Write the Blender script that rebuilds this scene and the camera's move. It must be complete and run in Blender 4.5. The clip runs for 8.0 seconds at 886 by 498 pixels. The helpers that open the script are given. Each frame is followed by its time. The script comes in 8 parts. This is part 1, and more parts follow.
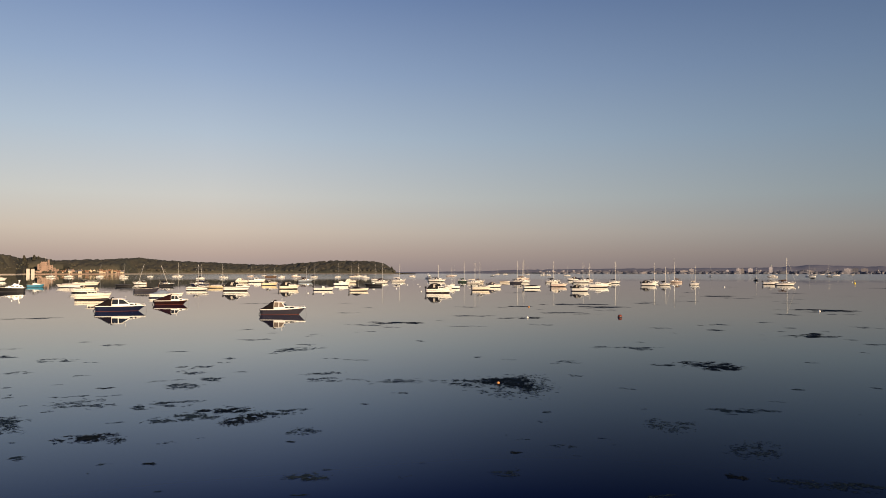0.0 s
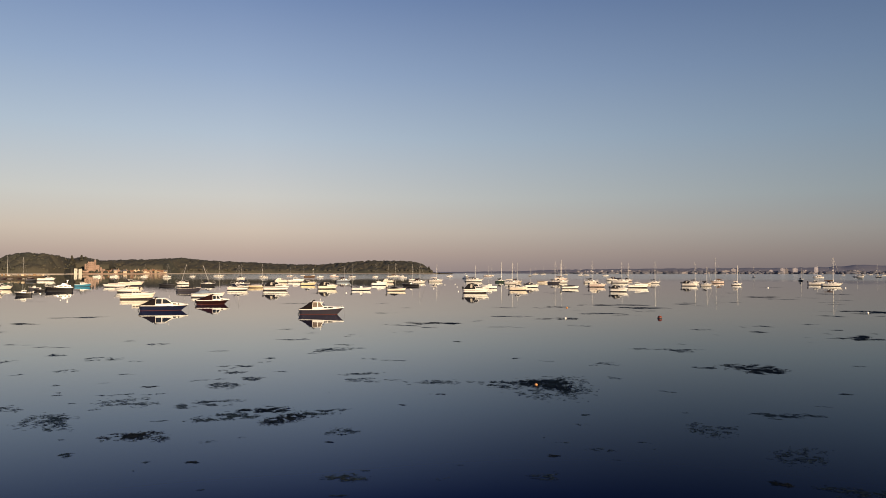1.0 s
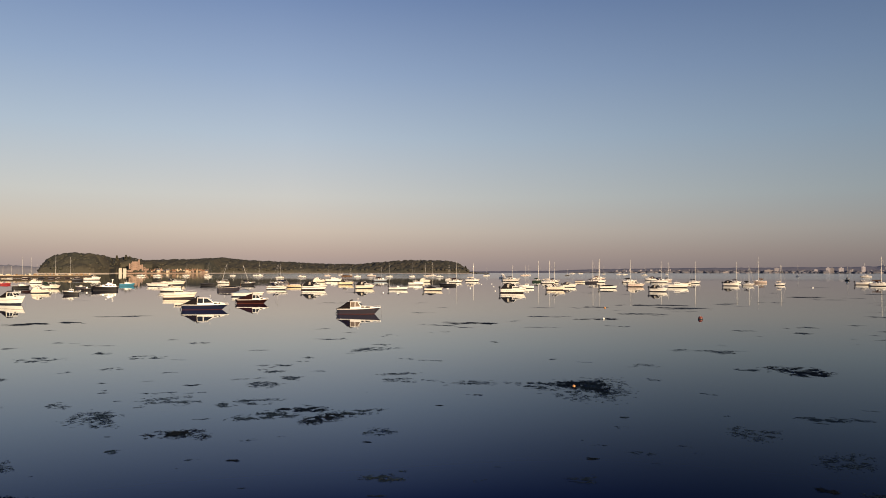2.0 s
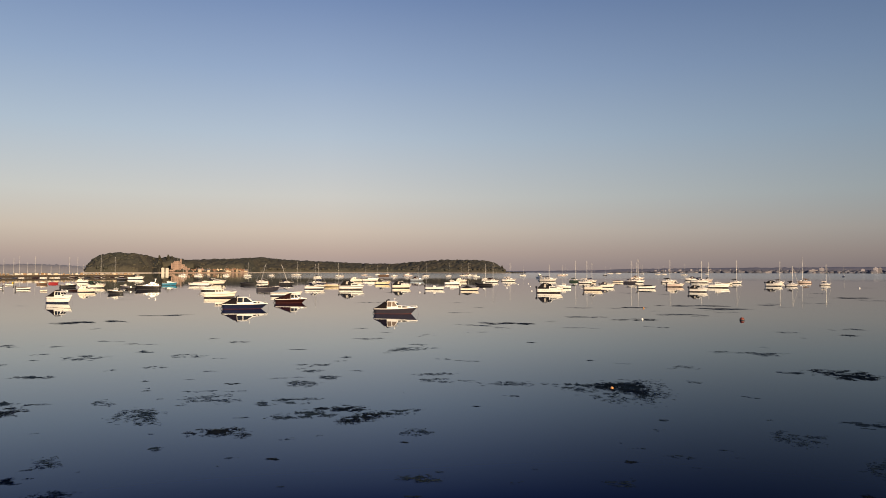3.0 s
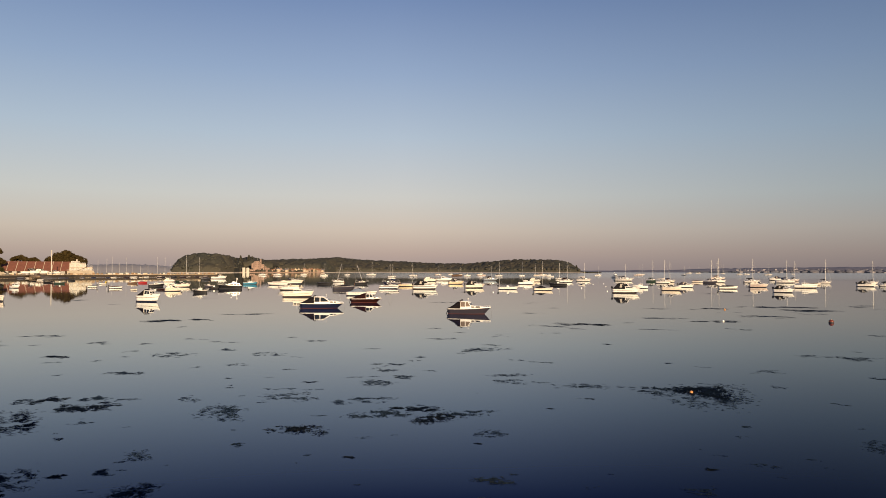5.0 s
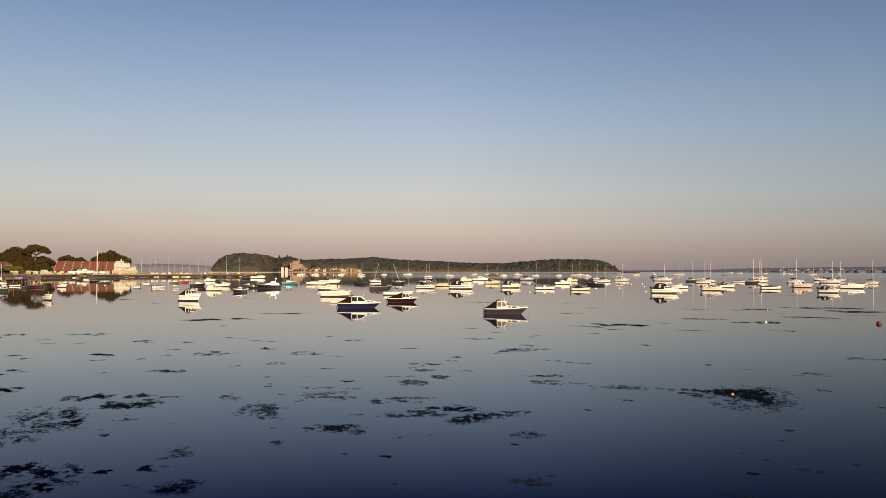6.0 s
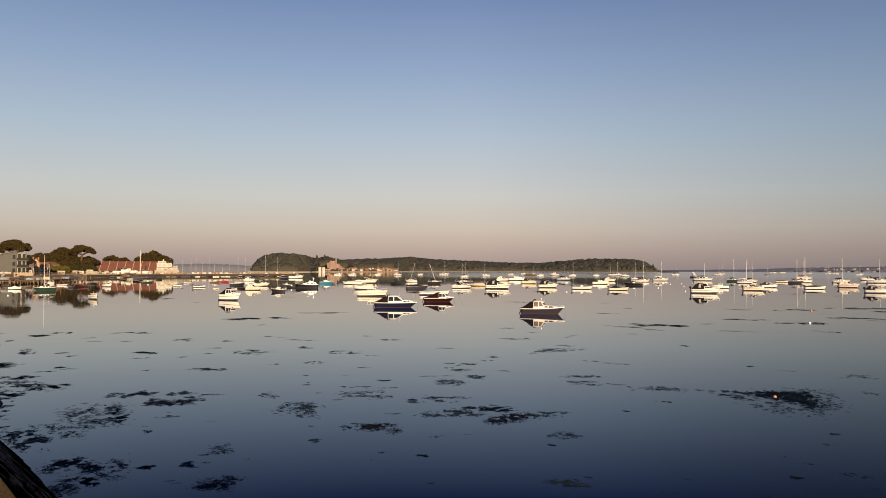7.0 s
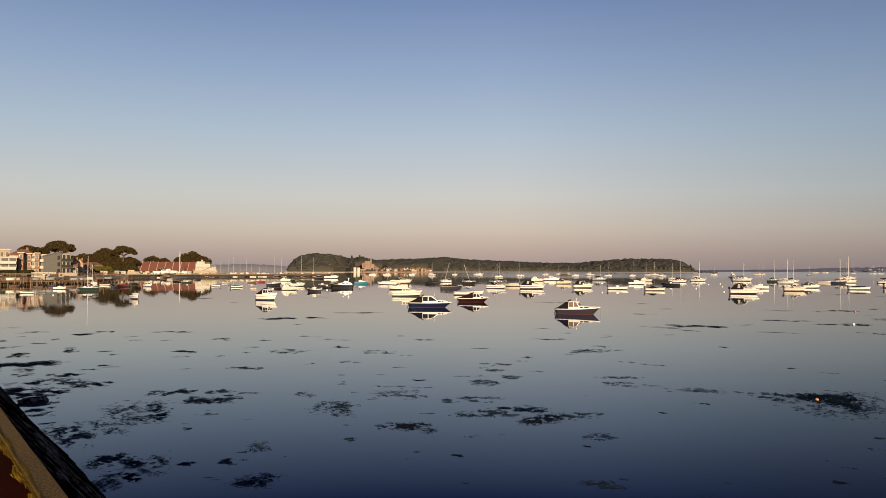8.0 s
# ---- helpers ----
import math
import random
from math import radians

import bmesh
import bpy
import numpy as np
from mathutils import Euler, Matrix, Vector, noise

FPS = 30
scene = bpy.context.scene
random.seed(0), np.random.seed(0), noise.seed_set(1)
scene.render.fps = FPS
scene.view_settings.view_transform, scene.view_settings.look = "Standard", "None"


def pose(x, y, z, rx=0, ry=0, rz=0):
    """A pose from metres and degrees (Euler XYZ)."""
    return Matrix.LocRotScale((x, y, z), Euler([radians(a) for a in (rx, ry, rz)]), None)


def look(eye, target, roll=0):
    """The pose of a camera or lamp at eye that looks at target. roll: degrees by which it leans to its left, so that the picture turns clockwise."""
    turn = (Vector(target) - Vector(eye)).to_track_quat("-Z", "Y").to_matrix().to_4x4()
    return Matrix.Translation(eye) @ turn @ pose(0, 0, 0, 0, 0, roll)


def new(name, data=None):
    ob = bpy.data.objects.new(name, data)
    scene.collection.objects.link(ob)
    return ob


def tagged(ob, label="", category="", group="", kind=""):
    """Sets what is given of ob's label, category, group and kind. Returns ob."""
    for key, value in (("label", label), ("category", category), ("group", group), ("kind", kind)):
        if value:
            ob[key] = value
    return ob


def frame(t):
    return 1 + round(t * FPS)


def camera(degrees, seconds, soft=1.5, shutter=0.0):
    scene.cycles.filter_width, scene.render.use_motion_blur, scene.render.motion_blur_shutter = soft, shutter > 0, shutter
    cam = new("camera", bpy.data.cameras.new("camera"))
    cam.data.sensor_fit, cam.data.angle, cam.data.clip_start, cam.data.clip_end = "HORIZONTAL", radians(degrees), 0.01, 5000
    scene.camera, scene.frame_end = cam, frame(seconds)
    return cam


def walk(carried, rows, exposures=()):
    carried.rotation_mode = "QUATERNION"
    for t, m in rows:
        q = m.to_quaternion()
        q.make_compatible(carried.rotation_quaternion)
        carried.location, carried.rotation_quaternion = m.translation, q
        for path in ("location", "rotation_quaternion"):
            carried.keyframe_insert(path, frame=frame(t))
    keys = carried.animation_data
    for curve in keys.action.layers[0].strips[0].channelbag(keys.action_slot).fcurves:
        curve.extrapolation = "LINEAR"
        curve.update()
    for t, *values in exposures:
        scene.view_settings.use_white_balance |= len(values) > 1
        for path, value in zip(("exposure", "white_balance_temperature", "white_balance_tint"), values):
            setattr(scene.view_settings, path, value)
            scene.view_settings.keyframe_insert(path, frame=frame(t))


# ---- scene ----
cam = camera(62.3, 8.0, soft=0.9)
EYE = 4.8
ROWS = [
    (0.0, 0.010, 0.008, -0.011, 0.00, 1.86, -0.04),
    (0.5, 0.004, 0.008, 0.019, 1.48, 1.87, -0.06),
    (1.0, -0.001, 0.007, 0.046, 2.90, 1.85, -0.07),
    (1.5, -0.006, 0.005, 0.072, 4.34, 1.83, -0.06),
    (3.0, -0.014, -0.009, 0.136, 8.60, 1.77, -0.11),
    (3.5, -0.015, -0.016, 0.153, 10.06, 1.78, -0.09),
    (4.0, -0.014, -0.024, 0.169, 11.46, 1.74, -0.07),
    (4.5, -0.013, -0.033, 0.182, 12.89, 1.74, -0.09),
    (6.0, -0.005, -0.067, 0.209, 17.16, 1.71, -0.11),
    (6.5, 0.000, -0.081, 0.214, 18.60, 1.71, -0.12),
    (7.0, 0.006, -0.096, 0.217, 19.98, 1.68, -0.10),
    (7.5, 0.012, -0.112, 0.218, 21.34, 1.68, -0.10),
    (8.0, 0.020, -0.129, 0.217, 22.66, 1.69, -0.08),
]
walk(cam, [(t, pose(x, y, EYE + z, 90 + pitch, roll, yaw)) for t, x, y, z, yaw, pitch, roll in ROWS], exposures=((0.0, 0.6), (8.0, 0.6)))

# ---- world and sun ----
SUN_AZIMUTH, SUN_ELEVATION = 219.0, 9.0   # degrees to the left of +y; low, behind the viewer and to the right


def srgb(r, g, b):
    def lin(c):
        c = c / 255
        return c / 12.92 if c <= 0.04045 else ((c + 0.055) / 1.055) ** 2.4
    return (lin(r), lin(g), lin(b), 1.0)


def make_world():
    w = bpy.data.worlds.new("sky")
    scene.world = w
    w.use_nodes = True
    nt = w.node_tree
    nt.nodes.clear()
    out = nt.nodes.new("ShaderNodeOutputWorld")
    bg = nt.nodes.new("ShaderNodeBackground")
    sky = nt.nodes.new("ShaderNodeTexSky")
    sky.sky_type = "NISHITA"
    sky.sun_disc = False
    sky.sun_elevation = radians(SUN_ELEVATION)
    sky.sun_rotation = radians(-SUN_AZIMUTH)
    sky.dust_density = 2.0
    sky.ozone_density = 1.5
    coord = nt.nodes.new("ShaderNodeTexCoord")
    split = nt.nodes.new("ShaderNodeSeparateXYZ")
    ramp = nt.nodes.new("ShaderNodeValToRGB")
    nt.links.new(coord.outputs["Generated"], split.inputs[0])
    stops = [
        (0.0, srgb(158, 145, 144)), (0.025, srgb(178, 160, 153)), (0.055, srgb(195, 180, 169)),
        (0.10, srgb(193, 191, 187)), (0.18, srgb(167, 180, 194)), (0.26, srgb(138, 157, 186)),
        (0.36, srgb(101, 123, 165)), (0.7, srgb(72, 96, 148)), (1.0, srgb(60, 84, 138)),
    ]
    # far from the sun the warm haze lies lower
    stops_right = [
        (0.0, srgb(158, 145, 144)), (0.025, srgb(172, 159, 156)), (0.055, srgb(183, 176, 173)),
        (0.10, srgb(176, 185, 190)), (0.18, srgb(154, 175, 196)), (0.26, srgb(131, 154, 187)),
        (0.36, srgb(98, 122, 165)), (0.7, srgb(72, 96, 148)), (1.0, srgb(60, 84, 138)),
    ]
    ramp_right = nt.nodes.new("ShaderNodeValToRGB")
    for node, table in ((ramp, stops), (ramp_right, stops_right)):
        nt.links.new(split.outputs["Z"], node.inputs[0])
        el = node.color_ramp.elements
        while len(el) < len(table):
            el.new(0.5)
        for e, (p, c) in zip(el, table):
            e.position, e.color = p, c
    # away from the low sun the sky grows duller and cooler
    side = nt.nodes.new("ShaderNodeMapRange")
    side.inputs["From Min"].default_value, side.inputs["From Max"].default_value = -0.30, 0.55
    nt.links.new(split.outputs["X"], side.inputs["Value"])
    cast = nt.nodes.new("ShaderNodeMix")
    cast.data_type = "RGBA"
    cast.inputs["A"].default_value, cast.inputs["B"].default_value = SKY_LEFT, SKY_RIGHT
    nt.links.new(side.outputs[0], cast.inputs["Factor"])
    dull = nt.nodes.new("ShaderNodeVectorMath")
    dull.operation = "MULTIPLY"
    band = nt.nodes.new("ShaderNodeMix")
    band.data_type = "RGBA"
    nt.links.new(side.outputs[0], band.inputs["Factor"])
    nt.links.new(ramp.outputs[0], band.inputs["A"])
    nt.links.new(ramp_right.outputs[0], band.inputs["B"])
    nt.links.new(band.outputs["Result"], dull.inputs[0])
    nt.links.new(cast.outputs["Result"], dull.inputs[1])
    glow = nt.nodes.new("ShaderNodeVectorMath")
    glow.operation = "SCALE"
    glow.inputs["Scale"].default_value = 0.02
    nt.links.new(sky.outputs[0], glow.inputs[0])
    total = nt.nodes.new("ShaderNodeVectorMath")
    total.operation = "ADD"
    edge = nt.nodes.new("ShaderNodeMapRange")
    edge.interpolation_type = "SMOOTHSTEP"
    edge.inputs["From Min"].default_value, edge.inputs["From Max"].default_value = -0.85, -0.22
    nt.links.new(split.outputs["X"], edge.inputs["Value"])
    fade = nt.nodes.new("ShaderNodeMix")
    fade.data_type = "RGBA"
    fade.inputs["A"].default_value, fade.inputs["B"].default_value = (0.91, 0.935, 0.94, 1), (1, 1, 1, 1)
    nt.links.new(edge.outputs[0], fade.inputs["Factor"])
    far_left = nt.nodes.new("ShaderNodeVectorMath")
    far_left.operation = "MULTIPLY"
    nt.links.new(dull.outputs[0], far_left.inputs[0])
    nt.links.new(fade.outputs["Result"], far_left.inputs[1])
    nt.links.new(far_left.outputs[0], total.inputs[0])
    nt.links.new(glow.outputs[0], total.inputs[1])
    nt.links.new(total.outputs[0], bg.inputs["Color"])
    bg.inputs["Strength"].default_value = 1.0
    nt.links.new(bg.outputs[0], out.inputs[0])


SKY_LEFT, SKY_RIGHT = (0.644, 0.611, 0.611, 1), (0.300, 0.308, 0.332, 1)
make_world()
sun = new("sun", bpy.data.lights.new("sun", "SUN"))
sun.data.energy, sun.data.angle, sun.data.color = 5.0, radians(0.6), (1.0, 0.735, 0.47)
sun.matrix_world = look((0, 0, 0), (math.sin(radians(SUN_AZIMUTH)), -math.cos(radians(SUN_AZIMUTH)), -math.tan(radians(SUN_ELEVATION))))


# ---- materials ----
MATS = {}


def mat(name, color, rough=0.5, metal=0.0, vary=0.15, scale=3.0, bump=0.0, fine=40.0, tint=None, by_object=0.0, by_island=0.0, coat=0.0, spec=0.5):
    """A painted, woven or natural surface: a base colour with broad stains, fine grain and some relief."""
    if name in MATS:
        return MATS[name]
    m = bpy.data.materials.new(name)
    m.use_nodes = True
    nt = m.node_tree
    b = nt.nodes["Principled BSDF"]
    b.inputs["Roughness"].default_value = rough
    b.inputs["Metallic"].default_value = metal
    b.inputs["Coat Weight"].default_value = coat
    b.inputs["Specular IOR Level"].default_value = spec
    co = nt.nodes.new("ShaderNodeTexCoord")
    n1 = nt.nodes.new("ShaderNodeTexNoise")
    n1.inputs["Scale"].default_value, n1.inputs["Detail"].default_value = scale, 5
    n2 = nt.nodes.new("ShaderNodeTexNoise")
    n2.inputs["Scale"].default_value, n2.inputs["Detail"].default_value = fine, 3
    nt.links.new(co.outputs["Object"], n1.inputs["Vector"])
    nt.links.new(co.outputs["Object"], n2.inputs["Vector"])
    mix = nt.nodes.new("ShaderNodeMix")
    mix.data_type = "RGBA"
    dark = tint or tuple(c * 0.55 for c in color[:3])
    mix.inputs["A"].default_value = (*color[:3], 1)
    mix.inputs["B"].default_value = (*dark[:3], 1)
    add = nt.nodes.new("ShaderNodeMath")
    add.operation = "MULTIPLY_ADD"
    nt.links.new(n1.outputs["Fac"], add.inputs[0])
    add.inputs[1].default_value = 2.2
    add.inputs[2].default_value = -0.75
    cl = nt.nodes.new("ShaderNodeMath")
    cl.operation, cl.use_clamp = "MULTIPLY", True
    nt.links.new(add.outputs[0], cl.inputs[0])
    cl.inputs[1].default_value = vary * 2
    nt.links.new(cl.outputs[0], mix.inputs["Factor"])
    hsv = nt.nodes.new("ShaderNodeHueSaturation")
    nt.links.new(mix.outputs["Result"], hsv.inputs["Color"])
    val = nt.nodes.new("ShaderNodeMath")
    val.operation = "MULTIPLY_ADD"
    nt.links.new(n2.outputs["Fac"], val.inputs[0])
    val.inputs[1].default_value = vary
    val.inputs[2].default_value = 1 - vary / 2
    last = val
    for amount, node, sock in ((by_object, "ShaderNodeObjectInfo", "Random"), (by_island, "ShaderNodeNewGeometry", "Random Per Island")):
        if amount:
            src = nt.nodes.new(node)
            more = nt.nodes.new("ShaderNodeMath")
            more.operation = "MULTIPLY_ADD"
            nt.links.new(src.outputs[sock], more.inputs[0])
            more.inputs[1].default_value = amount
            more.inputs[2].default_value = 1 - amount / 2
            prod = nt.nodes.new("ShaderNodeMath")
            prod.operation = "MULTIPLY"
            nt.links.new(last.outputs[0], prod.inputs[0])
            nt.links.new(more.outputs[0], prod.inputs[1])
            last = prod
    nt.links.new(last.outputs[0], hsv.inputs["Value"])
    nt.links.new(hsv.outputs[0], b.inputs["Base Color"])
    if bump:
        bp = nt.nodes.new("ShaderNodeBump")
        bp.inputs["Strength"].default_value = bump
        bp.inputs["Distance"].default_value = 0.03
        nt.links.new(n2.outputs["Fac"], bp.inputs["Height"])
        nt.links.new(bp.outputs[0], b.inputs["Normal"])
    MATS[name] = m
    return m


def water_material():
    m = bpy.data.materials.new("calm_sea")
    m.use_nodes = True
    nt = m.node_tree
    nt.nodes.clear()
    out = nt.nodes.new("ShaderNodeOutputMaterial")
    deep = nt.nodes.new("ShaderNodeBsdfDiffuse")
    # made-up normal tilted off the sun: only sky lights the water's body, unshadowed
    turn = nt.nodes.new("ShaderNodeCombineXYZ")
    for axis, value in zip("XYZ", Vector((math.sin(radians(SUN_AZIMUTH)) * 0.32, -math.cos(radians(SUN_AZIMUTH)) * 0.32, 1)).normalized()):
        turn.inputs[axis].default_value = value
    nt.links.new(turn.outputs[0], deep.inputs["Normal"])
    gloss = nt.nodes.new("ShaderNodeBsdfGlossy")
    gloss.inputs["Roughness"].default_value = 0.01
    gloss.inputs["Color"].default_value = (0.942, 0.984, 0.99, 1)
    fres = nt.nodes.new("ShaderNodeFresnel")
    fres.inputs["IOR"].default_value = WATER_IOR
    mix = nt.nodes.new("ShaderNodeMixShader")
    co = nt.nodes.new("ShaderNodeTexCoord")
    heights = []
    for scale, detail, weight in ((0.35, 3, 1.0), (2.2, 3, 0.25)):
        n = nt.nodes.new("ShaderNodeTexNoise")
        n.inputs["Scale"].default_value, n.inputs["Detail"].default_value = scale, detail
        nt.links.new(co.outputs["Object"], n.inputs["Vector"])
        k = nt.nodes.new("ShaderNodeMath")
        k.operation = "MULTIPLY"
        k.inputs[1].default_value = weight
        nt.links.new(n.outputs["Fac"], k.inputs[0])
        heights.append(k)
    s = nt.nodes.new("ShaderNodeMath")
    s.operation = "ADD"
    nt.links.new(heights[0].outputs[0], s.inputs[0])
    nt.links.new(heights[1].outputs[0], s.inputs[1])
    # patches of still and of faintly ruffled water
    patch = nt.nodes.new("ShaderNodeTexNoise")
    patch.inputs["Scale"].default_value, patch.inputs["Detail"].default_value = 0.02, 4
    nt.links.new(co.outputs["Object"], patch.inputs["Vector"])
    pr = nt.nodes.new("ShaderNodeMapRange")
    pr.inputs["From Min"].default_value, pr.inputs["From Max"].default_value = 0.35, 0.65
    pr.inputs["To Min"].default_value, pr.inputs["To Max"].default_value = 0.3, 1.0
    nt.links.new(patch.outputs["Fac"], pr.inputs["Value"])
    hh = nt.nodes.new("ShaderNodeMath")
    hh.operation = "MULTIPLY"
    nt.links.new(s.outputs[0], hh.inputs[0])
    nt.links.new(pr.outputs[0], hh.inputs[1])
    bp = nt.nodes.new("ShaderNodeBump")
    bp.inputs["Strength"].default_value, bp.inputs["Distance"].default_value = 1.0, 0.006
    nt.links.new(hh.outputs[0], bp.inputs["Height"])
    nt.links.new(bp.outputs[0], gloss.inputs["Normal"])
    # a breeze ruffles the open harbour, far out and away from the lee of the shore
    geo = nt.nodes.new("ShaderNodeSeparateXYZ")
    nt.links.new(co.outputs["Object"], geo.inputs[0])
    dist = nt.nodes.new("ShaderNodeVectorMath")
    dist.operation = "LENGTH"
    nt.links.new(co.outputs["Object"], dist.inputs[0])
    ratio = nt.nodes.new("ShaderNodeMath")
    ratio.operation = "DIVIDE"
    nt.links.new(geo.outputs["X"], ratio.inputs[0])
    nt.links.new(dist.outputs["Value"], ratio.inputs[1])
    parts = []
    for src, lo, hi in ((ratio.outputs[0], -0.52, -0.28), (dist.outputs["Value"], 340.0, 640.0)):
        r = nt.nodes.new("ShaderNodeMapRange")
        r.interpolation_type = "SMOOTHSTEP"
        r.inputs["From Min"].default_value, r.inputs["From Max"].default_value = lo, hi
        nt.links.new(src, r.inputs["Value"])
        parts.append(r)
    breeze = nt.nodes.new("ShaderNodeMath")
    breeze.operation = "MULTIPLY"
    nt.links.new(parts[0].outputs[0], breeze.inputs[0])
    nt.links.new(parts[1].outputs[0], breeze.inputs[1])
    rough = nt.nodes.new("ShaderNodeMath")
    rough.operation = "MULTIPLY_ADD"
    nt.links.new(breeze.outputs[0], rough.inputs[0])
    rough.inputs[1].default_value, rough.inputs[2].default_value = 0.09, 0.004
    nt.links.new(rough.outputs[0], gloss.inputs["Roughness"])
    shine = nt.nodes.new("ShaderNodeMapRange")
    shine.inputs["From Min"].default_value, shine.inputs["From Max"].default_value = 0.085, 1.0
    shine.inputs["To Min"].default_value, shine.inputs["To Max"].default_value = 0.0, 1.06
    nt.links.new(fres.outputs[0], shine.inputs["Value"])
    lift = nt.nodes.new("ShaderNodeMath")
    lift.operation, lift.use_clamp = "POWER", True
    nt.links.new(shine.outputs[0], lift.inputs[0])
    # duller, polarised light to the right painted in: mirror weakened, body colour darkened
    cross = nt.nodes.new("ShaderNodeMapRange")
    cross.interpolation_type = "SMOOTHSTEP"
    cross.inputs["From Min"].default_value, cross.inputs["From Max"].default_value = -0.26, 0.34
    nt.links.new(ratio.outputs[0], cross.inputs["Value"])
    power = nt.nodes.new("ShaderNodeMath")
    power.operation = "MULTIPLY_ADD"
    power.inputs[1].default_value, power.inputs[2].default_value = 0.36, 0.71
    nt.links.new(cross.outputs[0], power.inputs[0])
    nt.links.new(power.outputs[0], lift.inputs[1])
    body_shade = nt.nodes.new("ShaderNodeMix")
    body_shade.data_type = "RGBA"
    body_shade.inputs["A"].default_value, body_shade.inputs["B"].default_value = (0.0020, 0.0205, 0.092, 1), (0.0001, 0.0100, 0.044, 1)
    nt.links.new(cross.outputs[0], body_shade.inputs["Factor"])
    nt.links.new(body_shade.outputs["Result"], deep.inputs["Color"])
    nt.links.new(lift.outputs[0], mix.inputs[0])
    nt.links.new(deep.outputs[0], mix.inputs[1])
    nt.links.new(gloss.outputs[0], mix.inputs[2])
    nt.links.new(mix.outputs[0], out.inputs[0])
    return m


WATER_IOR = 1.14
PAINT = {
    "white": (0.80, 0.775, 0.725), "cream": (0.74, 0.665, 0.56), "yellow": (0.66, 0.56, 0.38), "navy": (0.010, 0.014, 0.040),
    "slate": (0.034, 0.032, 0.045), "black": (0.012, 0.012, 0.014), "maroon": (0.018, 0.0052, 0.005), "red": (0.30, 0.018, 0.022),
    "turquoise": (0.03, 0.165, 0.26), "green": (0.015, 0.035, 0.024), "grey": (0.16, 0.17, 0.19), "brown": (0.115, 0.068, 0.040),
    "bluegrey": (0.22, 0.27, 0.33), "pink": (0.66, 0.55, 0.49), "charcoal": (0.012, 0.0092, 0.0095),
}


def paint(c):
    return mat(c + "_gelcoat", PAINT[c], rough=0.32, vary=0.10, scale=1.2, fine=25, coat=0.2)


def cloth(c):
    return mat(c + "_canvas", PAINT[c], rough=0.85, vary=0.25, scale=2.5, bump=0.5, fine=14, spec=0.12)


ANTIFOUL = mat("red_antifouling", (0.095, 0.018, 0.011), rough=0.8, vary=0.4, scale=4, tint=(0.12, 0.04, 0.025))
ANTIFOUL_DARK = mat("dark_antifouling", (0.03, 0.03, 0.035), rough=0.8, vary=0.4, scale=4)
# tan of the sunlit cabin behind is painted into the pane
PERSPEX = mat("sunlit_perspex", (0.20, 0.155, 0.115), rough=0.12, vary=0.4, scale=3)
GLASS = mat("tinted_glass", (0.015, 0.018, 0.02), rough=0.06, vary=0.0)
ALLOY = mat("mast_alloy", (0.56, 0.545, 0.52), rough=0.45, metal=0.25, vary=0.1)
PALE_TIMBER = mat("bleached_timber", (0.46, 0.37, 0.26), rough=0.9, vary=0.35, scale=0.8)
WIRE = mat("rigging_wire", (0.30, 0.29, 0.28), rough=0.5, metal=0.5, vary=0.1)
# cockpit linings set darker than the white decks
SOLE = mat("dark_cockpit_lining", (0.17, 0.13, 0.095), rough=0.8, vary=0.45, scale=2.0)
RUBBER = mat("black_rubber", (0.015, 0.015, 0.016), rough=0.6, vary=0.2)
VARNISH = mat("varnished_wood", (0.22, 0.10, 0.04), rough=0.35, vary=0.3, scale=6)
ORANGE = mat("orange_plastic", (0.58, 0.26, 0.08), rough=0.45, vary=0.25)
BUOY_RED = mat("faded_red_plastic", (0.16, 0.032, 0.015), rough=0.5, vary=0.4)
BUOY_WHITE = mat("white_plastic", (0.8, 0.78, 0.74), rough=0.45, vary=0.15)
BUOY_YELLOW = mat("yellow_plastic", (0.70, 0.50, 0.03), rough=0.45, vary=0.15)
WEED = mat("wet_seaweed", (0.0018, 0.0042, 0.0085), rough=0.5, vary=0.5, scale=3, tint=(0.0010, 0.0022, 0.0044), by_island=1.3, spec=0.06)
WEED_AWASH = mat("weed_awash", (0.0075, 0.0150, 0.0255), rough=0.5, vary=0.5, scale=3, tint=(0.0034, 0.0074, 0.0132), by_island=1.0, spec=0.06)
FOLIAGE = mat("woodland_leaves", (0.060, 0.055, 0.041), rough=0.95, vary=0.5, scale=0.012, fine=0.20, tint=(0.038, 0.043, 0.036), by_island=0.22, spec=0.1)
PINE = mat("pine_needles", (0.048, 0.034, 0.011), rough=0.95, vary=0.3, scale=0.5, tint=(0.024, 0.018, 0.007), by_island=0.35, spec=0.1)
HEDGE = mat("hedge_leaves", (0.038, 0.038, 0.014), rough=0.95, vary=0.4, scale=1.0, by_island=0.4, spec=0.1)
GARDEN = mat("sunlit_garden_leaves", (0.105, 0.088, 0.020), rough=0.95, vary=0.4, scale=1.0, by_island=0.4, spec=0.1)
BARK = mat("pine_bark", (0.10, 0.06, 0.035), rough=0.95, vary=0.4, scale=3, bump=0.6)
EARTH = mat("shore_earth", (0.25, 0.17, 0.09), rough=1.0, vary=0.7, scale=0.25, fine=2, tint=(0.10, 0.08, 0.05))
SAND = mat("beach_sand", (0.52, 0.44, 0.35), rough=1.0, vary=0.3, scale=0.1, fine=3)
UNDERWOOD = mat("island_undergrowth", (0.060, 0.056, 0.034), rough=1.0, vary=0.5, scale=0.05, fine=0.6, tint=(0.034, 0.034, 0.022), spec=0.1)
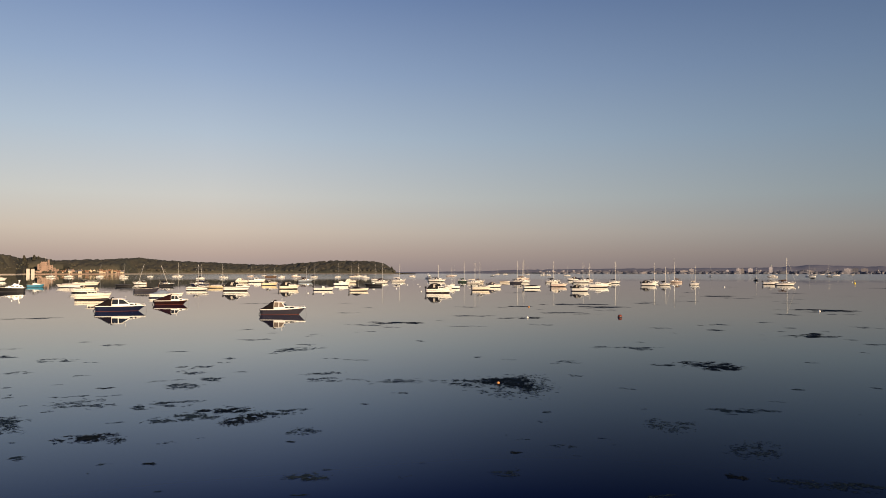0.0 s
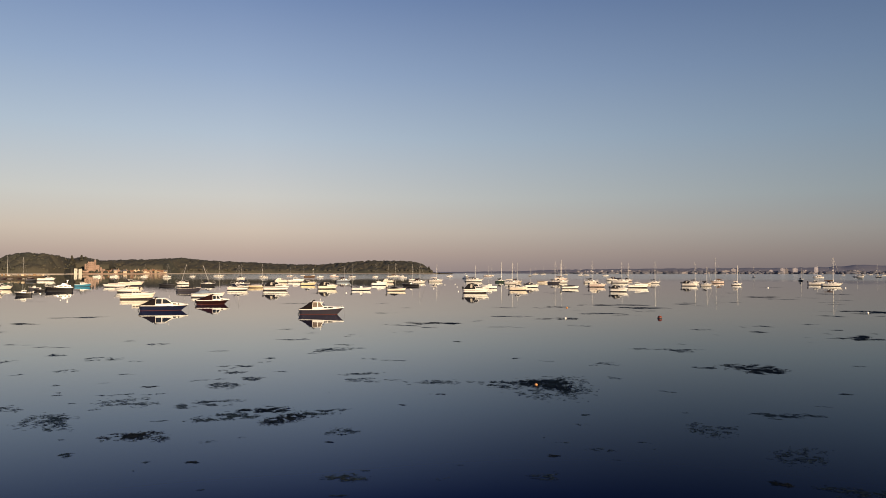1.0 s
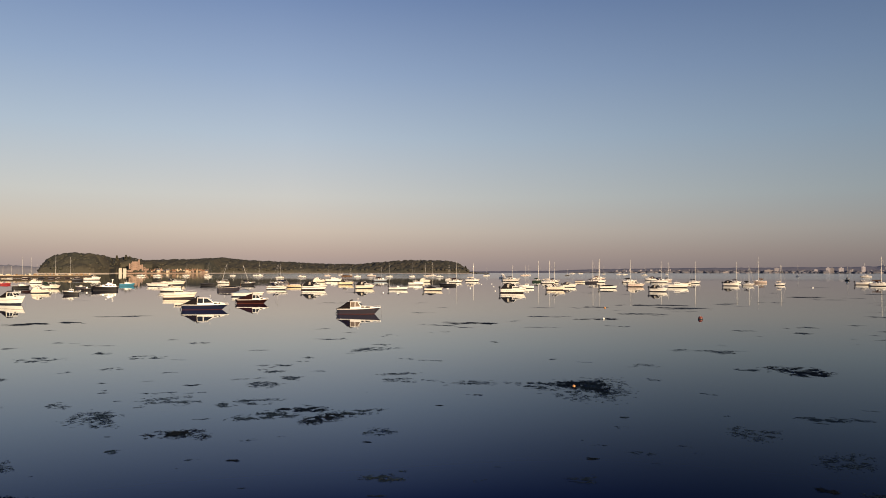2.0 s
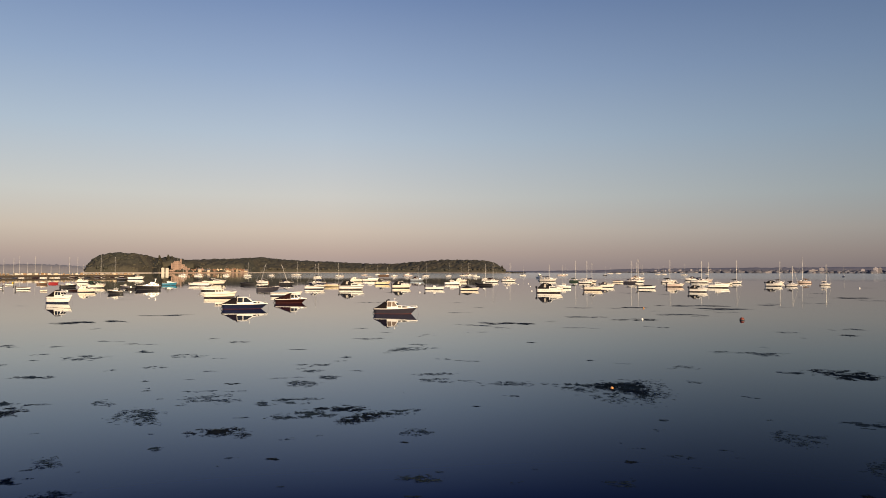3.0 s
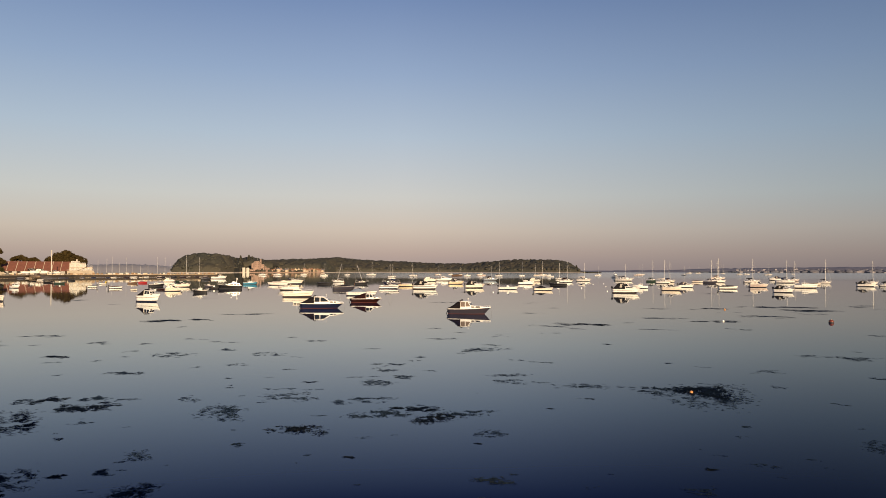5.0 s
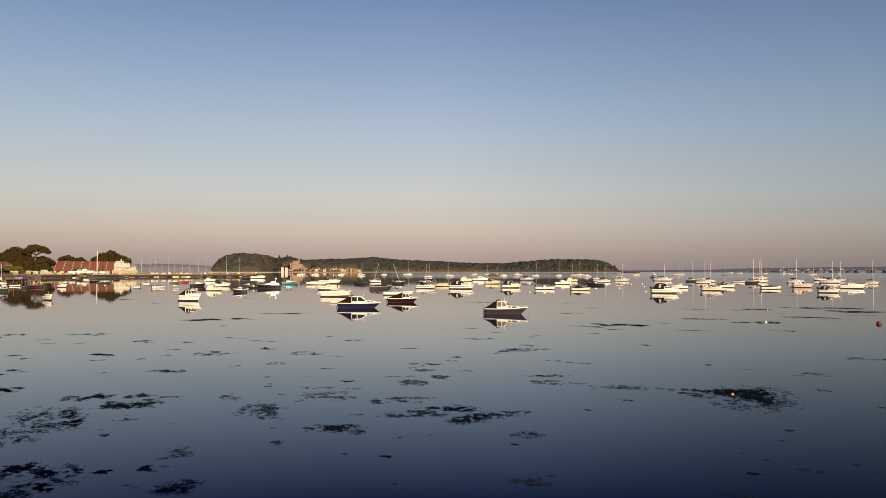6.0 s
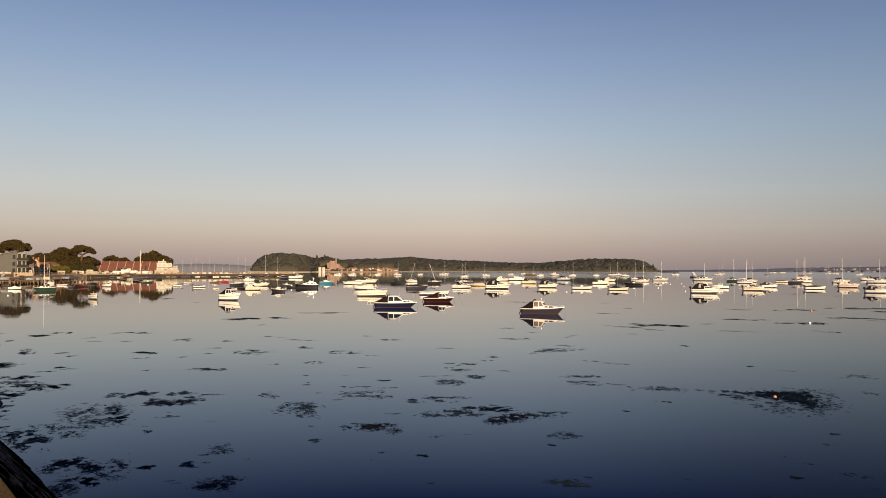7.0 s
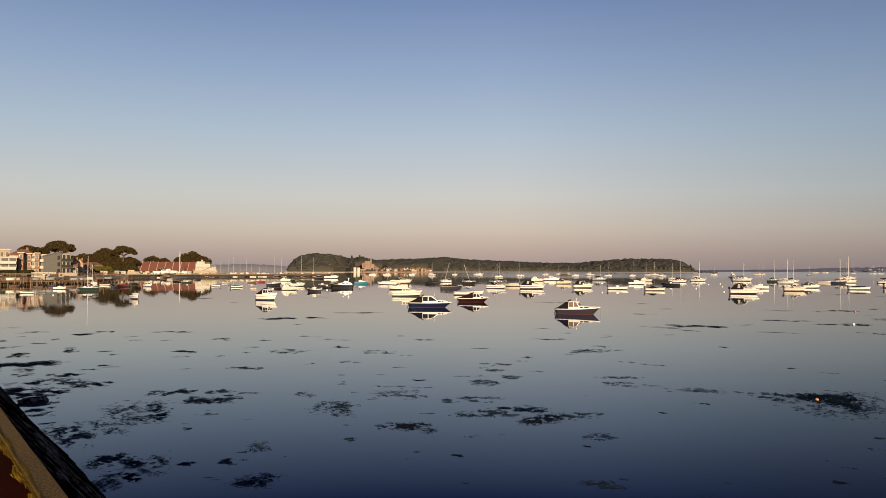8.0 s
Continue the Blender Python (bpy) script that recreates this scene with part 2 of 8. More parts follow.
GRASS = mat("rough_grass", (0.08, 0.09, 0.03), rough=1.0, vary=0.5, scale=0.3, fine=6)
RENDER_WHITE = mat("white_render", (0.47, 0.435, 0.38), rough=0.8, vary=0.15, scale=0.6)
RENDER_CREAM = mat("cream_render", (0.48, 0.39, 0.28), rough=0.8, vary=0.15, scale=0.6)
RENDER_TAN = mat("tan_render", (0.30, 0.225, 0.145), rough=0.85, vary=0.2, scale=0.6)
RENDER_PINK = mat("pink_render", (0.36, 0.215, 0.15), rough=0.85, vary=0.2, scale=0.6)
RENDER_GREY = mat("grey_cladding", (0.085, 0.082, 0.074), rough=0.8, vary=0.15, scale=0.6)
BRICK = mat("red_brick", (0.23, 0.115, 0.06), rough=0.9, vary=0.35, scale=1.0)
BUFF = mat("buff_stone", (0.275, 0.19, 0.15), rough=0.9, vary=0.35, scale=0.08, fine=1.0, by_object=0.3)
ROOF_RED = mat("red_tiles", (0.16, 0.058, 0.036), rough=0.9, vary=0.35, scale=0.4, fine=5, bump=0.4)
ROOF_BROWN = mat("brown_tiles", (0.215, 0.108, 0.055), rough=0.9, vary=0.35, scale=0.4, fine=5, bump=0.4)
ROOF_GREY = mat("grey_slate", (0.10, 0.10, 0.11), rough=0.7, vary=0.25, scale=0.4, fine=5)
TIMBER = mat("weathered_timber", (0.20, 0.128, 0.070), rough=0.95, vary=0.5, scale=1.5, bump=0.4, by_object=0.5)
TIMBER_DARK = mat("dark_timber", (0.045, 0.034, 0.024), rough=0.9, vary=0.5, scale=1.0)
BOARDING = mat("dark_boarding", (0.045, 0.029, 0.017), rough=0.95, vary=0.7, scale=0.7, tint=(0.03, 0.022, 0.015))
CONCRETE = mat("weathered_concrete", (0.36, 0.31, 0.24), rough=0.95, vary=0.35, scale=0.5, bump=0.4)
HOUSE_PANE = mat("house_window_pane", (0.030, 0.026, 0.022), rough=0.3, vary=0.4, scale=0.7)
# haze is painted into the far town's and hills' colours, paling them
TOWN_PALE = mat("hazed_pale_walls", (0.26, 0.24, 0.25), rough=0.9, vary=0.2, scale=0.02, by_object=0.3)
HAZY_PANE = mat("hazed_window_pane", (0.20, 0.18, 0.18), rough=0.5, vary=0.2)
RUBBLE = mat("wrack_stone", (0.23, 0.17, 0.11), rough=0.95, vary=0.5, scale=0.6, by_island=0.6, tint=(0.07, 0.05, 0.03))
TOWN_WALL = mat("hazed_town_walls", (0.29, 0.275, 0.30), rough=0.9, vary=0.2, scale=0.02, by_object=0.9)
TOWN_TREES = mat("hazed_town_trees", (0.118, 0.122, 0.150), rough=1.0, vary=0.3, scale=0.004, fine=0.03, by_island=0.15, spec=0.1)
HILL = mat("hazed_hills", (0.150, 0.155, 0.190), rough=1.0, vary=0.15, scale=0.002, fine=0.02, spec=0.1)


# ---- mesh helpers ----
def part(name, bm, material, parent=None, label="", smooth=False):
    me = bpy.data.meshes.new(name)
    bmesh.ops.recalc_face_normals(bm, faces=bm.faces)
    bm.to_mesh(me)
    bm.free()
    me.materials.append(material)
    if smooth:
        me.shade_smooth()
    ob = new(name, me)
    ob.parent = parent
    if label:
        ob["label"] = label
    return ob


def raw(name, verts, faces, material, parent=None, label="", smooth=False):
    me = bpy.data.meshes.new(name)
    me.from_pydata([tuple(v) for v in verts], [], [tuple(f) for f in faces])
    me.materials.append(material)
    if smooth:
        me.shade_smooth()
    ob = new(name, me)
    ob.parent = parent
    if label:
        ob["label"] = label
    return ob


def box(bm, x0, x1, y0, y1, z0, z1, bevel=0.0):
    vs = bmesh.ops.create_cube(bm, size=1.0, matrix=Matrix.LocRotScale(
        ((x0 + x1) / 2, (y0 + y1) / 2, (z0 + z1) / 2), None, (abs(x1 - x0), abs(y1 - y0), abs(z1 - z0))))["verts"]
    if bevel:
        es = list({e for v in vs for e in v.link_edges})
        bmesh.ops.bevel(bm, geom=es, offset=bevel, segments=2, affect="EDGES")
    return bm


def tube(bm, a, b, r0, r1=None, n=8):
    """A tapered bar from a to b."""
    r1 = r0 if r1 is None else r1
    a, b = Vector(a), Vector(b)
    d = b - a
    m = Matrix.Translation((a + b) / 2) @ d.to_track_quat("Z", "Y").to_matrix().to_4x4()
    bmesh.ops.create_cone(bm, cap_ends=True, segments=n, radius1=r0, radius2=r1, depth=d.length, matrix=m)
    return bm


def sweep(bm, pts, r, n=5):
    """One bent bar through the points."""
    pts = [Vector(q) for q in pts]
    rings = []
    for i, q in enumerate(pts):
        d = (pts[min(i + 1, len(pts) - 1)] - pts[max(i - 1, 0)]).normalized()
        side = d.cross(Vector((0.13, 0.29, 0.95))).normalized()
        up = side.cross(d).normalized()
        rings.append([bm.verts.new(q + side * (r * math.cos(math.tau * k / n)) + up * (r * math.sin(math.tau * k / n))) for k in range(n)])
    for a, b in zip(rings, rings[1:]):
        for k in range(n):
            j = (k + 1) % n
            bm.faces.new((a[k], a[j], b[j], b[k]))
    bm.faces.new(rings[0][::-1])
    bm.faces.new(rings[-1])
    return bm


def prism(bm, profile, wb, wt, bevel=0.0, y0=0.0, inside=None, seg=1):
    """Side outline (x, z) drawn out to both sides; half width wb at the foot, wt at the top, kept inside a hull's deck edge."""
    zs = [z for _, z in profile]
    lo, hi = min(zs), max(zs)
    half = lambda z: wb + (wt - wb) * ((z - lo) / max(hi - lo, 1e-6))
    lim = (lambda x: inside.half(min(1.0, max(0.0, x / inside.L + 0.5))) * 0.88) if inside else (lambda x: 1e9)
    a = [bm.verts.new((x, y0 - min(half(z), lim(x)), z)) for x, z in profile]
    b = [bm.verts.new((x, y0 + min(half(z), lim(x)), z)) for x, z in profile]
    fs = [bm.faces.new(a[::-1]), bm.faces.new(b)]
    for i in range(len(a)):
        j = (i + 1) % len(a)
        fs.append(bm.faces.new((a[i], a[j], b[j], b[i])))
    if bevel:
        es = list({e for f in fs for e in f.edges})
        bmesh.ops.bevel(bm, geom=es, offset=bevel, segments=seg, affect="EDGES")
    return bm


def side_pane(bm, profile, half, side, t=0.02):
    """A thin pane let into a cabin's side; half(z) is the cabin's half width."""
    a = [bm.verts.new((x, side * (half(z) - t), z)) for x, z in profile]
    b = [bm.verts.new((x, side * (half(z) + t * 0.6), z)) for x, z in profile]
    bm.faces.new(a)
    bm.faces.new(b[::-1])
    for i in range(len(a)):
        j = (i + 1) % len(a)
        bm.faces.new((a[i], b[i], b[j], a[j]))
    return bm


def thing(name, label, category, x, y, z=0.0, rz=0.0, group="", kind=""):
    ob = new(name)
    ob.empty_display_size = 0.3
    ob.matrix_basis = pose(x, y, z, 0, 0, rz)
    return tagged(ob, label, category, group, kind)


def spot(azimuth, d):
    """A place d metres from the viewer, azimuth degrees to the left of +y."""
    return -math.sin(radians(azimuth)) * d, math.cos(radians(azimuth)) * d


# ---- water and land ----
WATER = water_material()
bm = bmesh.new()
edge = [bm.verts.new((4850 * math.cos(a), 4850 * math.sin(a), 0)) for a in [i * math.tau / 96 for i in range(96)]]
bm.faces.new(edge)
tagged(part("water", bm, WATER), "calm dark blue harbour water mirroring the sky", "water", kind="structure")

# the sea wall's own axes: along it, and out to sea from it
WALL_AZ = 59.35
ALONG = Vector((-math.sin(radians(WALL_AZ)), math.cos(radians(WALL_AZ)), 0))
OUT = Vector((math.cos(radians(WALL_AZ)), math.sin(radians(WALL_AZ)), 0))
COPING_Z, COPING_IN, COPING_OUT, TOE = 3.25, 0.83, 1.008, 3.70


def wall_xyz(u, n, z):
    p = ALONG * u + OUT * n
    return (p.x, p.y, z)


def sheet(name, pts, material, label, category, kind="structure", thick=0.6):
    """A flat piece of land or paving with sides, from its outline."""
    bm = bmesh.new()
    top = [bm.verts.new(p) for p in pts]
    low = [bm.verts.new((p[0], p[1], p[2] - thick)) for p in pts]
    bm.faces.new(top)
    bm.faces.new(low[::-1])
    for i in range(len(pts)):
        j = (i + 1) % len(pts)
        bm.faces.new((top[i], low[i], low[j], top[j]))
    return tagged(part(name, bm, material), label, category, kind=kind)


def grown(rng, centre, size, count, leaf):
    """Small leaf tufts over a rounded mass: vertices and faces."""
    c = np.array(centre)
    d = rng.normal(size=(count, 3))
    d /= np.linalg.norm(d, axis=1)[:, None]
    p = c + d * np.array(size) * (0.72 + 0.32 * rng.random((count, 1)))
    a = rng.normal(size=(count, 3))
    a /= np.linalg.norm(a, axis=1)[:, None]
    b = np.cross(a, rng.normal(size=(count, 3)))
    b /= np.linalg.norm(b, axis=1)[:, None]
    s = leaf * (0.6 + 0.8 * rng.random((count, 1)))
    v = np.stack([p - a * s, p + b * s * 0.6, p + a * s, p - b * s * 0.6], 1)
    return v.reshape(-1, 3)


def crown_mesh(name, tufts, material, parent, label=""):
    v = np.concatenate(tufts)
    f = np.arange(len(v)).reshape(-1, 4)
    return raw(name, v.tolist(), f.tolist(), material, parent, label)


def blob_mesh(rng, centres, sizes, rough=0.22):
    """Many lumpy crowns joined: each a displaced ball."""
    bm = bmesh.new()
    bmesh.ops.create_icosphere(bm, subdivisions=2, radius=1.0)
    bv = np.array([v.co[:] for v in bm.verts])
    bf = np.array([[v.index for v in f.verts] for f in bm.faces])
    bm.free()
    n, k = len(centres), len(bv)
    bump = 1 + rough * rng.normal(size=(n, k, 1))
    v = (bv[None] * bump * np.array(sizes)[:, None, :] + np.array(centres)[:, None, :]).reshape(-1, 3)
    f = (bf[None] + (np.arange(n) * k)[:, None, None]).reshape(-1, 3)
    return v, f


def island():
    """The wooded island: a low hill under unbroken tree canopy, with a narrow beach along its foot."""
    rng = np.random.default_rng(4)
    # azimuth, shore distance, height of the canopy
    prof = [(34.62, 1900, 6), (34.4, 1895, 25), (34.1, 1890, 38), (33.7, 1885, 46), (33.0, 1875, 51), (32.4, 1870, 51), (31.2, 1880, 49), (30.2, 1950, 44), (29.8, 2190, 46), (29.0, 2200, 52),
            (28.0, 2205, 42), (26.4, 2210, 44), (24.6, 2215, 47), (23.4, 2230, 49), (22.6, 2350, 54), (20.6, 2380, 46), (18.2, 2420, 42), (16.0, 2440, 38),
            (14.0, 2460, 35), (12.4, 2450, 35), (10.6, 2420, 42), (9.0, 2400, 47), (7.0, 2380, 49), (5.4, 2370, 46), (4.6, 2370, 40), (4.1, 2370, 24), (3.75, 2370, 8)]
    A, D, T = (np.array(c) for c in zip(*[(-a, d, t) for a, d, t in prof]))
    depth = 420.0

    def back(az):
        return float(np.interp(az, (29.6, 30.6, 35), (420, 190, 190)))

    def ground(az, s):
        t = np.interp(-az, A, T)
        k = np.clip(s / 0.45, 0, 1)
        # foot held high: pale beach also stands in for the water's bright glint line
        return np.maximum(1.5, (t - 17) * (k * k * (3 - 2 * k)) * np.clip((1.25 - s) * 4, 0, 1))

    azs = np.linspace(34.9, 3.5, 150)
    ss = [-0.03, 0.0, 0.022] + list(np.linspace(0.08, 1.25, 11))
    bm = bmesh.new()
    grid = []
    for az in azs:
        d0 = np.interp(-az, A, D)
        row = []
        for s in ss:
            x, y = spot(az, d0 + s * back(az))
            row.append(bm.verts.new((x, y, -0.4 if s < 0 else float(ground(az, s)) + 0.3)))
        grid.append(row)
    for a, b in zip(grid, grid[1:]):
        for j in range(len(ss) - 1):
            bm.faces.new((a[j], a[j + 1], b[j + 1], b[j])).material_index = int(j > 1)
    isle = part("island_ground", bm, SAND)
    isle.data.materials.append(UNDERWOOD)
    tagged(isle, "low wooded island rising from a pale narrow beach", "island", kind="structure")
    # closed canopy: a soft rolling sheet of crowns down to the beach
    def first(az):
        return float(np.interp(az, (23.2, 23.8, 27.0, 27.4, 29.52, 29.66), (0.028, 0.15, 0.15, 0.24, 0.24, 0.028)))

    def crowns(x, y):
        """Rounded tree tops, large and small, that meet in soft creases."""
        wx, wy = x + 5 * noise.noise((x * 0.05, y * 0.05, 3.0)), y + 5 * noise.noise((x * 0.05, y * 0.05, 9.0))
        big = noise.voronoi((wx / 21, wy / 30, 0.5))[0][0]
        small = noise.voronoi((wx / 9, wy / 12, 4.5))[0][0]
        return 9.0 * (0.36 - min(0.9, big) ** 2) + 2.8 * (0.35 - min(0.8, small) ** 2) + 2.2 * noise.noise((x * 0.012, y * 0.012, 1.0)) + 0.7 * noise.noise((x * 0.25, y * 0.25, 1.0))

    bm = bmesh.new()
    grid = []
    ks = [0.0, 0.004, 0.012, 0.024] + list(np.linspace(0.04, 0.50, 34)) + [0.56, 0.64, 0.78, 1.0, 1.1]
    for az in np.linspace(34.66, 3.72, 900):
        d0, t, s0 = np.interp(-az, A, D), float(np.interp(-az, A, T)), first(az)
        row = []
        for k in ks:
            sh = s0 + k * (1.1 - s0) / 1.1
            x, y = spot(az, d0 + sh * back(az))
            lump = crowns(x, y)
            rise = min(1.0, (k / 0.04) ** 0.45) if k else 0.0
            row.append(bm.verts.new((x, y, float(ground(az, sh)) * (1.0 if k < 1.05 else 0.0) + (min(t, 12.5) + lump) * rise * (1.0 if k < 1.05 else 0.0))))
        grid.append(row)
    for a, b in zip(grid, grid[1:]):
        for j in range(len(a) - 1):
            bm.faces.new((a[j], a[j + 1], b[j + 1], b[j]))
    tagged(part("wood_canopy", bm, FOLIAGE, smooth=True), "soft closed canopy of the dark island wood", "trees", kind="stuff")
    centres, sizes = [], []
    while len(centres) < 620:
        az = rng.uniform(3.7, 34.7)
        s = rng.random() ** 1.7 * 1.0 + 0.025
        d0 = np.interp(-az, A, D)
        if s < first(az) + 0.01:
            continue
        g = float(ground(az, s))
        t = float(np.interp(-az, A, T))
        high = min(t, rng.uniform(12.5, 15.5) * (1.0 if rng.random() < 0.95 else 1.12))
        x, y = spot(az, d0 + s * back(az))
        r = rng.uniform(3.4, 7.0)
        deepness = min(high * 0.5, r * rng.uniform(0.55, 0.8))
        centres.append((x, y, g + high - deepness))
        sizes.append((r, r, deepness))
    v, f = blob_mesh(rng, centres, sizes, 0.14)
    ob = raw("woodland", v.tolist(), f.tolist(), FOLIAGE, smooth=True)
    tagged(ob, "dense dark green mixed woodland covering the island", "trees", kind="stuff")
    # a few tall conifers that stand above the rest
    tufts = []
    for az, s, h in ((29.75, 0.3, 51), (29.15, 0.3, 53), (28.9, 0.32, 49), (4.0, 0.1, 24)):
        x, y = spot(az, np.interp(-az, A, D) + s * depth)
        for i in range(9):
            k = i / 8
            tufts.append(grown(rng, (x, y, h - 2 - 22 * k), (2.0 + 7 * k, 2.0 + 7 * k, 2.6), 70, 1.6))
    ob = crown_mesh("conifers", tufts, FOLIAGE, None)
    tagged(ob, "tall dark conifers standing above the island wood", "trees", kind="stuff")
    # low spit with scrub beyond the island's tip
    centres, sizes = [], []
    for i in range(90):
        az = 3.75 - 1.5 * (i / 89) ** 1.3
        x, y = spot(az, 2380 + rng.uniform(0, 60))
        centres.append((x, y, 1.0))
        sizes.append((4, 4, rng.uniform(1.5, 4.5) * (1 - 0.6 * i / 89)))
    v, f = blob_mesh(rng, centres, sizes)
    tagged(raw("scrub", v.tolist(), f.tolist(), FOLIAGE), "low scrub on a spit at the island's tip", "shrubs", kind="stuff")


island()


# ---- castle and quay cottages on the island ----
def building(name, label, category, x, y, z, rz, group=""):
    return thing(name, label, category, x, y, z, rz, group)


def windows(ob, xs, zs, y, w, h, material=GLASS, frame_mat=None, depth=0.12):
    for zz in zs:
        for xx in xs:
            if frame_mat:
                bm = bmesh.new()
                t = 0.10
                box(bm, xx - w / 2 - t, xx + w / 2 + t, y - depth, y + 0.02, zz - t, zz)
                box(bm, xx - w / 2 - t, xx + w / 2 + t, y - depth, y + 0.02, zz + h, zz + h + t)
                box(bm, xx - w / 2 - t, xx - w / 2, y - depth, y + 0.02, zz, zz + h)
                box(bm, xx + w / 2, xx + w / 2 + t, y - depth, y + 0.02, zz, zz + h)
                fr = part("window", bm, frame_mat, ob)
                bm = bmesh.new()
                box(bm, xx - w / 2, xx + w / 2, y - depth * 0.5, y + 0.015, zz, zz + h)
                part("pane", bm, material, fr)
            else:
                bm = bmesh.new()
                box(bm, xx - w / 2, xx + w / 2, y - 0.06, y + 0.03, zz, zz + h)
                part("window", bm, material, ob)


def gable_roof(bm, x0, x1, y0, y1, z, rise, over=0.4):
    """Ridge along x."""
    ym = (y0 + y1) / 2
    prof = [(y0 - over, z - 0.1), (ym, z + rise), (y1 + over, z - 0.1), (y1 + over, z + 0.15), (ym, z + rise + 0.3), (y0 - over, z + 0.15)]
    a = [bm.verts.new((x0 - over, p, q)) for p, q in prof]
    b = [bm.verts.new((x1 + over, p, q)) for p, q in prof]
    bm.faces.new(a)
    bm.faces.new(b[::-1])
    for i in range(6):
        j = (i + 1) % 6
        bm.faces.new((a[i], b[i], b[j], a[j]))
    return bm


def gabled_body(bm, x0, x1, y0, y1, z0, z1, rise):
    ym = (y0 + y1) / 2
    prof = [(y0, z0), (y1, z0), (y1, z1), (ym, z1 + rise), (y0, z1)]
    a = [bm.verts.new((x0, p, q)) for p, q in prof]
    b = [bm.verts.new((x1, p, q)) for p, q in prof]
    bm.faces.new(a)
    bm.faces.new(b[::-1])
    for i in range(5):
        j = (i + 1) % 5
        bm.faces.new((a[i], a[j], b[j], b[i]))
    return bm


def crenels(bm, x0, x1, y0, y1, z, w=1.6, h=1.4, t=0.7):
    n = max(2, int((x1 - x0) / (2 * w)))
    for i in range(n):
        xx = x0 + (x1 - x0) * (i + 0.25) / n
        for yy in (y0, y1 - t):
            box(bm, xx, xx + w, yy, yy + t, z, z + h)


def castle():
    x, y = spot(28.52, 2235)
    ob = building("castle", "buff stone castle with crenellated keep and towers above the quay", "castle", x, y, 0, 28.35)
    for nm, x0, x1, y0, y1, z0, z1 in (("keep", -9, 6, 12, 28, 12, 33), ("east_wing", 6, 20, 10, 24, 4, 24), ("west_wing", -17, -8, 10, 24, 6, 27),
                                        ("stair_turret", 7, 11.5, 8, 12.5, 8, 38), ("corner_tower", -12, -7, 6, 11, 8, 29), ("gatehouse", 25, 35, 6, 18, 3, 13),
                                        ("outer_tower", 21, 26, 4, 9, 3, 17), ("sea_tower", -30, -24, 2, 8, 0, 11), ("low_range", -24, -8, 3, 10, 0, 8)):
        bm = bmesh.new()
        box(bm, x0, x1, y0, y1, z0 - 8, z1, 0.2)
        crenels(bm, x0, x1, y0, y1, z1)
        w = part(nm, bm, BUFF, ob)
        n = max(1, int((x1 - x0) / 5))
        windows(w, [x0 + (x1 - x0) * (i + 0.5) / n for i in range(n)], [z for z in (z0 + 4, z0 + 10, z0 + 16, z0 + 21) if z < z1 - 3], y0, 1.3, 2.2)
    bm = bmesh.new()
    tube(bm, (1, 17, 38), (1, 17, 47), 0.25)
    part("flagpole", bm, ALLOY, ob)
    bm = bmesh.new()
    box(bm, -34, 30, -6, 3, -1, 2.6, 0.3)
    part("terrace_wall", bm, BUFF, ob)
    # twin white quay lodges
    for k, az in enumerate((29.51, 29.22)):
        x, y = spot(az, 2188)
        q = building("quay_lodge", "white square quay lodge with flat crenellated top at the water", "lodge", x, y, 0, az, "quay lodges")
        bm = bmesh.new()
        box(bm, -4.0, 4.0, -4, 4, -1, 14 - k, 0.15)
        crenels(bm, -4.0, 4.0, -4, 4, 14 - k, 1.2, 1.0)
        part("wall", bm, RENDER_WHITE, q)
        windows(q, [0], [9], -4, 0.9, 1.4)
    # cottages along the quay
    rng = random.Random(9)
    az = 27.55
    while az > 23.75:
        w = rng.uniform(6, 12)
        d = 2245 + rng.uniform(-12, 18)
        az -= math.degrees(w / d) * 0.53
        x, y = spot(az, d)
        c = building("quay_cottage", "buff stone quay cottage with steep gables and chimneys", "house", x, y, 0.5, az + rng.choice((0, 0, 90)), "quay cottages")
        h = rng.uniform(5, 9) + (4 if 26.6 < az < 27.4 else 0)
        bm = bmesh.new()
        gabled_body(bm, -w / 2, w / 2, -4, 4, -1, h, 3.5)
        part("wall", bm, rng.choice((RENDER_CREAM, RENDER_CREAM, RENDER_TAN, BUFF)), c)
        part("roof", gable_roof(bmesh.new(), -w / 2, w / 2, -4, 4, h, 3.5), ROOF_BROWN if rng.random() < 0.6 else ROOF_GREY, c)
        for s in (-0.38, 0.38):
            bm = bmesh.new()
            box(bm, s * w - 0.7, s * w + 0.7, -0.7, 0.7, h + 2, h + 4.4 + rng.uniform(0, 1.2), 0.1)
            part("chimney", bm, BUFF, c)
        n = max(2, int(w / 4))
        windows(c, [-w / 2 + w * (i + 0.5) / n for i in range(n)], [1.5, 5.0], -4, 1.2, 1.6)
        az -= math.degrees(w / d) * 0.53
    # small trees among the houses
    r2 = np.random.default_rng(15)
    centres, sizes = [], []
    for i in range(230):
        a = r2.uniform(23.7, 29.9)
        hgt = r2.uniform(3, 8) * (1.5 if 28.1 < a < 29.0 else 1.0)
        x, y = spot(a, 2236 + r2.uniform(0, 40))
        centres.append((x, y, 1 + hgt * 0.5))
        sizes.append((r2.uniform(2.5, 5), 3, hgt * 0.55))
    v, f = blob_mesh(r2, centres, sizes, 0.12)
    tagged(raw("garden_trees", v.tolist(), f.tolist(), FOLIAGE), "small trees among the castle and cottages", "trees", kind="stuff")
    # quay edge in pale stone
    bm = bmesh.new()
    pts = [spot(a, 2190) for a in (29.9, 28.5, 27, 25, 23.6)]
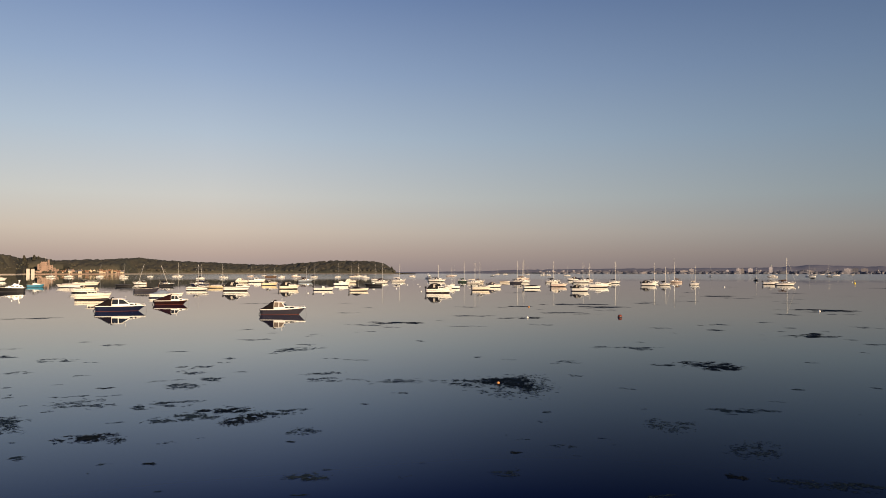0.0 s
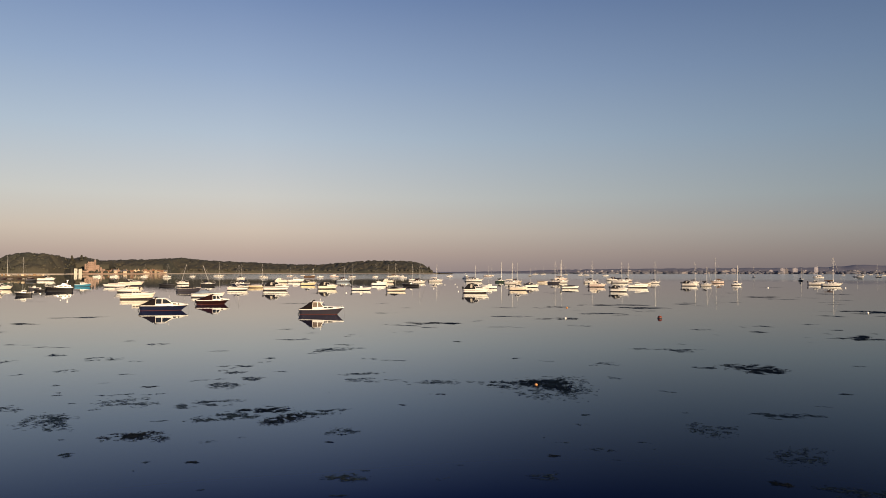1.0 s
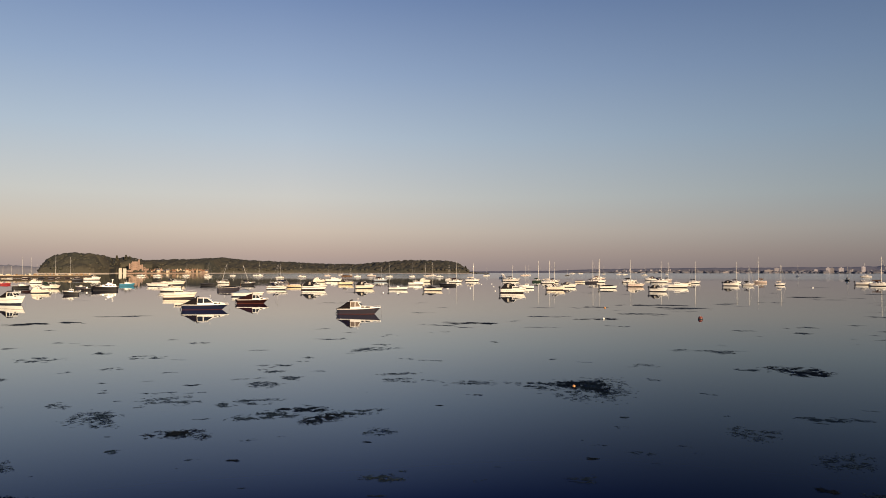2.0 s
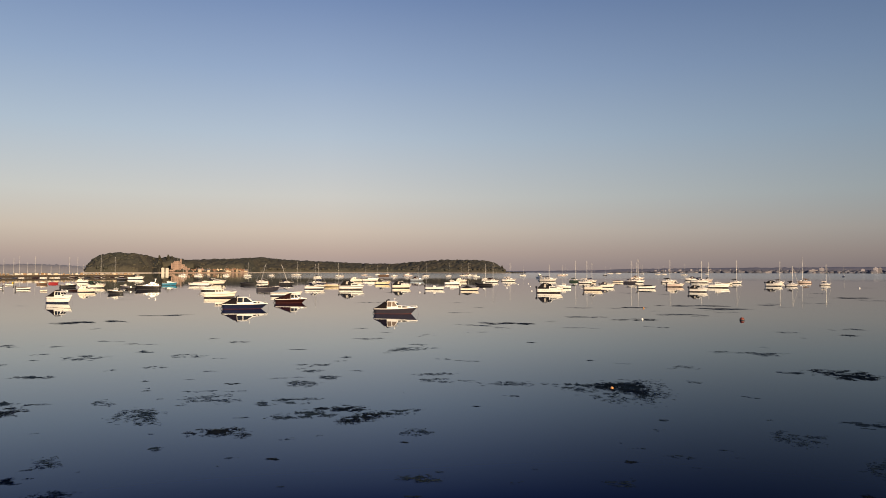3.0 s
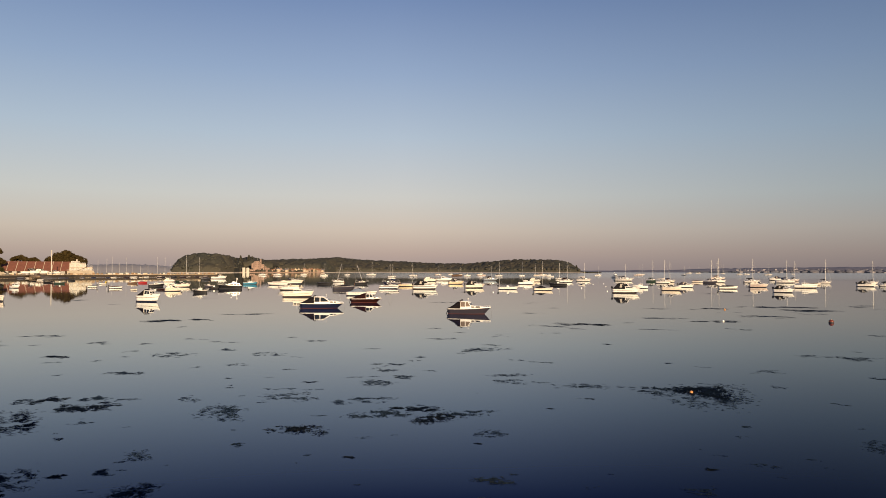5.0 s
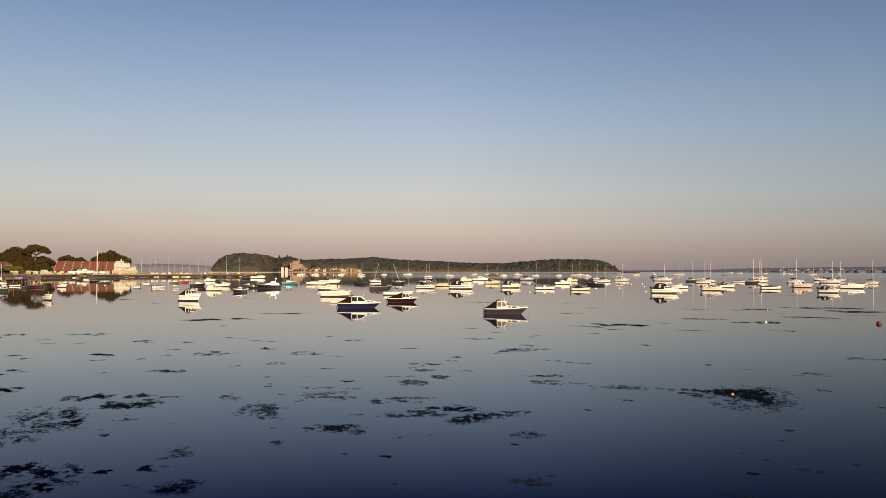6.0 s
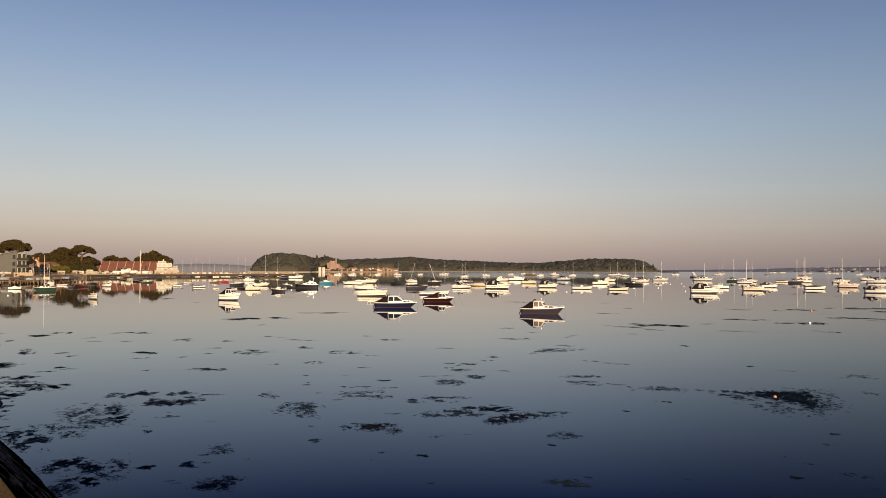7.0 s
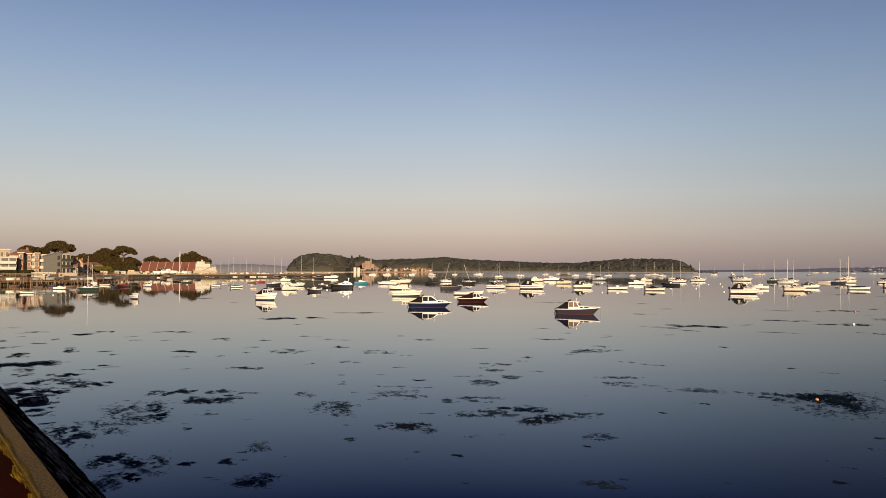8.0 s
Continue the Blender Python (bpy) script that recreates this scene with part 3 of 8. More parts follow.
    for (x0, y0), (x1, y1) in zip(pts, pts[1:]):
        a, b = Vector((x0, y0, 0)), Vector((x1, y1, 0))
        n = Vector((y1 - y0, -(x1 - x0), 0)).normalized() * -14
        vs = [bm.verts.new(p) for p in (a + Vector((0, 0, -1)), b + Vector((0, 0, -1)), b + Vector((0, 0, 2.2)), a + Vector((0, 0, 2.2)))]
        bm.faces.new(vs)
        vt = [bm.verts.new(p) for p in (a + Vector((0, 0, 2.2)), b + Vector((0, 0, 2.2)), b + n + Vector((0, 0, 2.2)), a + n + Vector((0, 0, 2.2)))]
        bm.faces.new(vt)
    tagged(part("quay", bm, BUFF), "long pale stone quay below the castle", "quay", kind="structure")


castle()


# ---- far shores ----
def ridge(name, label, points, depth, material, base=0.0, rough=0.12, seed=1, steps=160):
    """A long low hill from (azimuth, distance, height) points."""
    a, d, h = (np.array(c, float) for c in zip(*points))
    order = np.argsort(a)
    a, d, h = a[order], d[order], h[order]
    azs = np.linspace(a[0], a[-1], steps)
    bm = bmesh.new()
    grid = []
    for az in azs:
        hh = float(np.interp(az, a, h)) * (1 + rough * (noise.fractal((az * 4.0, seed, 0), 0.8, 2.2, 5)))
        dd = float(np.interp(az, a, d))
        row = []
        for k, g in ((0, 0.0), (0.15, 0.5), (0.35, 0.85), (0.5, 1.0), (1.0, 0.5)):
            x, y = spot(az, dd + depth * k)
            row.append(bm.verts.new((x, y, base - 0.5 + max(hh, 0.6) * g)))
        grid.append(row)
    for p, q in zip(grid, grid[1:]):
        for j in range(4):
            bm.faces.new((p[j], p[j + 1], q[j + 1], q[j]))
    return tagged(part(name, bm, material, smooth=True), label, "hills", kind="structure")


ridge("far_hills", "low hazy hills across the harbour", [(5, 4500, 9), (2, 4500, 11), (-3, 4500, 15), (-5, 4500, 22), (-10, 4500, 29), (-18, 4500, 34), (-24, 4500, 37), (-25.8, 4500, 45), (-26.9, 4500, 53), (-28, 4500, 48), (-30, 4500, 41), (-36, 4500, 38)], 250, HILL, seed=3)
# this far wood's colour is lightened too, with the haze painted in
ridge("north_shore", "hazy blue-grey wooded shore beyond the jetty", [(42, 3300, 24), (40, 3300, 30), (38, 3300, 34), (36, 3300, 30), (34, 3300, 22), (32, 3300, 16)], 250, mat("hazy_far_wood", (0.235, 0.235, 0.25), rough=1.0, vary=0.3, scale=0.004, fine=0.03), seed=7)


def town():
    """The far town: trees and low houses on the shore, with a few blocks of flats."""
    rng = np.random.default_rng(12)
    centres, sizes = [], []
    for i in range(1500):
        az = rng.uniform(-36, -4.5)
        thin = np.clip((-az - 3.5) / 9, 0.3, 1)
        x, y = spot(az, 4330 + rng.uniform(0, 130))
        centres.append((x, y, 3))
        sizes.append((rng.uniform(10, 26), rng.uniform(5, 10), rng.uniform(4, 13) * thin))
    v, f = blob_mesh(rng, centres, sizes, 0.2)
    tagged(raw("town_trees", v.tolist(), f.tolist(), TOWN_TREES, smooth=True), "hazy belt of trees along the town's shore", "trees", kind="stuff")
    for i in range(150):
        az = -rng.uniform(7.5, 34)
        d = 4455 + rng.uniform(0, 35) if i % 4 else 4300 + rng.uniform(0, 20)
        w, h = rng.uniform(5, 13), rng.uniform(4, 7)
        x, y = spot(az, d)
        ob = building("town_house", "small pale house on the far shore", "house", x, y, 0, az + rng.uniform(-20, 20), "far town houses")
        bm = bmesh.new()
        z = (6 + 12 * rng.random() if i % 4 else 1.0 + 2.5 * rng.random())
        gabled_body(bm, -w / 2, w / 2, -4, 4, -1.0, z + h * 0.7, h * 0.3)
        part("wall", bm, TOWN_WALL if i % 4 else TOWN_PALE, ob)
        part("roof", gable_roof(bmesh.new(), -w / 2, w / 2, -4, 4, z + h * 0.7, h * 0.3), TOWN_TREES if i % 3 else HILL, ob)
    blocks = [(-21.95, 16, 42, TOWN_WALL), (-22.2, 14, 40, TOWN_WALL), (-22.75, 18, 42, TOWN_WALL), (-24.08, 14, 50, TOWN_WALL), (-18.72, 18, 40, TOWN_WALL),
              (-18.2, 34, 26, TOWN_PALE), (-28.9, 26, 40, TOWN_WALL), (-29.35, 22, 42, TOWN_TREES), (-29.9, 24, 40, TOWN_WALL), (-21.2, 12, 30, TOWN_WALL),
              (-23.3, 16, 24, TOWN_WALL), (-26.6, 24, 24, TOWN_PALE), (-14.0, 40, 14, TOWN_PALE), (-15.4, 30, 13, TOWN_PALE), (-12.9, 26, 14, TOWN_WALL)]
    for az, w, h, m in blocks:
        w, h = w * 1.3, h * 0.7
        x, y = spot(az, 4350)
        ob = building("tower_block", "pale concrete block of flats in the far town", "flats", x, y, 0, az, "far blocks of flats")
        bm = bmesh.new()
        box(bm, -w / 2, w / 2, -8, 8, -1, h, 0.3)
        box(bm, -w * 0.15, w * 0.15, -3, 3, h, h + 3)
        part("wall", bm, m, ob)
        n = max(2, int(w / 7))
        windows(ob, [-w / 2 + w * (i + 0.5) / n for i in range(n)], list(np.arange(5, h - 4, 6.5)), -8, 2.6, 2.4, HAZY_PANE)


town()


# ---- near shore with its houses ----
GROUND_Z = 3.1
SHORE_Z = 2.0


def reach(az, d):
    """How much farther off than its nominal distance the shore lies at an azimuth, where it bends away."""
    if d > 560:
        return 1.0
    return float(np.interp(az, (39, 43.2, 44, 45, 46.4, 48, 49.8, 50.2, 58), (1, 1, 1.25, 1.4, 1.55, 1.6, 1.56, 1.5, 1.5)))


def far_spot(az, d):
    return spot(az, d * reach(az, d))


def grow(ob, az, d):
    """Full size for a thing at its true distance."""
    ob.matrix_basis = ob.matrix_basis @ Matrix.Scale(reach(az, d), 4)


front = [far_spot(a, d) for a, d in ((57.6, 262), (56.3, 268), (53.8, 282), (52.0, 288), (50.4, 284), (48.7, 272), (46.4, 345), (44.0, 430), (43.1, 500), (41.2, 585), (39.9, 640))]
back = [spot(a, d) for a, d in ((39.6, 760), (46, 900), (58, 760), (75, 420))]
wall_line = [wall_xyz(u, -4.0, GROUND_Z)[:2] for u in (200, 120, 20, -60)]
inland = [wall_xyz(-60, -40, 0)[:2], wall_xyz(200, -40, 0)[:2]]
def shore_land():
    """Sandy shore that rises from the water's edge to the gardens."""
    def level(pts, inset, z, bank=0.0):
        rng = random.Random(8)
        mid = Vector((*spot(49, 640), 0))
        out = []
        for x, y in pts:
            v = Vector((x, y, 0))
            w = v + (mid - v).normalized() * inset
            out.append((w.x, w.y, z + rng.uniform(-0.1, 0.1) * bank))
        return out
    ring = []
    line = front + back
    for a, b in zip(line, line[1:] + line[:1]):
        for k in range(6):
            ring.append((a[0] + (b[0] - a[0]) * k / 6, a[1] + (b[1] - a[1]) * k / 6))
    bm = bmesh.new()
    rows = [[bm.verts.new(q) for q in level(ring, i, z, f)] for i, z, f in ((-3, -0.4, 0), (1.5, 0.4, 1), (5, 1.2, 1), (9, 1.8, 1), (13, SHORE_Z, 0))]
    n = len(ring)
    for r0, r1 in zip(rows, rows[1:]):
        for i in range(n):
            j = (i + 1) % n
            bm.faces.new((r0[i], r0[j], r1[j], r1[i]))
    bm.faces.new(rows[-1])
    tagged(part("shore_ground", bm, EARTH), "sandy earth shore with rough grass", "ground", kind="structure")


shore_land()
sheet("ground", [(x, y, GROUND_Z) for x, y in wall_line + inland], GRASS, "rough grass verge behind the sea wall path", "ground", thick=4.0)
sheet("beach", [(x, y, 0.05) for x, y in [far_spot(a, d) for a, d in ((54, 276), (50.4, 286), (48.7, 294), (46.4, 346), (44.0, 424), (43.1, 494), (41.2, 578), (41.2, 590), (46.4, 372), (54, 300))]], SAND, "narrow muddy foreshore", "beach", thick=0.6)


def shore_frame(az, d):
    x, y = far_spot(az, d)
    return x, y, EYE - (EYE - GROUND_Z) * reach(az, d), az


def hip_roof(bm, x0, x1, y0, y1, z, rise, over=0.5):
    """Four slopes that meet in a short ridge, with a thin eaves board."""
    x0, x1, y0, y1 = x0 - over, x1 + over, y0 - over, y1 + over
    run = min(y1 - y0, x1 - x0) / 2
    low = [bm.verts.new((x, y, z - 0.15)) for x, y in ((x0, y0), (x1, y0), (x1, y1), (x0, y1))]
    eave = [bm.verts.new((x, y, z + 0.1)) for x, y in ((x0, y0), (x1, y0), (x1, y1), (x0, y1))]
    a = bm.verts.new((x0 + run * 0.8, (y0 + y1) / 2, z + rise))
    b = bm.verts.new((x1 - run * 0.8, (y0 + y1) / 2, z + rise))
    bm.faces.new(low[::-1])
    for i in range(4):
        j = (i + 1) % 4
        bm.faces.new((low[i], low[j], eave[j], eave[i]))
    for f in ((eave[0], eave[1], b, a), (eave[1], eave[2], b), (eave[2], eave[3], a, b), (eave[3], eave[0], a)):
        bm.faces.new(f)
    return bm


def flats(az, d, w, h, storeys, bays, wall, label, turn=0, balcony=True, roof=None, deep=10, glaze=0.52, hip=False, rise=2.2, pane=0.55):
    x, y, z, rz = shore_frame(az, d)
    ob = building("apartment_building", label, "house", x, y, z, rz + turn, "waterfront houses")
    grow(ob, az, d)
    bm = bmesh.new()
    if roof and hip:
        box(bm, -w / 2, w / 2, 0, deep, -1, h - 2.2, 0.05)
        part("wall", bm, wall, ob)
        part("roof", hip_roof(bmesh.new(), -w / 2, w / 2, 0, deep, h - rise, rise), roof, ob)
        bm = bmesh.new()
        box(bm, w * 0.12, w * 0.12 + 0.8, deep * 0.45, deep * 0.55, h - rise * 0.6, h + 0.7, 0.04)
        part("chimney", bm, BRICK, ob)
    elif roof:
        gabled_body(bm, -w / 2, w / 2, 0, deep, -1, h - rise, rise)
        part("wall", bm, wall, ob)
        part("roof", gable_roof(bmesh.new(), -w / 2, w / 2, 0, deep, h - rise, rise, 0.5), roof, ob)
    else:
        box(bm, -w / 2, w / 2, 0, deep, -1, h, 0.05)
        part("wall", bm, wall, ob)
        bm = bmesh.new()
        box(bm, -w / 2 - 0.3, w / 2 + 0.3, -0.3, deep + 0.3, h, h + 0.3, 0.03)
        part("roof", bm, RENDER_WHITE, ob)
    sh = (h - (rise + 0.2 if roof else 0.2)) / storeys
    xs = [-w / 2 + w * (i + 0.5) / bays for i in range(bays)]
    windows(ob, xs, [sh * i + 0.7 for i in range(storeys)], 0, w / bays * glaze, sh * pane, HOUSE_PANE, RENDER_WHITE)
    if balcony:
        for i in range(1, storeys):
            bm = bmesh.new()
            box(bm, -w / 2 + 0.2, w / 2 - 0.2, -1.5, 0, sh * i - 0.05, sh * i + 0.12, 0.02)
            slab = part("balcony", bm, RENDER_WHITE, ob)
            bm = bmesh.new()
            box(bm, -w / 2 + 0.2, w / 2 - 0.2, -1.5, -1.44, sh * i + 0.15, sh * i + 1.0)
            part("balustrade", bm, wall if i % 2 else RENDER_WHITE, slab)
    return ob


flats(54.0, 300, 12, 6.2, 3, 5, RENDER_WHITE, "white modern flats with long balconies", glaze=0.88, pane=0.70)
flats(53.72, 314, 5.2, 9.3, 3, 3, RENDER_TAN, "tan upper flats behind the white block", balcony=False)
flats(52.50, 312, 8.6, 9.6, 3, 5, RENDER_WHITE, "cream house with brown hipped roof", roof=ROOF_BROWN, balcony=False, hip=True)
flats(52.62, 306, 1.7, 8.0, 3, 1, BRICK, "orange brick pier of the flats", balcony=False)
flats(52.12, 305, 1.3, 7.7, 3, 1, BRICK, "orange brick pier of the flats", balcony=False)
flats(51.88, 306, 1.5, 7.7, 3, 1, RENDER_CREAM, "cream stair bay between brick piers")
flats(51.64, 305, 1.4, 7.9, 3, 1, BRICK, "orange brick corner of the flats", balcony=False)
flats(51.3, 307, 3.4, 7.4, 3, 1, RENDER_WHITE, "narrow white house with three balconies", glaze=0.75, pane=0.68)
flats(47.95, 352, 3.8, 5.0, 2, 3, RENDER_CREAM, "cream gabled house with brown roof", roof=ROOF_BROWN, balcony=False, turn=25, rise=1.2)
flats(49.28, 294, 1.6, 3.4, 2, 2, RENDER_WHITE, "white terraced house with two balconies")
flats(48.66, 318, 4.0, 4.4, 2, 3, RENDER_CREAM, "cream house with a long brown roof", roof=ROOF_BROWN, balcony=False, turn=6, deep=4.6, rise=1.7)
flats(49.48, 292, 2.4, 4.0, 2, 2, RENDER_WHITE, "small white house with tiled roof", roof=ROOF_BROWN, balcony=False, deep=3, rise=1.0)




def steep_house(az, d, w, h, rise, wall, label, deep=6.0):
    """Narrow house that turns a steep gable to the water."""
    x, y, z, rz = shore_frame(az, d)
    ob = building("gabled_house", label, "house", x, y, z, rz, "waterfront houses")
    grow(ob, az, d)
    e = h - rise
    part("wall", prism(bmesh.new(), [(-w / 2, -1), (w / 2, -1), (w / 2, e), (0, h - 0.12), (-w / 2, e)], deep / 2, deep / 2, 0.02, deep / 2), wall, ob)
    part("roof", prism(bmesh.new(), [(-w / 2 - 0.25, e - 0.30), (-w / 2 - 0.12, e - 0.36), (0, h - 0.10), (w / 2 + 0.12, e - 0.36), (w / 2 + 0.25, e - 0.30), (0, h + 0.12)], deep / 2 + 0.25, deep / 2 + 0.25, 0.0, deep / 2), ROOF_BROWN, ob)
    part("chimney", box(bmesh.new(), w * 0.22, w * 0.22 + 0.5, deep * 0.5, deep * 0.5 + 0.5, e, h + 0.35, 0.03), BRICK, ob)
    windows(ob, [-w * 0.22, w * 0.22], [e * 0.12, e * 0.55], 0, w * 0.24, e * 0.26, HOUSE_PANE, RENDER_WHITE)
    windows(ob, [0], [e + rise * 0.12], 0, w * 0.26, rise * 0.34, HOUSE_PANE, RENDER_WHITE)


steep_house(49.33, 301, 2.2, 6.2, 1.8, RENDER_PINK, "narrow pink house with a steep gable to the water")
steep_house(49.03, 303, 2.3, 6.1, 1.7, RENDER_PINK, "narrow pink house with a steep gable to the water")


def shed(az, d, w, h, wall, label, deep=3.0):
    """Low flat-roofed shed with a door and a window."""
    ob = building("shed", label, "shed", *far_spot(az, d), SHORE_Z - 0.05, az, "boat park sheds")
    grow(ob, az, d)
    part("wall", box(bmesh.new(), -w / 2, w / 2, 0, deep, -0.3, h, 0.03), wall, ob)
    part("roof", prism(bmesh.new(), [(-w / 2 - 0.15, h), (w / 2 + 0.15, h), (w / 2 + 0.15, h + 0.12), (-w / 2 - 0.15, h + 0.22)], deep / 2 + 0.2, deep / 2 + 0.2, 0.02, deep / 2), ROOF_GREY, ob)
    part("door", box(bmesh.new(), -w * 0.3, -w * 0.3 + 0.7, -0.04, 0.02, -0.2, h * 0.8, 0.01), TIMBER, ob)
    windows(ob, [w * 0.18], [h * 0.35], 0, w * 0.22, h * 0.35, HOUSE_PANE, RENDER_WHITE)


for az, d, w, h, wall in ((47.5, 340, 3.0, 1.5, RENDER_CREAM), (46.75, 352, 3.2, 1.7, RENDER_TAN), (46.35, 362, 3.6, 1.5, RENDER_CREAM), (45.7, 388, 2.8, 2.1, RENDER_CREAM), (48.6, 322, 2.6, 1.5, RENDER_TAN)):
    shed(az, d, w, h, wall, "low pale shed standing by the boat park")


def grey_house(az, d):
    """Modern grey house: a steep one-sided roof, glazed balconies on its short side."""
    x, y, z, rz = shore_frame(az, d)
    ob = building("grey_house", "modern grey-clad house with a slanting roof and glazed balconies", "house", x, y, z, rz, "waterfront houses")
    grow(ob, az, d)
    bm = bmesh.new()
    prism(bm, [(-3.4, -1), (2.4, -1), (2.4, 8.4), (-3.4, 6.9)], 4.0, 4.0, 0.05, 4.0)
    part("wall", bm, RENDER_GREY, ob)
    bm = bmesh.new()
    prism(bm, [(-3.7, 6.82), (2.7, 8.45), (2.7, 8.75), (-3.7, 7.12)], 4.5, 4.5, 0.03, 4.0)
    part("roof", bm, ROOF_GREY, ob)
    bm = bmesh.new()
    box(bm, 2.4, 5.4, 0.6, 8, -1, 7.8, 0.05)
    wing = part("side_wing", bm, RENDER_GREY, ob)
    windows(wing, [3.2, 4.6], [0.6, 3.2, 5.6], 0.6, 1.0, 1.9, frame_mat=RENDER_WHITE)
    for zz in (2.6, 5.0):
        bm = bmesh.new()
        box(bm, 2.5, 6.0, -0.7, 0.6, zz, zz + 0.15, 0.02)
        slab = part("balcony", bm, ROOF_GREY, ob)
        bm = bmesh.new()
        box(bm, 2.5, 6.0, -0.7, -0.66, zz + 0.15, zz + 1.05)
        part("balustrade", bm, GLASS, slab)
    windows(ob, [1.5], [0.8, 3.2, 5.6], 0, 0.9, 1.5, frame_mat=ROOF_GREY)
    return ob


grey_house(50.62, 300)


def long_boathouse(az, d, w, h):
    """Long shed under one great red roof, ribbed with paler seams."""
    x, y, z, rz = shore_frame(az, d)
    ob = building("boathouse", "long boathouse with a steep red tiled roof and pale seams", "boathouse", x, y, z, rz)
    bm = bmesh.new()
    gabled_body(bm, -w / 2, w / 2, 0, 16, -1, 1.5, h - 1.7)
    part("wall", bm, BOARDING, ob)
    part("roof", gable_roof(bmesh.new(), -w / 2, w / 2, 0, 16, 1.5, h - 1.7, 0.6), ROOF_RED, ob)
    for i in range(9):
        bm = bmesh.new()
        xx = -w / 2 + w * (i + 0.5) / 9
        tube(bm, (xx - 0.8, -0.5, 1.85), (xx + 0.8, 7.9, h + 0.05), 0.20, n=5)
        part("roof_seam", bm, RENDER_CREAM, ob)
    n = 10
    windows(ob, [-w / 2 + w * (i + 0.5) / n for i in range(n)], [-0.4], 0, w / n * 0.5, 1.5, HOUSE_PANE, RENDER_WHITE)
    # a solid dark block stands in for the shade inside the open doorway
    part("slip_doorway", prism(bmesh.new(), [(-5, -0.5), (6, -0.5), (6, 2.6), (3.5, 3.4), (-3, 3.4), (-5, 2.6)], 0.35, 0.35, 0.0, -0.3), TIMBER_DARK, ob, "dark open doorway to the slip")
    return ob


long_boathouse(43.42, 640, 54, 8.8)


def clubhouse(az, d):
    x, y, z, rz = shore_frame(az, d)
    ob = building("clubhouse", "white clubhouse with stepped terraces and railings at the water", "clubhouse", x, y, z, rz)
    for nm, x0, x1, y0, y1, z0, z1 in (("main_wall", -8.5, 3, 0, 12, -2, 7.4), ("lower_wing", 3, 7.5, 0, 10, -2, 4.8), ("upper_room", -7.5, -1.5, 2, 9, 7.4, 9.2), ("terrace", -10, 8.5, -5, 0, -3, 1.8)):
        bm = bmesh.new()
        box(bm, x0, x1, y0, y1, z0, z1, 0.05)
        w = part(nm, bm, CONCRETE if nm == "terrace" else RENDER_WHITE, ob)
        n = max(2, int((x1 - x0) / 3.4))
        if nm != "terrace":
            windows(w, [x0 + (x1 - x0) * (i + 0.5) / n for i in range(n)], [zz for zz in (2.3, 5.4, 7.9) if z0 - 0.1 < zz < z1 - 1.2], y0, 1.9, 1.0, HOUSE_PANE, RENDER_GREY)
    for x0, x1, yy, zz in ((-10, 8.5, -4.9, 1.8), (-8.5, 3, 0.1, 7.4), (3, 7.5, 0.1, 4.8)):
        bm = bmesh.new()
        k = x0
        while k <= x1:
            tube(bm, (k, yy, zz), (k, yy, zz + 1.0), 0.05, n=5)
            k += 1.5
        tube(bm, (x0, yy, zz + 1.0), (x1, yy, zz + 1.0), 0.05, n=5)
        part("railing", bm, RENDER_WHITE, ob)
    bm = bmesh.new()
    for i in range(16):
        box(bm, -3.0 + 0.42 * i, -2.4 + 0.42 * i, -1.3, -0.1, 1.8 + 0.19 * i, 2.0 + 0.19 * i)
    part("outside_stair", bm, TIMBER, ob, "weathered outside stair")
    bm = bmesh.new()
    box(bm, -9.2, 8.0, -0.9, 0.0, 4.0, 4.2, 0.02)
    part("canopy", bm, TIMBER, ob)
    bm = bmesh.new()
    box(bm, -4.0, -3.0, 4, 5, 9.2, 10.6, 0.05)
    part("chimney", bm, RENDER_WHITE, ob)
    return ob


clubhouse(40.55, 636)


def flagpole(az, d, high):
    x, y, z, rz = shore_frame(az, d)
    ob = thing("flagpole", "tall white flagpole on the shore", "flagpole", x, y, z, rz)
    bm = bmesh.new()
    tube(bm, (0, 0, -1.8), (0, 0, high), 0.42, 0.26, 10)
    part("pole", bm, RENDER_WHITE, ob)
    bm = bmesh.new()
    bmesh.ops.create_uvsphere(bm, u_segments=10, v_segments=6, radius=0.4, matrix=pose(0, 0, high + 0.2))
    part("finial", bm, RENDER_WHITE, ob)


flagpole(42.42, 575, 15.4)


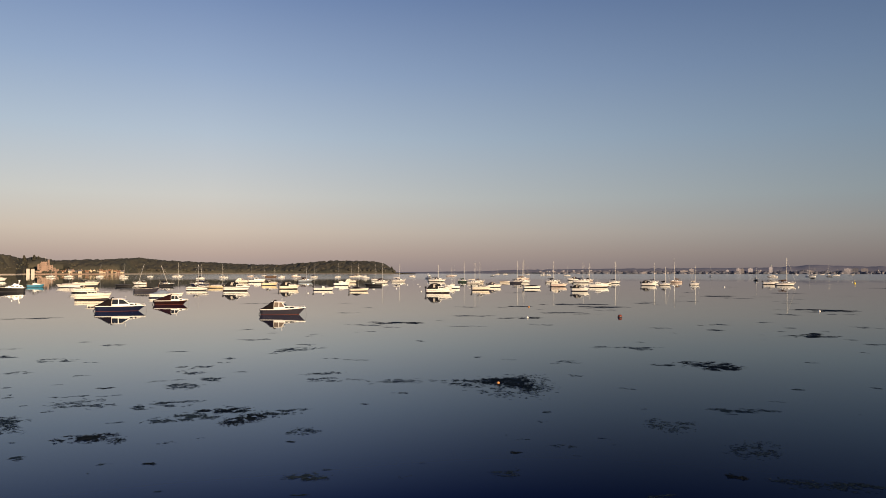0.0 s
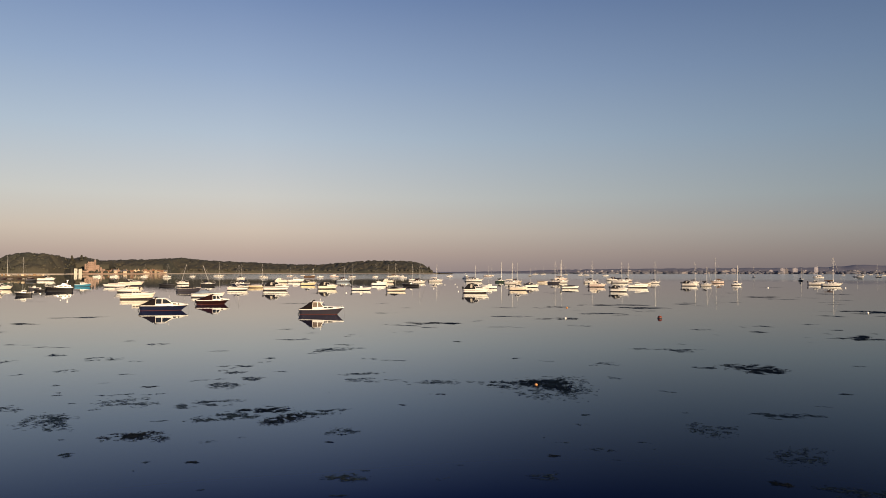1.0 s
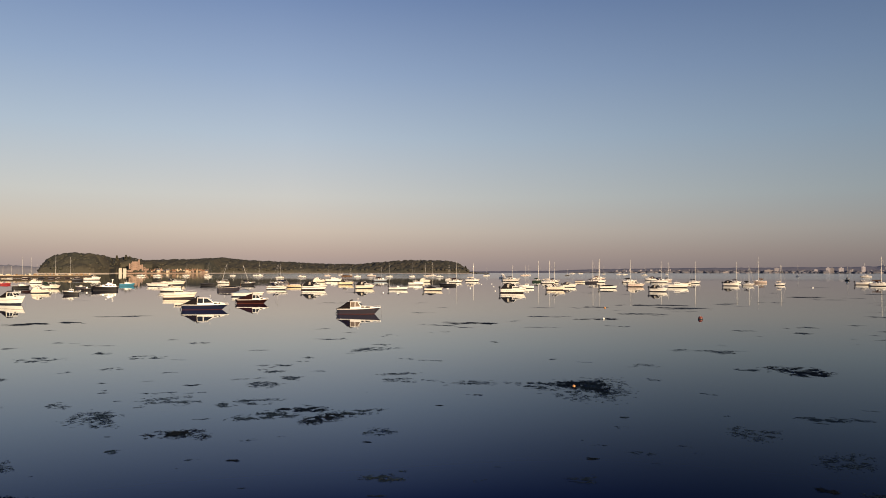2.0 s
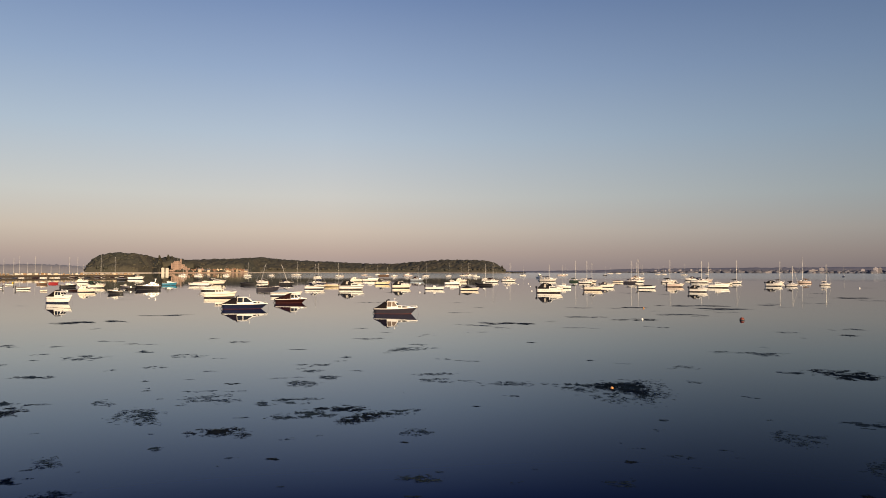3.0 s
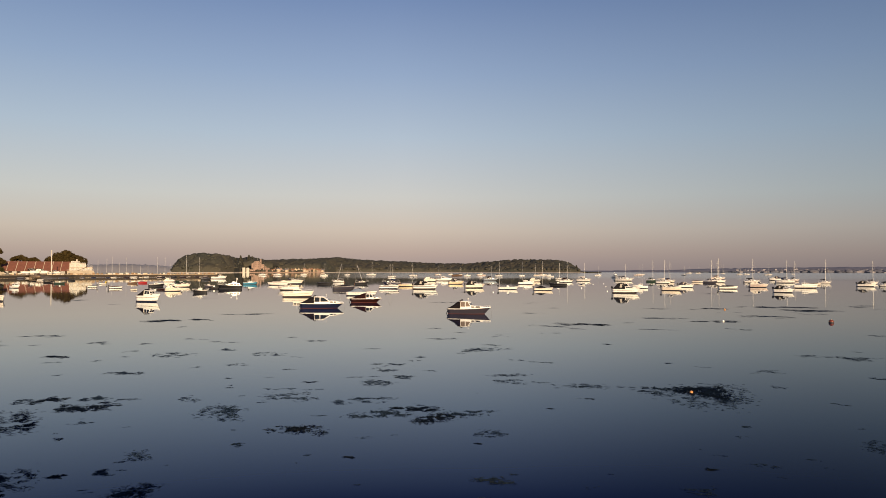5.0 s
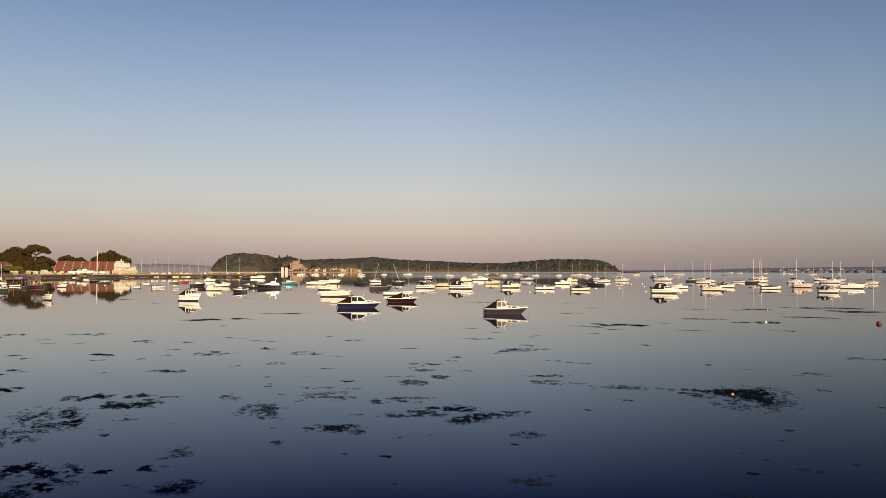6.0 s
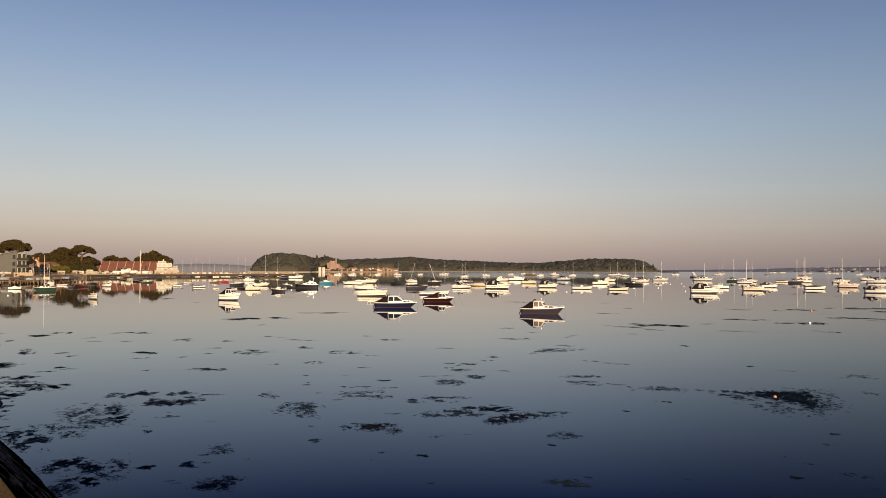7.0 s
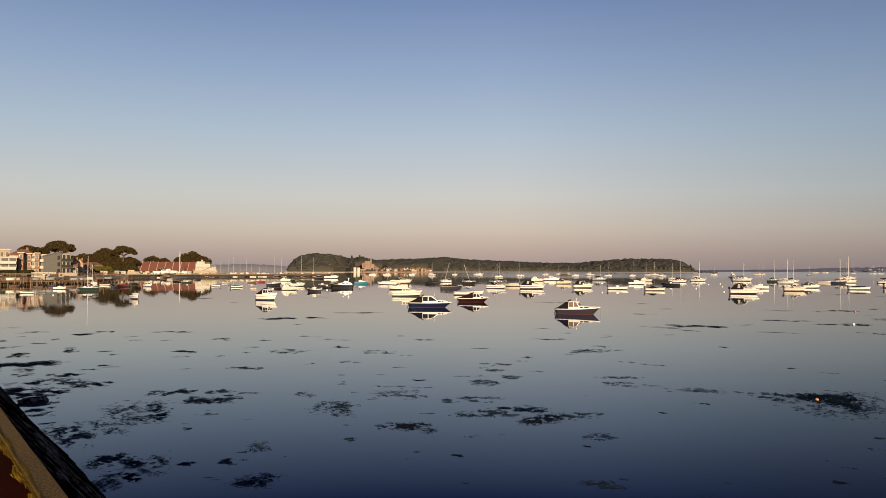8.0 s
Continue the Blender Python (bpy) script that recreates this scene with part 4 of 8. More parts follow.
# ---- trees on the near shore ----
def pine(az, d, high, wide, crown, seed, trunk_lean=0.0, dense=1.0):
    """Umbrella pine: a bare forked trunk under a broad, flat, broken crown."""
    rng = np.random.default_rng(seed)
    x, y, z, rz = shore_frame(az, d)
    ob = thing("pine_tree", "tall dark umbrella pine with a flat spreading crown", "tree", x, y, z if z < 3 else SHORE_Z + 0.4, rz, "shore pines")
    grow(ob, az, d)
    bm = bmesh.new()
    fork = Vector((trunk_lean, 0, high - crown * 1.1))
    tube(bm, (0, 0, -0.5), fork, wide * 0.04 + 0.15, wide * 0.028 + 0.1, 8)
    ends = []
    for i in range(7):
        a = math.tau * i / 7 + rng.uniform(-0.3, 0.3)
        r = wide * rng.uniform(0.25, 0.40)
        e = fork + Vector((math.cos(a) * r, math.sin(a) * r * 0.8, crown * rng.uniform(0.25, 0.6)))
        tube(bm, fork, e, wide * 0.018 + 0.06, 0.06, 6)
        ends.append(e)
    part("trunk", bm, BARK, ob)
    tufts = []
    n = int(48 * dense)
    for i in range(n):
        a, r = rng.uniform(0, math.tau), math.sqrt(rng.random()) * wide * 0.5
        k = 1 - (r / (wide * 0.5)) ** 2
        c = (trunk_lean + math.cos(a) * r, math.sin(a) * r * 0.8, high - crown * (0.72 - 0.55 * k) + rng.uniform(-0.12, 0.12) * crown)
        s = wide * rng.uniform(0.09, 0.16)
        tufts.append(grown(rng, c, (s, s, s * 0.55), 200, max(0.26, wide * 0.028)))
    crown_mesh("crown", tufts, PINE, ob)
    return ob


pine(50.35, 330, 13.3, 11.0, 4.6, 1, dense=1.6)
pine(52.15, 345, 11.8, 7.0, 3.0, 2)
pine(51.5, 350, 11.2, 7.0, 3.0, 3)
pine(46.35, 400, 13.6, 11.0, 4.2, 4, 1.0, dense=1.3)
pine(47.35, 420, 13.4, 11.0, 6.0, 5, dense=1.6)
pine(44.3, 690, 15.0, 13.0, 6.0, 6)
pine(43.6, 700, 13.4, 12.0, 6.0, 7)
pine(45.75, 430, 9.0, 9.0, 5.0, 8, dense=1.4)


def broadleaf(az, d, high, wide, seed, label, material=PINE):
    rng = np.random.default_rng(seed)
    x, y, z, rz = shore_frame(az, d)
    ob = thing("tree", label, "tree", x, y, z if z < 3 else SHORE_Z + 0.4, rz, "shore trees")
    grow(ob, az, d)
    bm = bmesh.new()
    tube(bm, (0, 0, -0.5), (0.3, 0, high * 0.45), wide * 0.04 + 0.12, wide * 0.025 + 0.08, 8)
    for i in range(6):
        a = math.tau * i / 6
        tube(bm, (0.3, 0, high * 0.42), (math.cos(a) * wide * 0.3, math.sin(a) * wide * 0.3, high * 0.7), wide * 0.02 + 0.05, 0.05, 6)
    part("trunk", bm, BARK, ob)
    tufts = []
    for i in range(46):
        v = rng.normal(size=3)
        v /= np.linalg.norm(v)
        c = (v[0] * wide * 0.36, v[1] * wide * 0.30, high * 0.56 + v[2] * high * 0.30)
        s = wide * rng.uniform(0.12, 0.19)
        tufts.append(grown(rng, c, (s, s, s * 0.8), 190, max(0.28, wide * 0.032)))
    crown_mesh("crown", tufts, material, ob)
    return ob


for k, (az, d, h, w) in enumerate(((48.8, 420, 10.5, 10), (48.2, 405, 10.0, 11), (47.6, 395, 9.5, 10), (46.9, 385, 7.5, 9), (46.2, 410, 8.5, 10), (47.9, 390, 8.5, 9),
                                   (49.3, 410, 9.5, 9), (48.5, 395, 8.5, 9), (47.1, 400, 10, 10), (45.2, 700, 11, 14))):
    broadleaf(az, d, h, w, 30 + k, "dark evergreen tree in the shore wood")
for k, (az, d, h, w) in enumerate(((42.2, 690, 15.5, 17), (41.5, 695, 19.8, 21), (40.85, 690, 15.5, 16), (41.85, 700, 18.5, 18))):
    broadleaf(az, d, h, w, 50 + k, "rounded dark evergreen behind the clubhouse")
for k, (az, d, h, w) in enumerate(((47.9, 340, 3.3, 6), (47.4, 345, 3.1, 6), (48.4, 330, 2.6, 4), (46.6, 365, 3.4, 6), (45.7, 395, 3.5, 7))):
    broadleaf(az, d, h, w, 70 + k, *(("sunlit yellow-green garden shrub", GARDEN) if k < 3 else ("dull green garden shrub", HEDGE)))
for k, (az, d, h, w) in enumerate(((48.9, 372, 7.4, 8), (46.7, 372, 5.6, 9), (46.0, 398, 6.4, 8), (45.8, 402, 4.6, 6), (48.0, 368, 5.6, 8), (47.3, 366, 5.4, 8))):
    broadleaf(az, d, h, w, 90 + k, "bushy evergreen at the foot of the shore wood")


def hedge(az0, az1, d, high, seed):
    rng = np.random.default_rng(seed)
    tufts = []
    n = 30
    for i in range(n):
        az = az0 + (az1 - az0) * i / (n - 1)
        k = reach(az, d)
        x, y = far_spot(az, d)
        tufts.append(grown(rng, (x, y, EYE - (EYE - GROUND_Z - high * 0.5) * k), (0.9 * k, 0.9 * k, high * 0.5 * k), 110, 0.26))
    tagged(crown_mesh("hedge", tufts, HEDGE, None), "clipped green garden hedge in front of the flats", "hedge", kind="stuff")


hedge(53.9, 52.9, 291, 1.7, 91)
hedge(52.6, 51.9, 292, 1.9, 92)


def low_wall(az0, az1, d0, d1, high, material, label, panels=6):
    a, b = Vector((*far_spot(az0, d0), 0)), Vector((*far_spot(az1, d1), 0))
    rz = math.degrees(math.atan2(b.y - a.y, b.x - a.x))
    k = reach((az0 + az1) / 2, d0)
    ob = thing("garden_wall", label, "wall", a.x, a.y, EYE - (EYE - GROUND_Z) * k, rz, "garden walls")
    L = (b - a).length
    high *= k
    for i in range(panels):
        bm = bmesh.new()
        box(bm, L * i / panels + 0.05, L * (i + 1) / panels - 0.05, -0.12, 0.12, -0.9, high, 0.03)
        part("panel", bm, material, ob)
        bm = bmesh.new()
        box(bm, L * i / panels - 0.15, L * i / panels + 0.05, -0.2, 0.2, -0.9, high + 0.25, 0.03)
        part("pillar", bm, material, ob)


low_wall(51.95, 50.5, 290, 292, 1.05, RENDER_WHITE, "white garden wall along the shore")
low_wall(50.3, 49.2, 289, 280, 0.9, RENDER_CREAM, "pale garden wall by the grey house")
low_wall(54.5, 53.9, 287, 288, 1.6, RENDER_CREAM, "pale garden wall before the flats", 3)
low_wall(47.0, 45.2, 360, 400, 1.2, CONCRETE, "low concrete wall along the boat park", 8)


def timber_front(pts, label, deck=TIMBER, post_gap=2.2, top=2.2, toe=-0.5, thick=0.2, skirt=False, back=False):
    """Timber-piled walkway along the shore."""
    ob = thing("timber_walkway", label, "jetty", pts[0][0], pts[0][1], 0, 0, "timber jetties")
    base = Vector((pts[0][0], pts[0][1], 0))
    for (x0, y0), (x1, y1) in zip(pts, pts[1:]):
        a, b = Vector((x0, y0, 0)) - base, Vector((x1, y1, 0)) - base
        L = (b - a).length
        d = (b - a).normalized()
        n = Vector((-d.y, d.x, 0))
        if n.dot(a + base) < 0:
            n = -n
        rng = random.Random(int(L * 10))
        k = 0.0
        while k < L:
            for off in (0.0, 2.4):
                p = a + d * k + n * off
                bm = bmesh.new()
                tube(bm, (p.x, p.y, toe), (p.x + rng.uniform(-.05, .05), p.y, top + (rng.uniform(0.3, 0.9) if off == 0 and rng.random() < 0.25 else 0.0)), 0.17, 0.15, 7)
                part("post", bm, TIMBER, ob)
            k += post_gap * rng.uniform(0.7, 1.3)
        # dark sheet behind the piles stands in for the shade under the deck
        for z0, z1, o0, o1, nm in (() if not back else ((toe, top - 0.06, 2.5, 2.62, "back_boarding"),)) + (() if not skirt else ((top - 1.9, top - thick + 0.14, -0.25, -0.1, "fascia"),)) + ((top + 0.15 - thick, top + 0.15, -0.4, 2.8, "deck"), (top - 0.55, top - 0.25, -0.2, 0.0, "beam")):
            bm = bmesh.new()
            vs = []
            for z in (z0, z1):
                vs += [bm.verts.new(q) for q in ((a + n * o0) + Vector((0, 0, z)), (b + n * o0) + Vector((0, 0, z)), (b + n * o1) + Vector((0, 0, z)), (a + n * o1) + Vector((0, 0, z)))]
            bm.faces.new(vs[:4])
            bm.faces.new(vs[4:])
            for i in range(4):
                j = (i + 1) % 4
                bm.faces.new((vs[i], vs[j], vs[4 + j], vs[4 + i]))
            part(nm, bm, deck if nm == "deck" else TIMBER_DARK if nm == "fascia" else BOARDING if nm == "back_boarding" else TIMBER, ob)
    return ob


timber_front([spot(a, d) for a, d in ((56.2, 262), (53.8, 276), (52.0, 281), (50.4, 286))], "weathered timber walkway on piles before the flats", top=1.55, back=True)
timber_front([spot(a, d) for a, d in ((50.3, 287), (48.7, 294), (46.5, 344))], "weathered timber piling along the boat park", top=1.3, back=True)
timber_front([spot(a, d) for a, d in ((45.9, 505), (41.0, 560), (36.0, 590), (31.1, 622))], "long timber jetty on piles running out from the club", post_gap=3.2, top=2.1, deck=PALE_TIMBER, thick=0.24, skirt=True)


def jetty_gear():
    """Bollards, lockers and rails on the long jetty, and boats laid up ashore."""
    rng = random.Random(5)
    for i in range(80):
        az = 45.0 - 13.5 * i / 79 + rng.uniform(-0.1, 0.1)
        d = np.interp(-az, [-45.9, -41.0, -36.0, -31.1], [505, 560, 590, 622]) + 1.4
        x, y = spot(az, float(d))
        ob = thing("dock_locker", "pale locker box standing on the jetty", "locker", x, y, 2.25, az, "jetty lockers")
        bm = bmesh.new()
        w, h = rng.uniform(0.5, 2.4), rng.uniform(0.4, 1.3)
        box(bm, -w / 2, w / 2, -0.4, 0.4, 0, h, 0.05)
        part("body", bm, (RENDER_CREAM, TIMBER, TIMBER, RENDER_WHITE, RENDER_GREY)[int(rng.random() * 5)], ob)
        bm = bmesh.new()
        box(bm, -w / 2 - 0.05, w / 2 + 0.05, -0.45, 0.45, h, h + 0.08, 0.02)
        part("lid", bm, CONCRETE, ob)


jetty_gear()


def rail_fence(az0, az1, d0, d1, high, z, gap=2.4):
    """Post-and-rail fence along the shore."""
    a, b = Vector((*far_spot(az0, d0), 0)), Vector((*far_spot(az1, d1), 0))
    L = (b - a).length
    ob = thing("rail_fence", "weathered post-and-rail fence along the shore", "fence", a.x, a.y, z, math.degrees(math.atan2(b.y - a.y, b.x - a.x)), "shore fences")
    rng = random.Random(int(L))
    n = int(L / gap)
    for i in range(n + 1):
        part("post", box(bmesh.new(), L * i / n - 0.09, L * i / n + 0.09, -0.09, 0.09, -0.6, high + rng.uniform(0, 0.25), 0.02), TIMBER, ob)
    for k in (0.45, 0.85):
        part("rail", box(bmesh.new(), -0.2, L + 0.2, -0.13, -0.09, high * k - 0.09, high * k + 0.09, 0.01), TIMBER, ob)


def mooring_posts():
    """Old piles that stand singly in the mud and shallows off the walkway."""
    rng = random.Random(44)
    for i in range(44):
        az = rng.uniform(45.5, 54.5)
        d = float(np.interp(-az, (-56, -53.8, -50.4, -48.7, -46.5, -45.5), (262, 276, 286, 294, 344, 400))) - rng.uniform(1, 16)
        x, y = spot(az, d)
        ob = thing("mooring_post", "old weathered timber mooring post standing in the shallows", "post", x, y, 0, 0, "mooring posts")
        high = rng.uniform(0.6, 1.9) if i % 11 else rng.uniform(3.4, 5.0)
        lean = rng.uniform(-0.12, 0.12)
        part("shaft", tube(bmesh.new(), (0, 0, -0.8), (lean, 0, high), 0.13, 0.11, 7), TIMBER if rng.random() < 0.85 else TIMBER_DARK, ob)
        part("weed_collar", tube(bmesh.new(), (0, 0, -0.05), (lean * 0.3, 0, 0.5), 0.17, 0.14, 7), WEED, ob, "collar of dark weed at the waterline")


def rowing_dinghy(x, y, z, rz, length, color, label):
    h = Hull(length, length * 0.38, 0.55, sheer=0.25, rake=0.08)
    ob = thing("rowing_dinghy", label, "dinghy", x, y, z, rz, "dinghies ashore")
    bm = bmesh.new()
    h.shell(bm, (-0.35, 0.0, 0.4, 0.7, 1.0), 9)
    part("hull", bm, paint(color), ob, smooth=True)
    bm = bmesh.new()
    h.well(bm, 0.03, 0.95, 0.05)
    part("inside", bm, SOLE, ob)
    for u in (0.3, 0.6):
        part("thwart", box(bmesh.new(), h.x(u), h.x(u) + 0.22, -h.half(u) * 0.9, h.half(u) * 0.9, 0.32, 0.37, 0.01), VARNISH, ob)


def rowing_dinghies():
    """Dinghies drawn up keel down behind the walkway, and more of them with boxes and rope bins on its deck."""
    rng = random.Random(61)
    for i in range(15):
        az = 53.6 - 0.30 * i + rng.uniform(-0.08, 0.08)
        x, y = far_spot(az, 291 + rng.uniform(-2, 3))
        rowing_dinghy(x, y, SHORE_Z + 0.25, rng.uniform(0, 360), rng.uniform(3.2, 4.6), rng.choice(("brown", "cream", "bluegrey", "brown", "slate")), "small dinghy drawn up behind the timber walkway")
    for i in range(15):
        az = 54.3 - 0.50 * i + rng.uniform(-0.1, 0.1)
        d = float(np.interp(-az, (-56.2, -53.8, -52.0, -50.4, -48.7, -46.5), (262, 276, 281, 286, 294, 344))) + rng.uniform(0.8, 1.6)
        x, y = spot(az, d)
        z = 1.70 if az > 50.4 else 1.45
        if i % 3:
            rowing_dinghy(x, y, z + 0.18, az + rng.uniform(-12, 12), rng.uniform(2.4, 3.6), rng.choice(("brown", "cream", "slate", "brown", "bluegrey")), "small dinghy stowed on the timber walkway")
        else:
            ob = thing("deck_box", "weathered box standing on the timber walkway", "box", x, y, z, az, "boxes on the walkway")
            w, h = rng.uniform(0.7, 2.2), rng.uniform(0.6, 1.6)
            part("body", box(bmesh.new(), -w / 2, w / 2, -0.5, 0.5, 0, h, 0.04), rng.choice((RENDER_CREAM, TIMBER, CONCRETE, BOARDING)), ob)
            part("lid", box(bmesh.new(), -w / 2 - 0.06, w / 2 + 0.06, -0.56, 0.56, h, h + 0.09, 0.02), TIMBER, ob)


rail_fence(54.6, 50.6, 286, 290, 1.5, SHORE_Z)
rail_fence(50.2, 46.6, 291, 348, 1.4, SHORE_Z)


# ---- boats ----
class Hull:
    """A round-bilged small craft: bow at +x, waterline at z = 0."""

    def __init__(self, length, beam, free, sheer=0.35, rake=0.10, transom=0.82, full=2.2):
        self.L, self.B, self.F, self.sheer, self.rake, self.transom, self.full = length, beam, free, sheer, rake, transom, full

    def half(self, u):
        aft = self.transom + (1 - self.transom) * min(1.0, u / 0.4) ** 0.8
        fore = 1 - max(0.0, (u - 0.4) / 0.6) ** self.full
        return max(0.012, self.B / 2 * aft * fore)

    def top(self, u):
        return self.F * (1 + self.sheer * u * u + 0.06 * (1 - u) ** 2)

    def x(self, u, level=1.0):
        return -self.L / 2 + self.L * u - (1 - level) * self.rake * self.L * u ** 3

    def section(self, u, rows):
        out = []
        for k in rows:
            z = self.top(u) * k
            flare = 1 - (0.10 + 0.30 * u) * (1 - k) ** 1.3
            out.append((self.x(u, k), self.half(u) * flare, z))
        return out

    def shell(self, bm, rows, n=14):
        us = [i / (n - 1) for i in range(n)]
        for side in (1, -1):
            grid = [[bm.verts.new((x, side * y, z)) for x, y, z in self.section(u, rows)] for u in us]
            for i in range(n - 1):
                for j in range(len(rows) - 1):
                    bm.faces.new((grid[i][j], grid[i + 1][j], grid[i + 1][j + 1], grid[i][j + 1]))
            if side == 1:
                port = grid
            else:
                for j in range(len(rows) - 1):
                    bm.faces.new((port[0][j], port[0][j + 1], grid[0][j + 1], grid[0][j]))
                for j in range(len(rows) - 1):
                    bm.faces.new((port[-1][j], grid[-1][j], grid[-1][j + 1], port[-1][j + 1]))

    def deck(self, bm, u0, u1, drop=0.03, crown=0.05, n=8):
        rows = []
        for i in range(n):
            u = u0 + (u1 - u0) * i / (n - 1)
            h, z = self.half(u) * 0.985, self.top(u) - drop
            rows.append([bm.verts.new((self.x(u), s * h, z + crown * (1 - s * s))) for s in (-1, -0.5, 0, 0.5, 1)])
        for a, b in zip(rows, rows[1:]):
            for j in range(4):
                bm.faces.new((a[j], a[j + 1], b[j + 1], b[j]))

    def well(self, bm, u0, u1, floor, n=7):
        rows = []
        for i in range(n):
            u = u0 + (u1 - u0) * i / (n - 1)
            h, z = self.half(u), self.top(u)
            rows.append([bm.verts.new((self.x(u), y, zz)) for y, zz in
                         ((-h, z + 0.002), (-h + 0.07, z + 0.002), (-h * 0.72, floor), (h * 0.72, floor), (h - 0.07, z + 0.002), (h, z + 0.002))])
        for a, b in zip(rows, rows[1:]):
            for j in range(5):
                bm.faces.new((a[j], a[j + 1], b[j + 1], b[j]))
        for r in (rows[0], rows[-1]):
            bm.faces.new((r[1], r[2], r[3], r[4]))

    def strake(self, bm, r=0.03, n=14):
        us = [i / (n - 1) for i in range(n)]
        port = [(self.x(u), self.half(u), self.top(u)) for u in us]
        sweep(bm, port + [(x, -y, z) for x, y, z in port[::-1]] + [port[0]], r)

    def stripe(self, bm, k0, k1, out=0.012, n=14):
        """A painted band along both sides, between two levels of the topsides."""
        for side in (1, -1):
            rows = [[bm.verts.new((x, side * (y + out), z)) for x, y, z in self.section(i / (n - 1), (k0, k1))] for i in range(n)]
            for a, b in zip(rows, rows[1:]):
                bm.faces.new((a[0], a[1], b[1], b[0]))


def boat(name, label, x, y, rz, h, hull, bottom=None, deck="white", well=(0.02, 0.5), trim=None, category="boat", group="moored boats", line=0.12):
    ob = thing(name, label, category, x, y, 0, rz, group)
    bm = bmesh.new()
    h.shell(bm, (line, 0.4, 0.7, 1.0))
    part("hull", bm, paint(hull), ob, smooth=True)
    bm = bmesh.new()
    h.shell(bm, (-0.35, -0.1, line))
    part("underwater_hull", bm, bottom or ANTIFOUL_DARK, ob)
    bm = bmesh.new()
    h.deck(bm, well[1] if well else 0.0, 0.995)
    part("deck", bm, paint(deck), ob)
    if well:
        bm = bmesh.new()
        h.well(bm, well[0], well[1], 0.12)
        part("cockpit", bm, SOLE, ob)
    if hull in ("white", "cream", "pink", "yellow", "bluegrey"):
        bm = bmesh.new()
        h.stripe(bm, line - 0.02, line + 0.14, 0.008)
        part("boot_stripe", bm, paint(("navy", "maroon", "black", "slate")[len(scene.collection.objects) % 4]), ob)
        bm = bmesh.new()
        h.stripe(bm, 0.66, 0.72, 0.007)
        part("styling_line", bm, paint(("grey", "slate", "brown", "grey", "maroon")[len(scene.collection.objects) % 5]), ob)
    if trim:
        bm = bmesh.new()
        h.strake(bm, 0.055 if name == "cabin_boat" else 0.03)
        part("rubbing_strake", bm, trim, ob)
    return ob


def outboard(ob, h, y=0.0, size=1.0, color=None, lift=0.0, low=0.0):
    x = h.x(0) - 0.18 * size
    z = h.top(0) + 0.12 - low
    bm = bmesh.new()
    box(bm, x - 0.24 * size, x + 0.22 * size, y - 0.16 * size, y + 0.16 * size, z, z + 0.48 * size, 0.07 * size)
    cowl = part("outboard_motor", bm, color or RUBBER, ob, "outboard motor on the transom")
    bm = bmesh.new()
    tube(bm, (x, y, z + 0.02), (x - lift, y, -0.3 + lift), 0.08 * size, 0.05 * size)
    box(bm, x, h.x(0) + 0.05, y - 0.1 * size, y + 0.1 * size, z - 0.18, z, 0.02)
    part("motor_leg", bm, RUBBER, cowl)


def bow_rail(ob, h, u0=0.6, u1=0.97, high=0.45, posts=0):
    for side in (1, -1):
        us = [u0 + (u1 - u0) * i / 4 for i in range(5)]
        pts = [(h.x(u), side * h.half(u) * 0.92, h.top(u)) for u in us]
        bm = bmesh.new()
        sweep(bm, [pts[0]] + [(x, y, z + high) for x, y, z in pts] + [pts[-1]], 0.016)
        rail = part("bow_rail", bm, ALLOY, ob)
        for q in pts[1:1 + posts]:
            bm = bmesh.new()
            tube(bm, q, (q[0], q[1], q[2] + high), 0.014, n=5)
            part("stanchion", bm, ALLOY, rail)


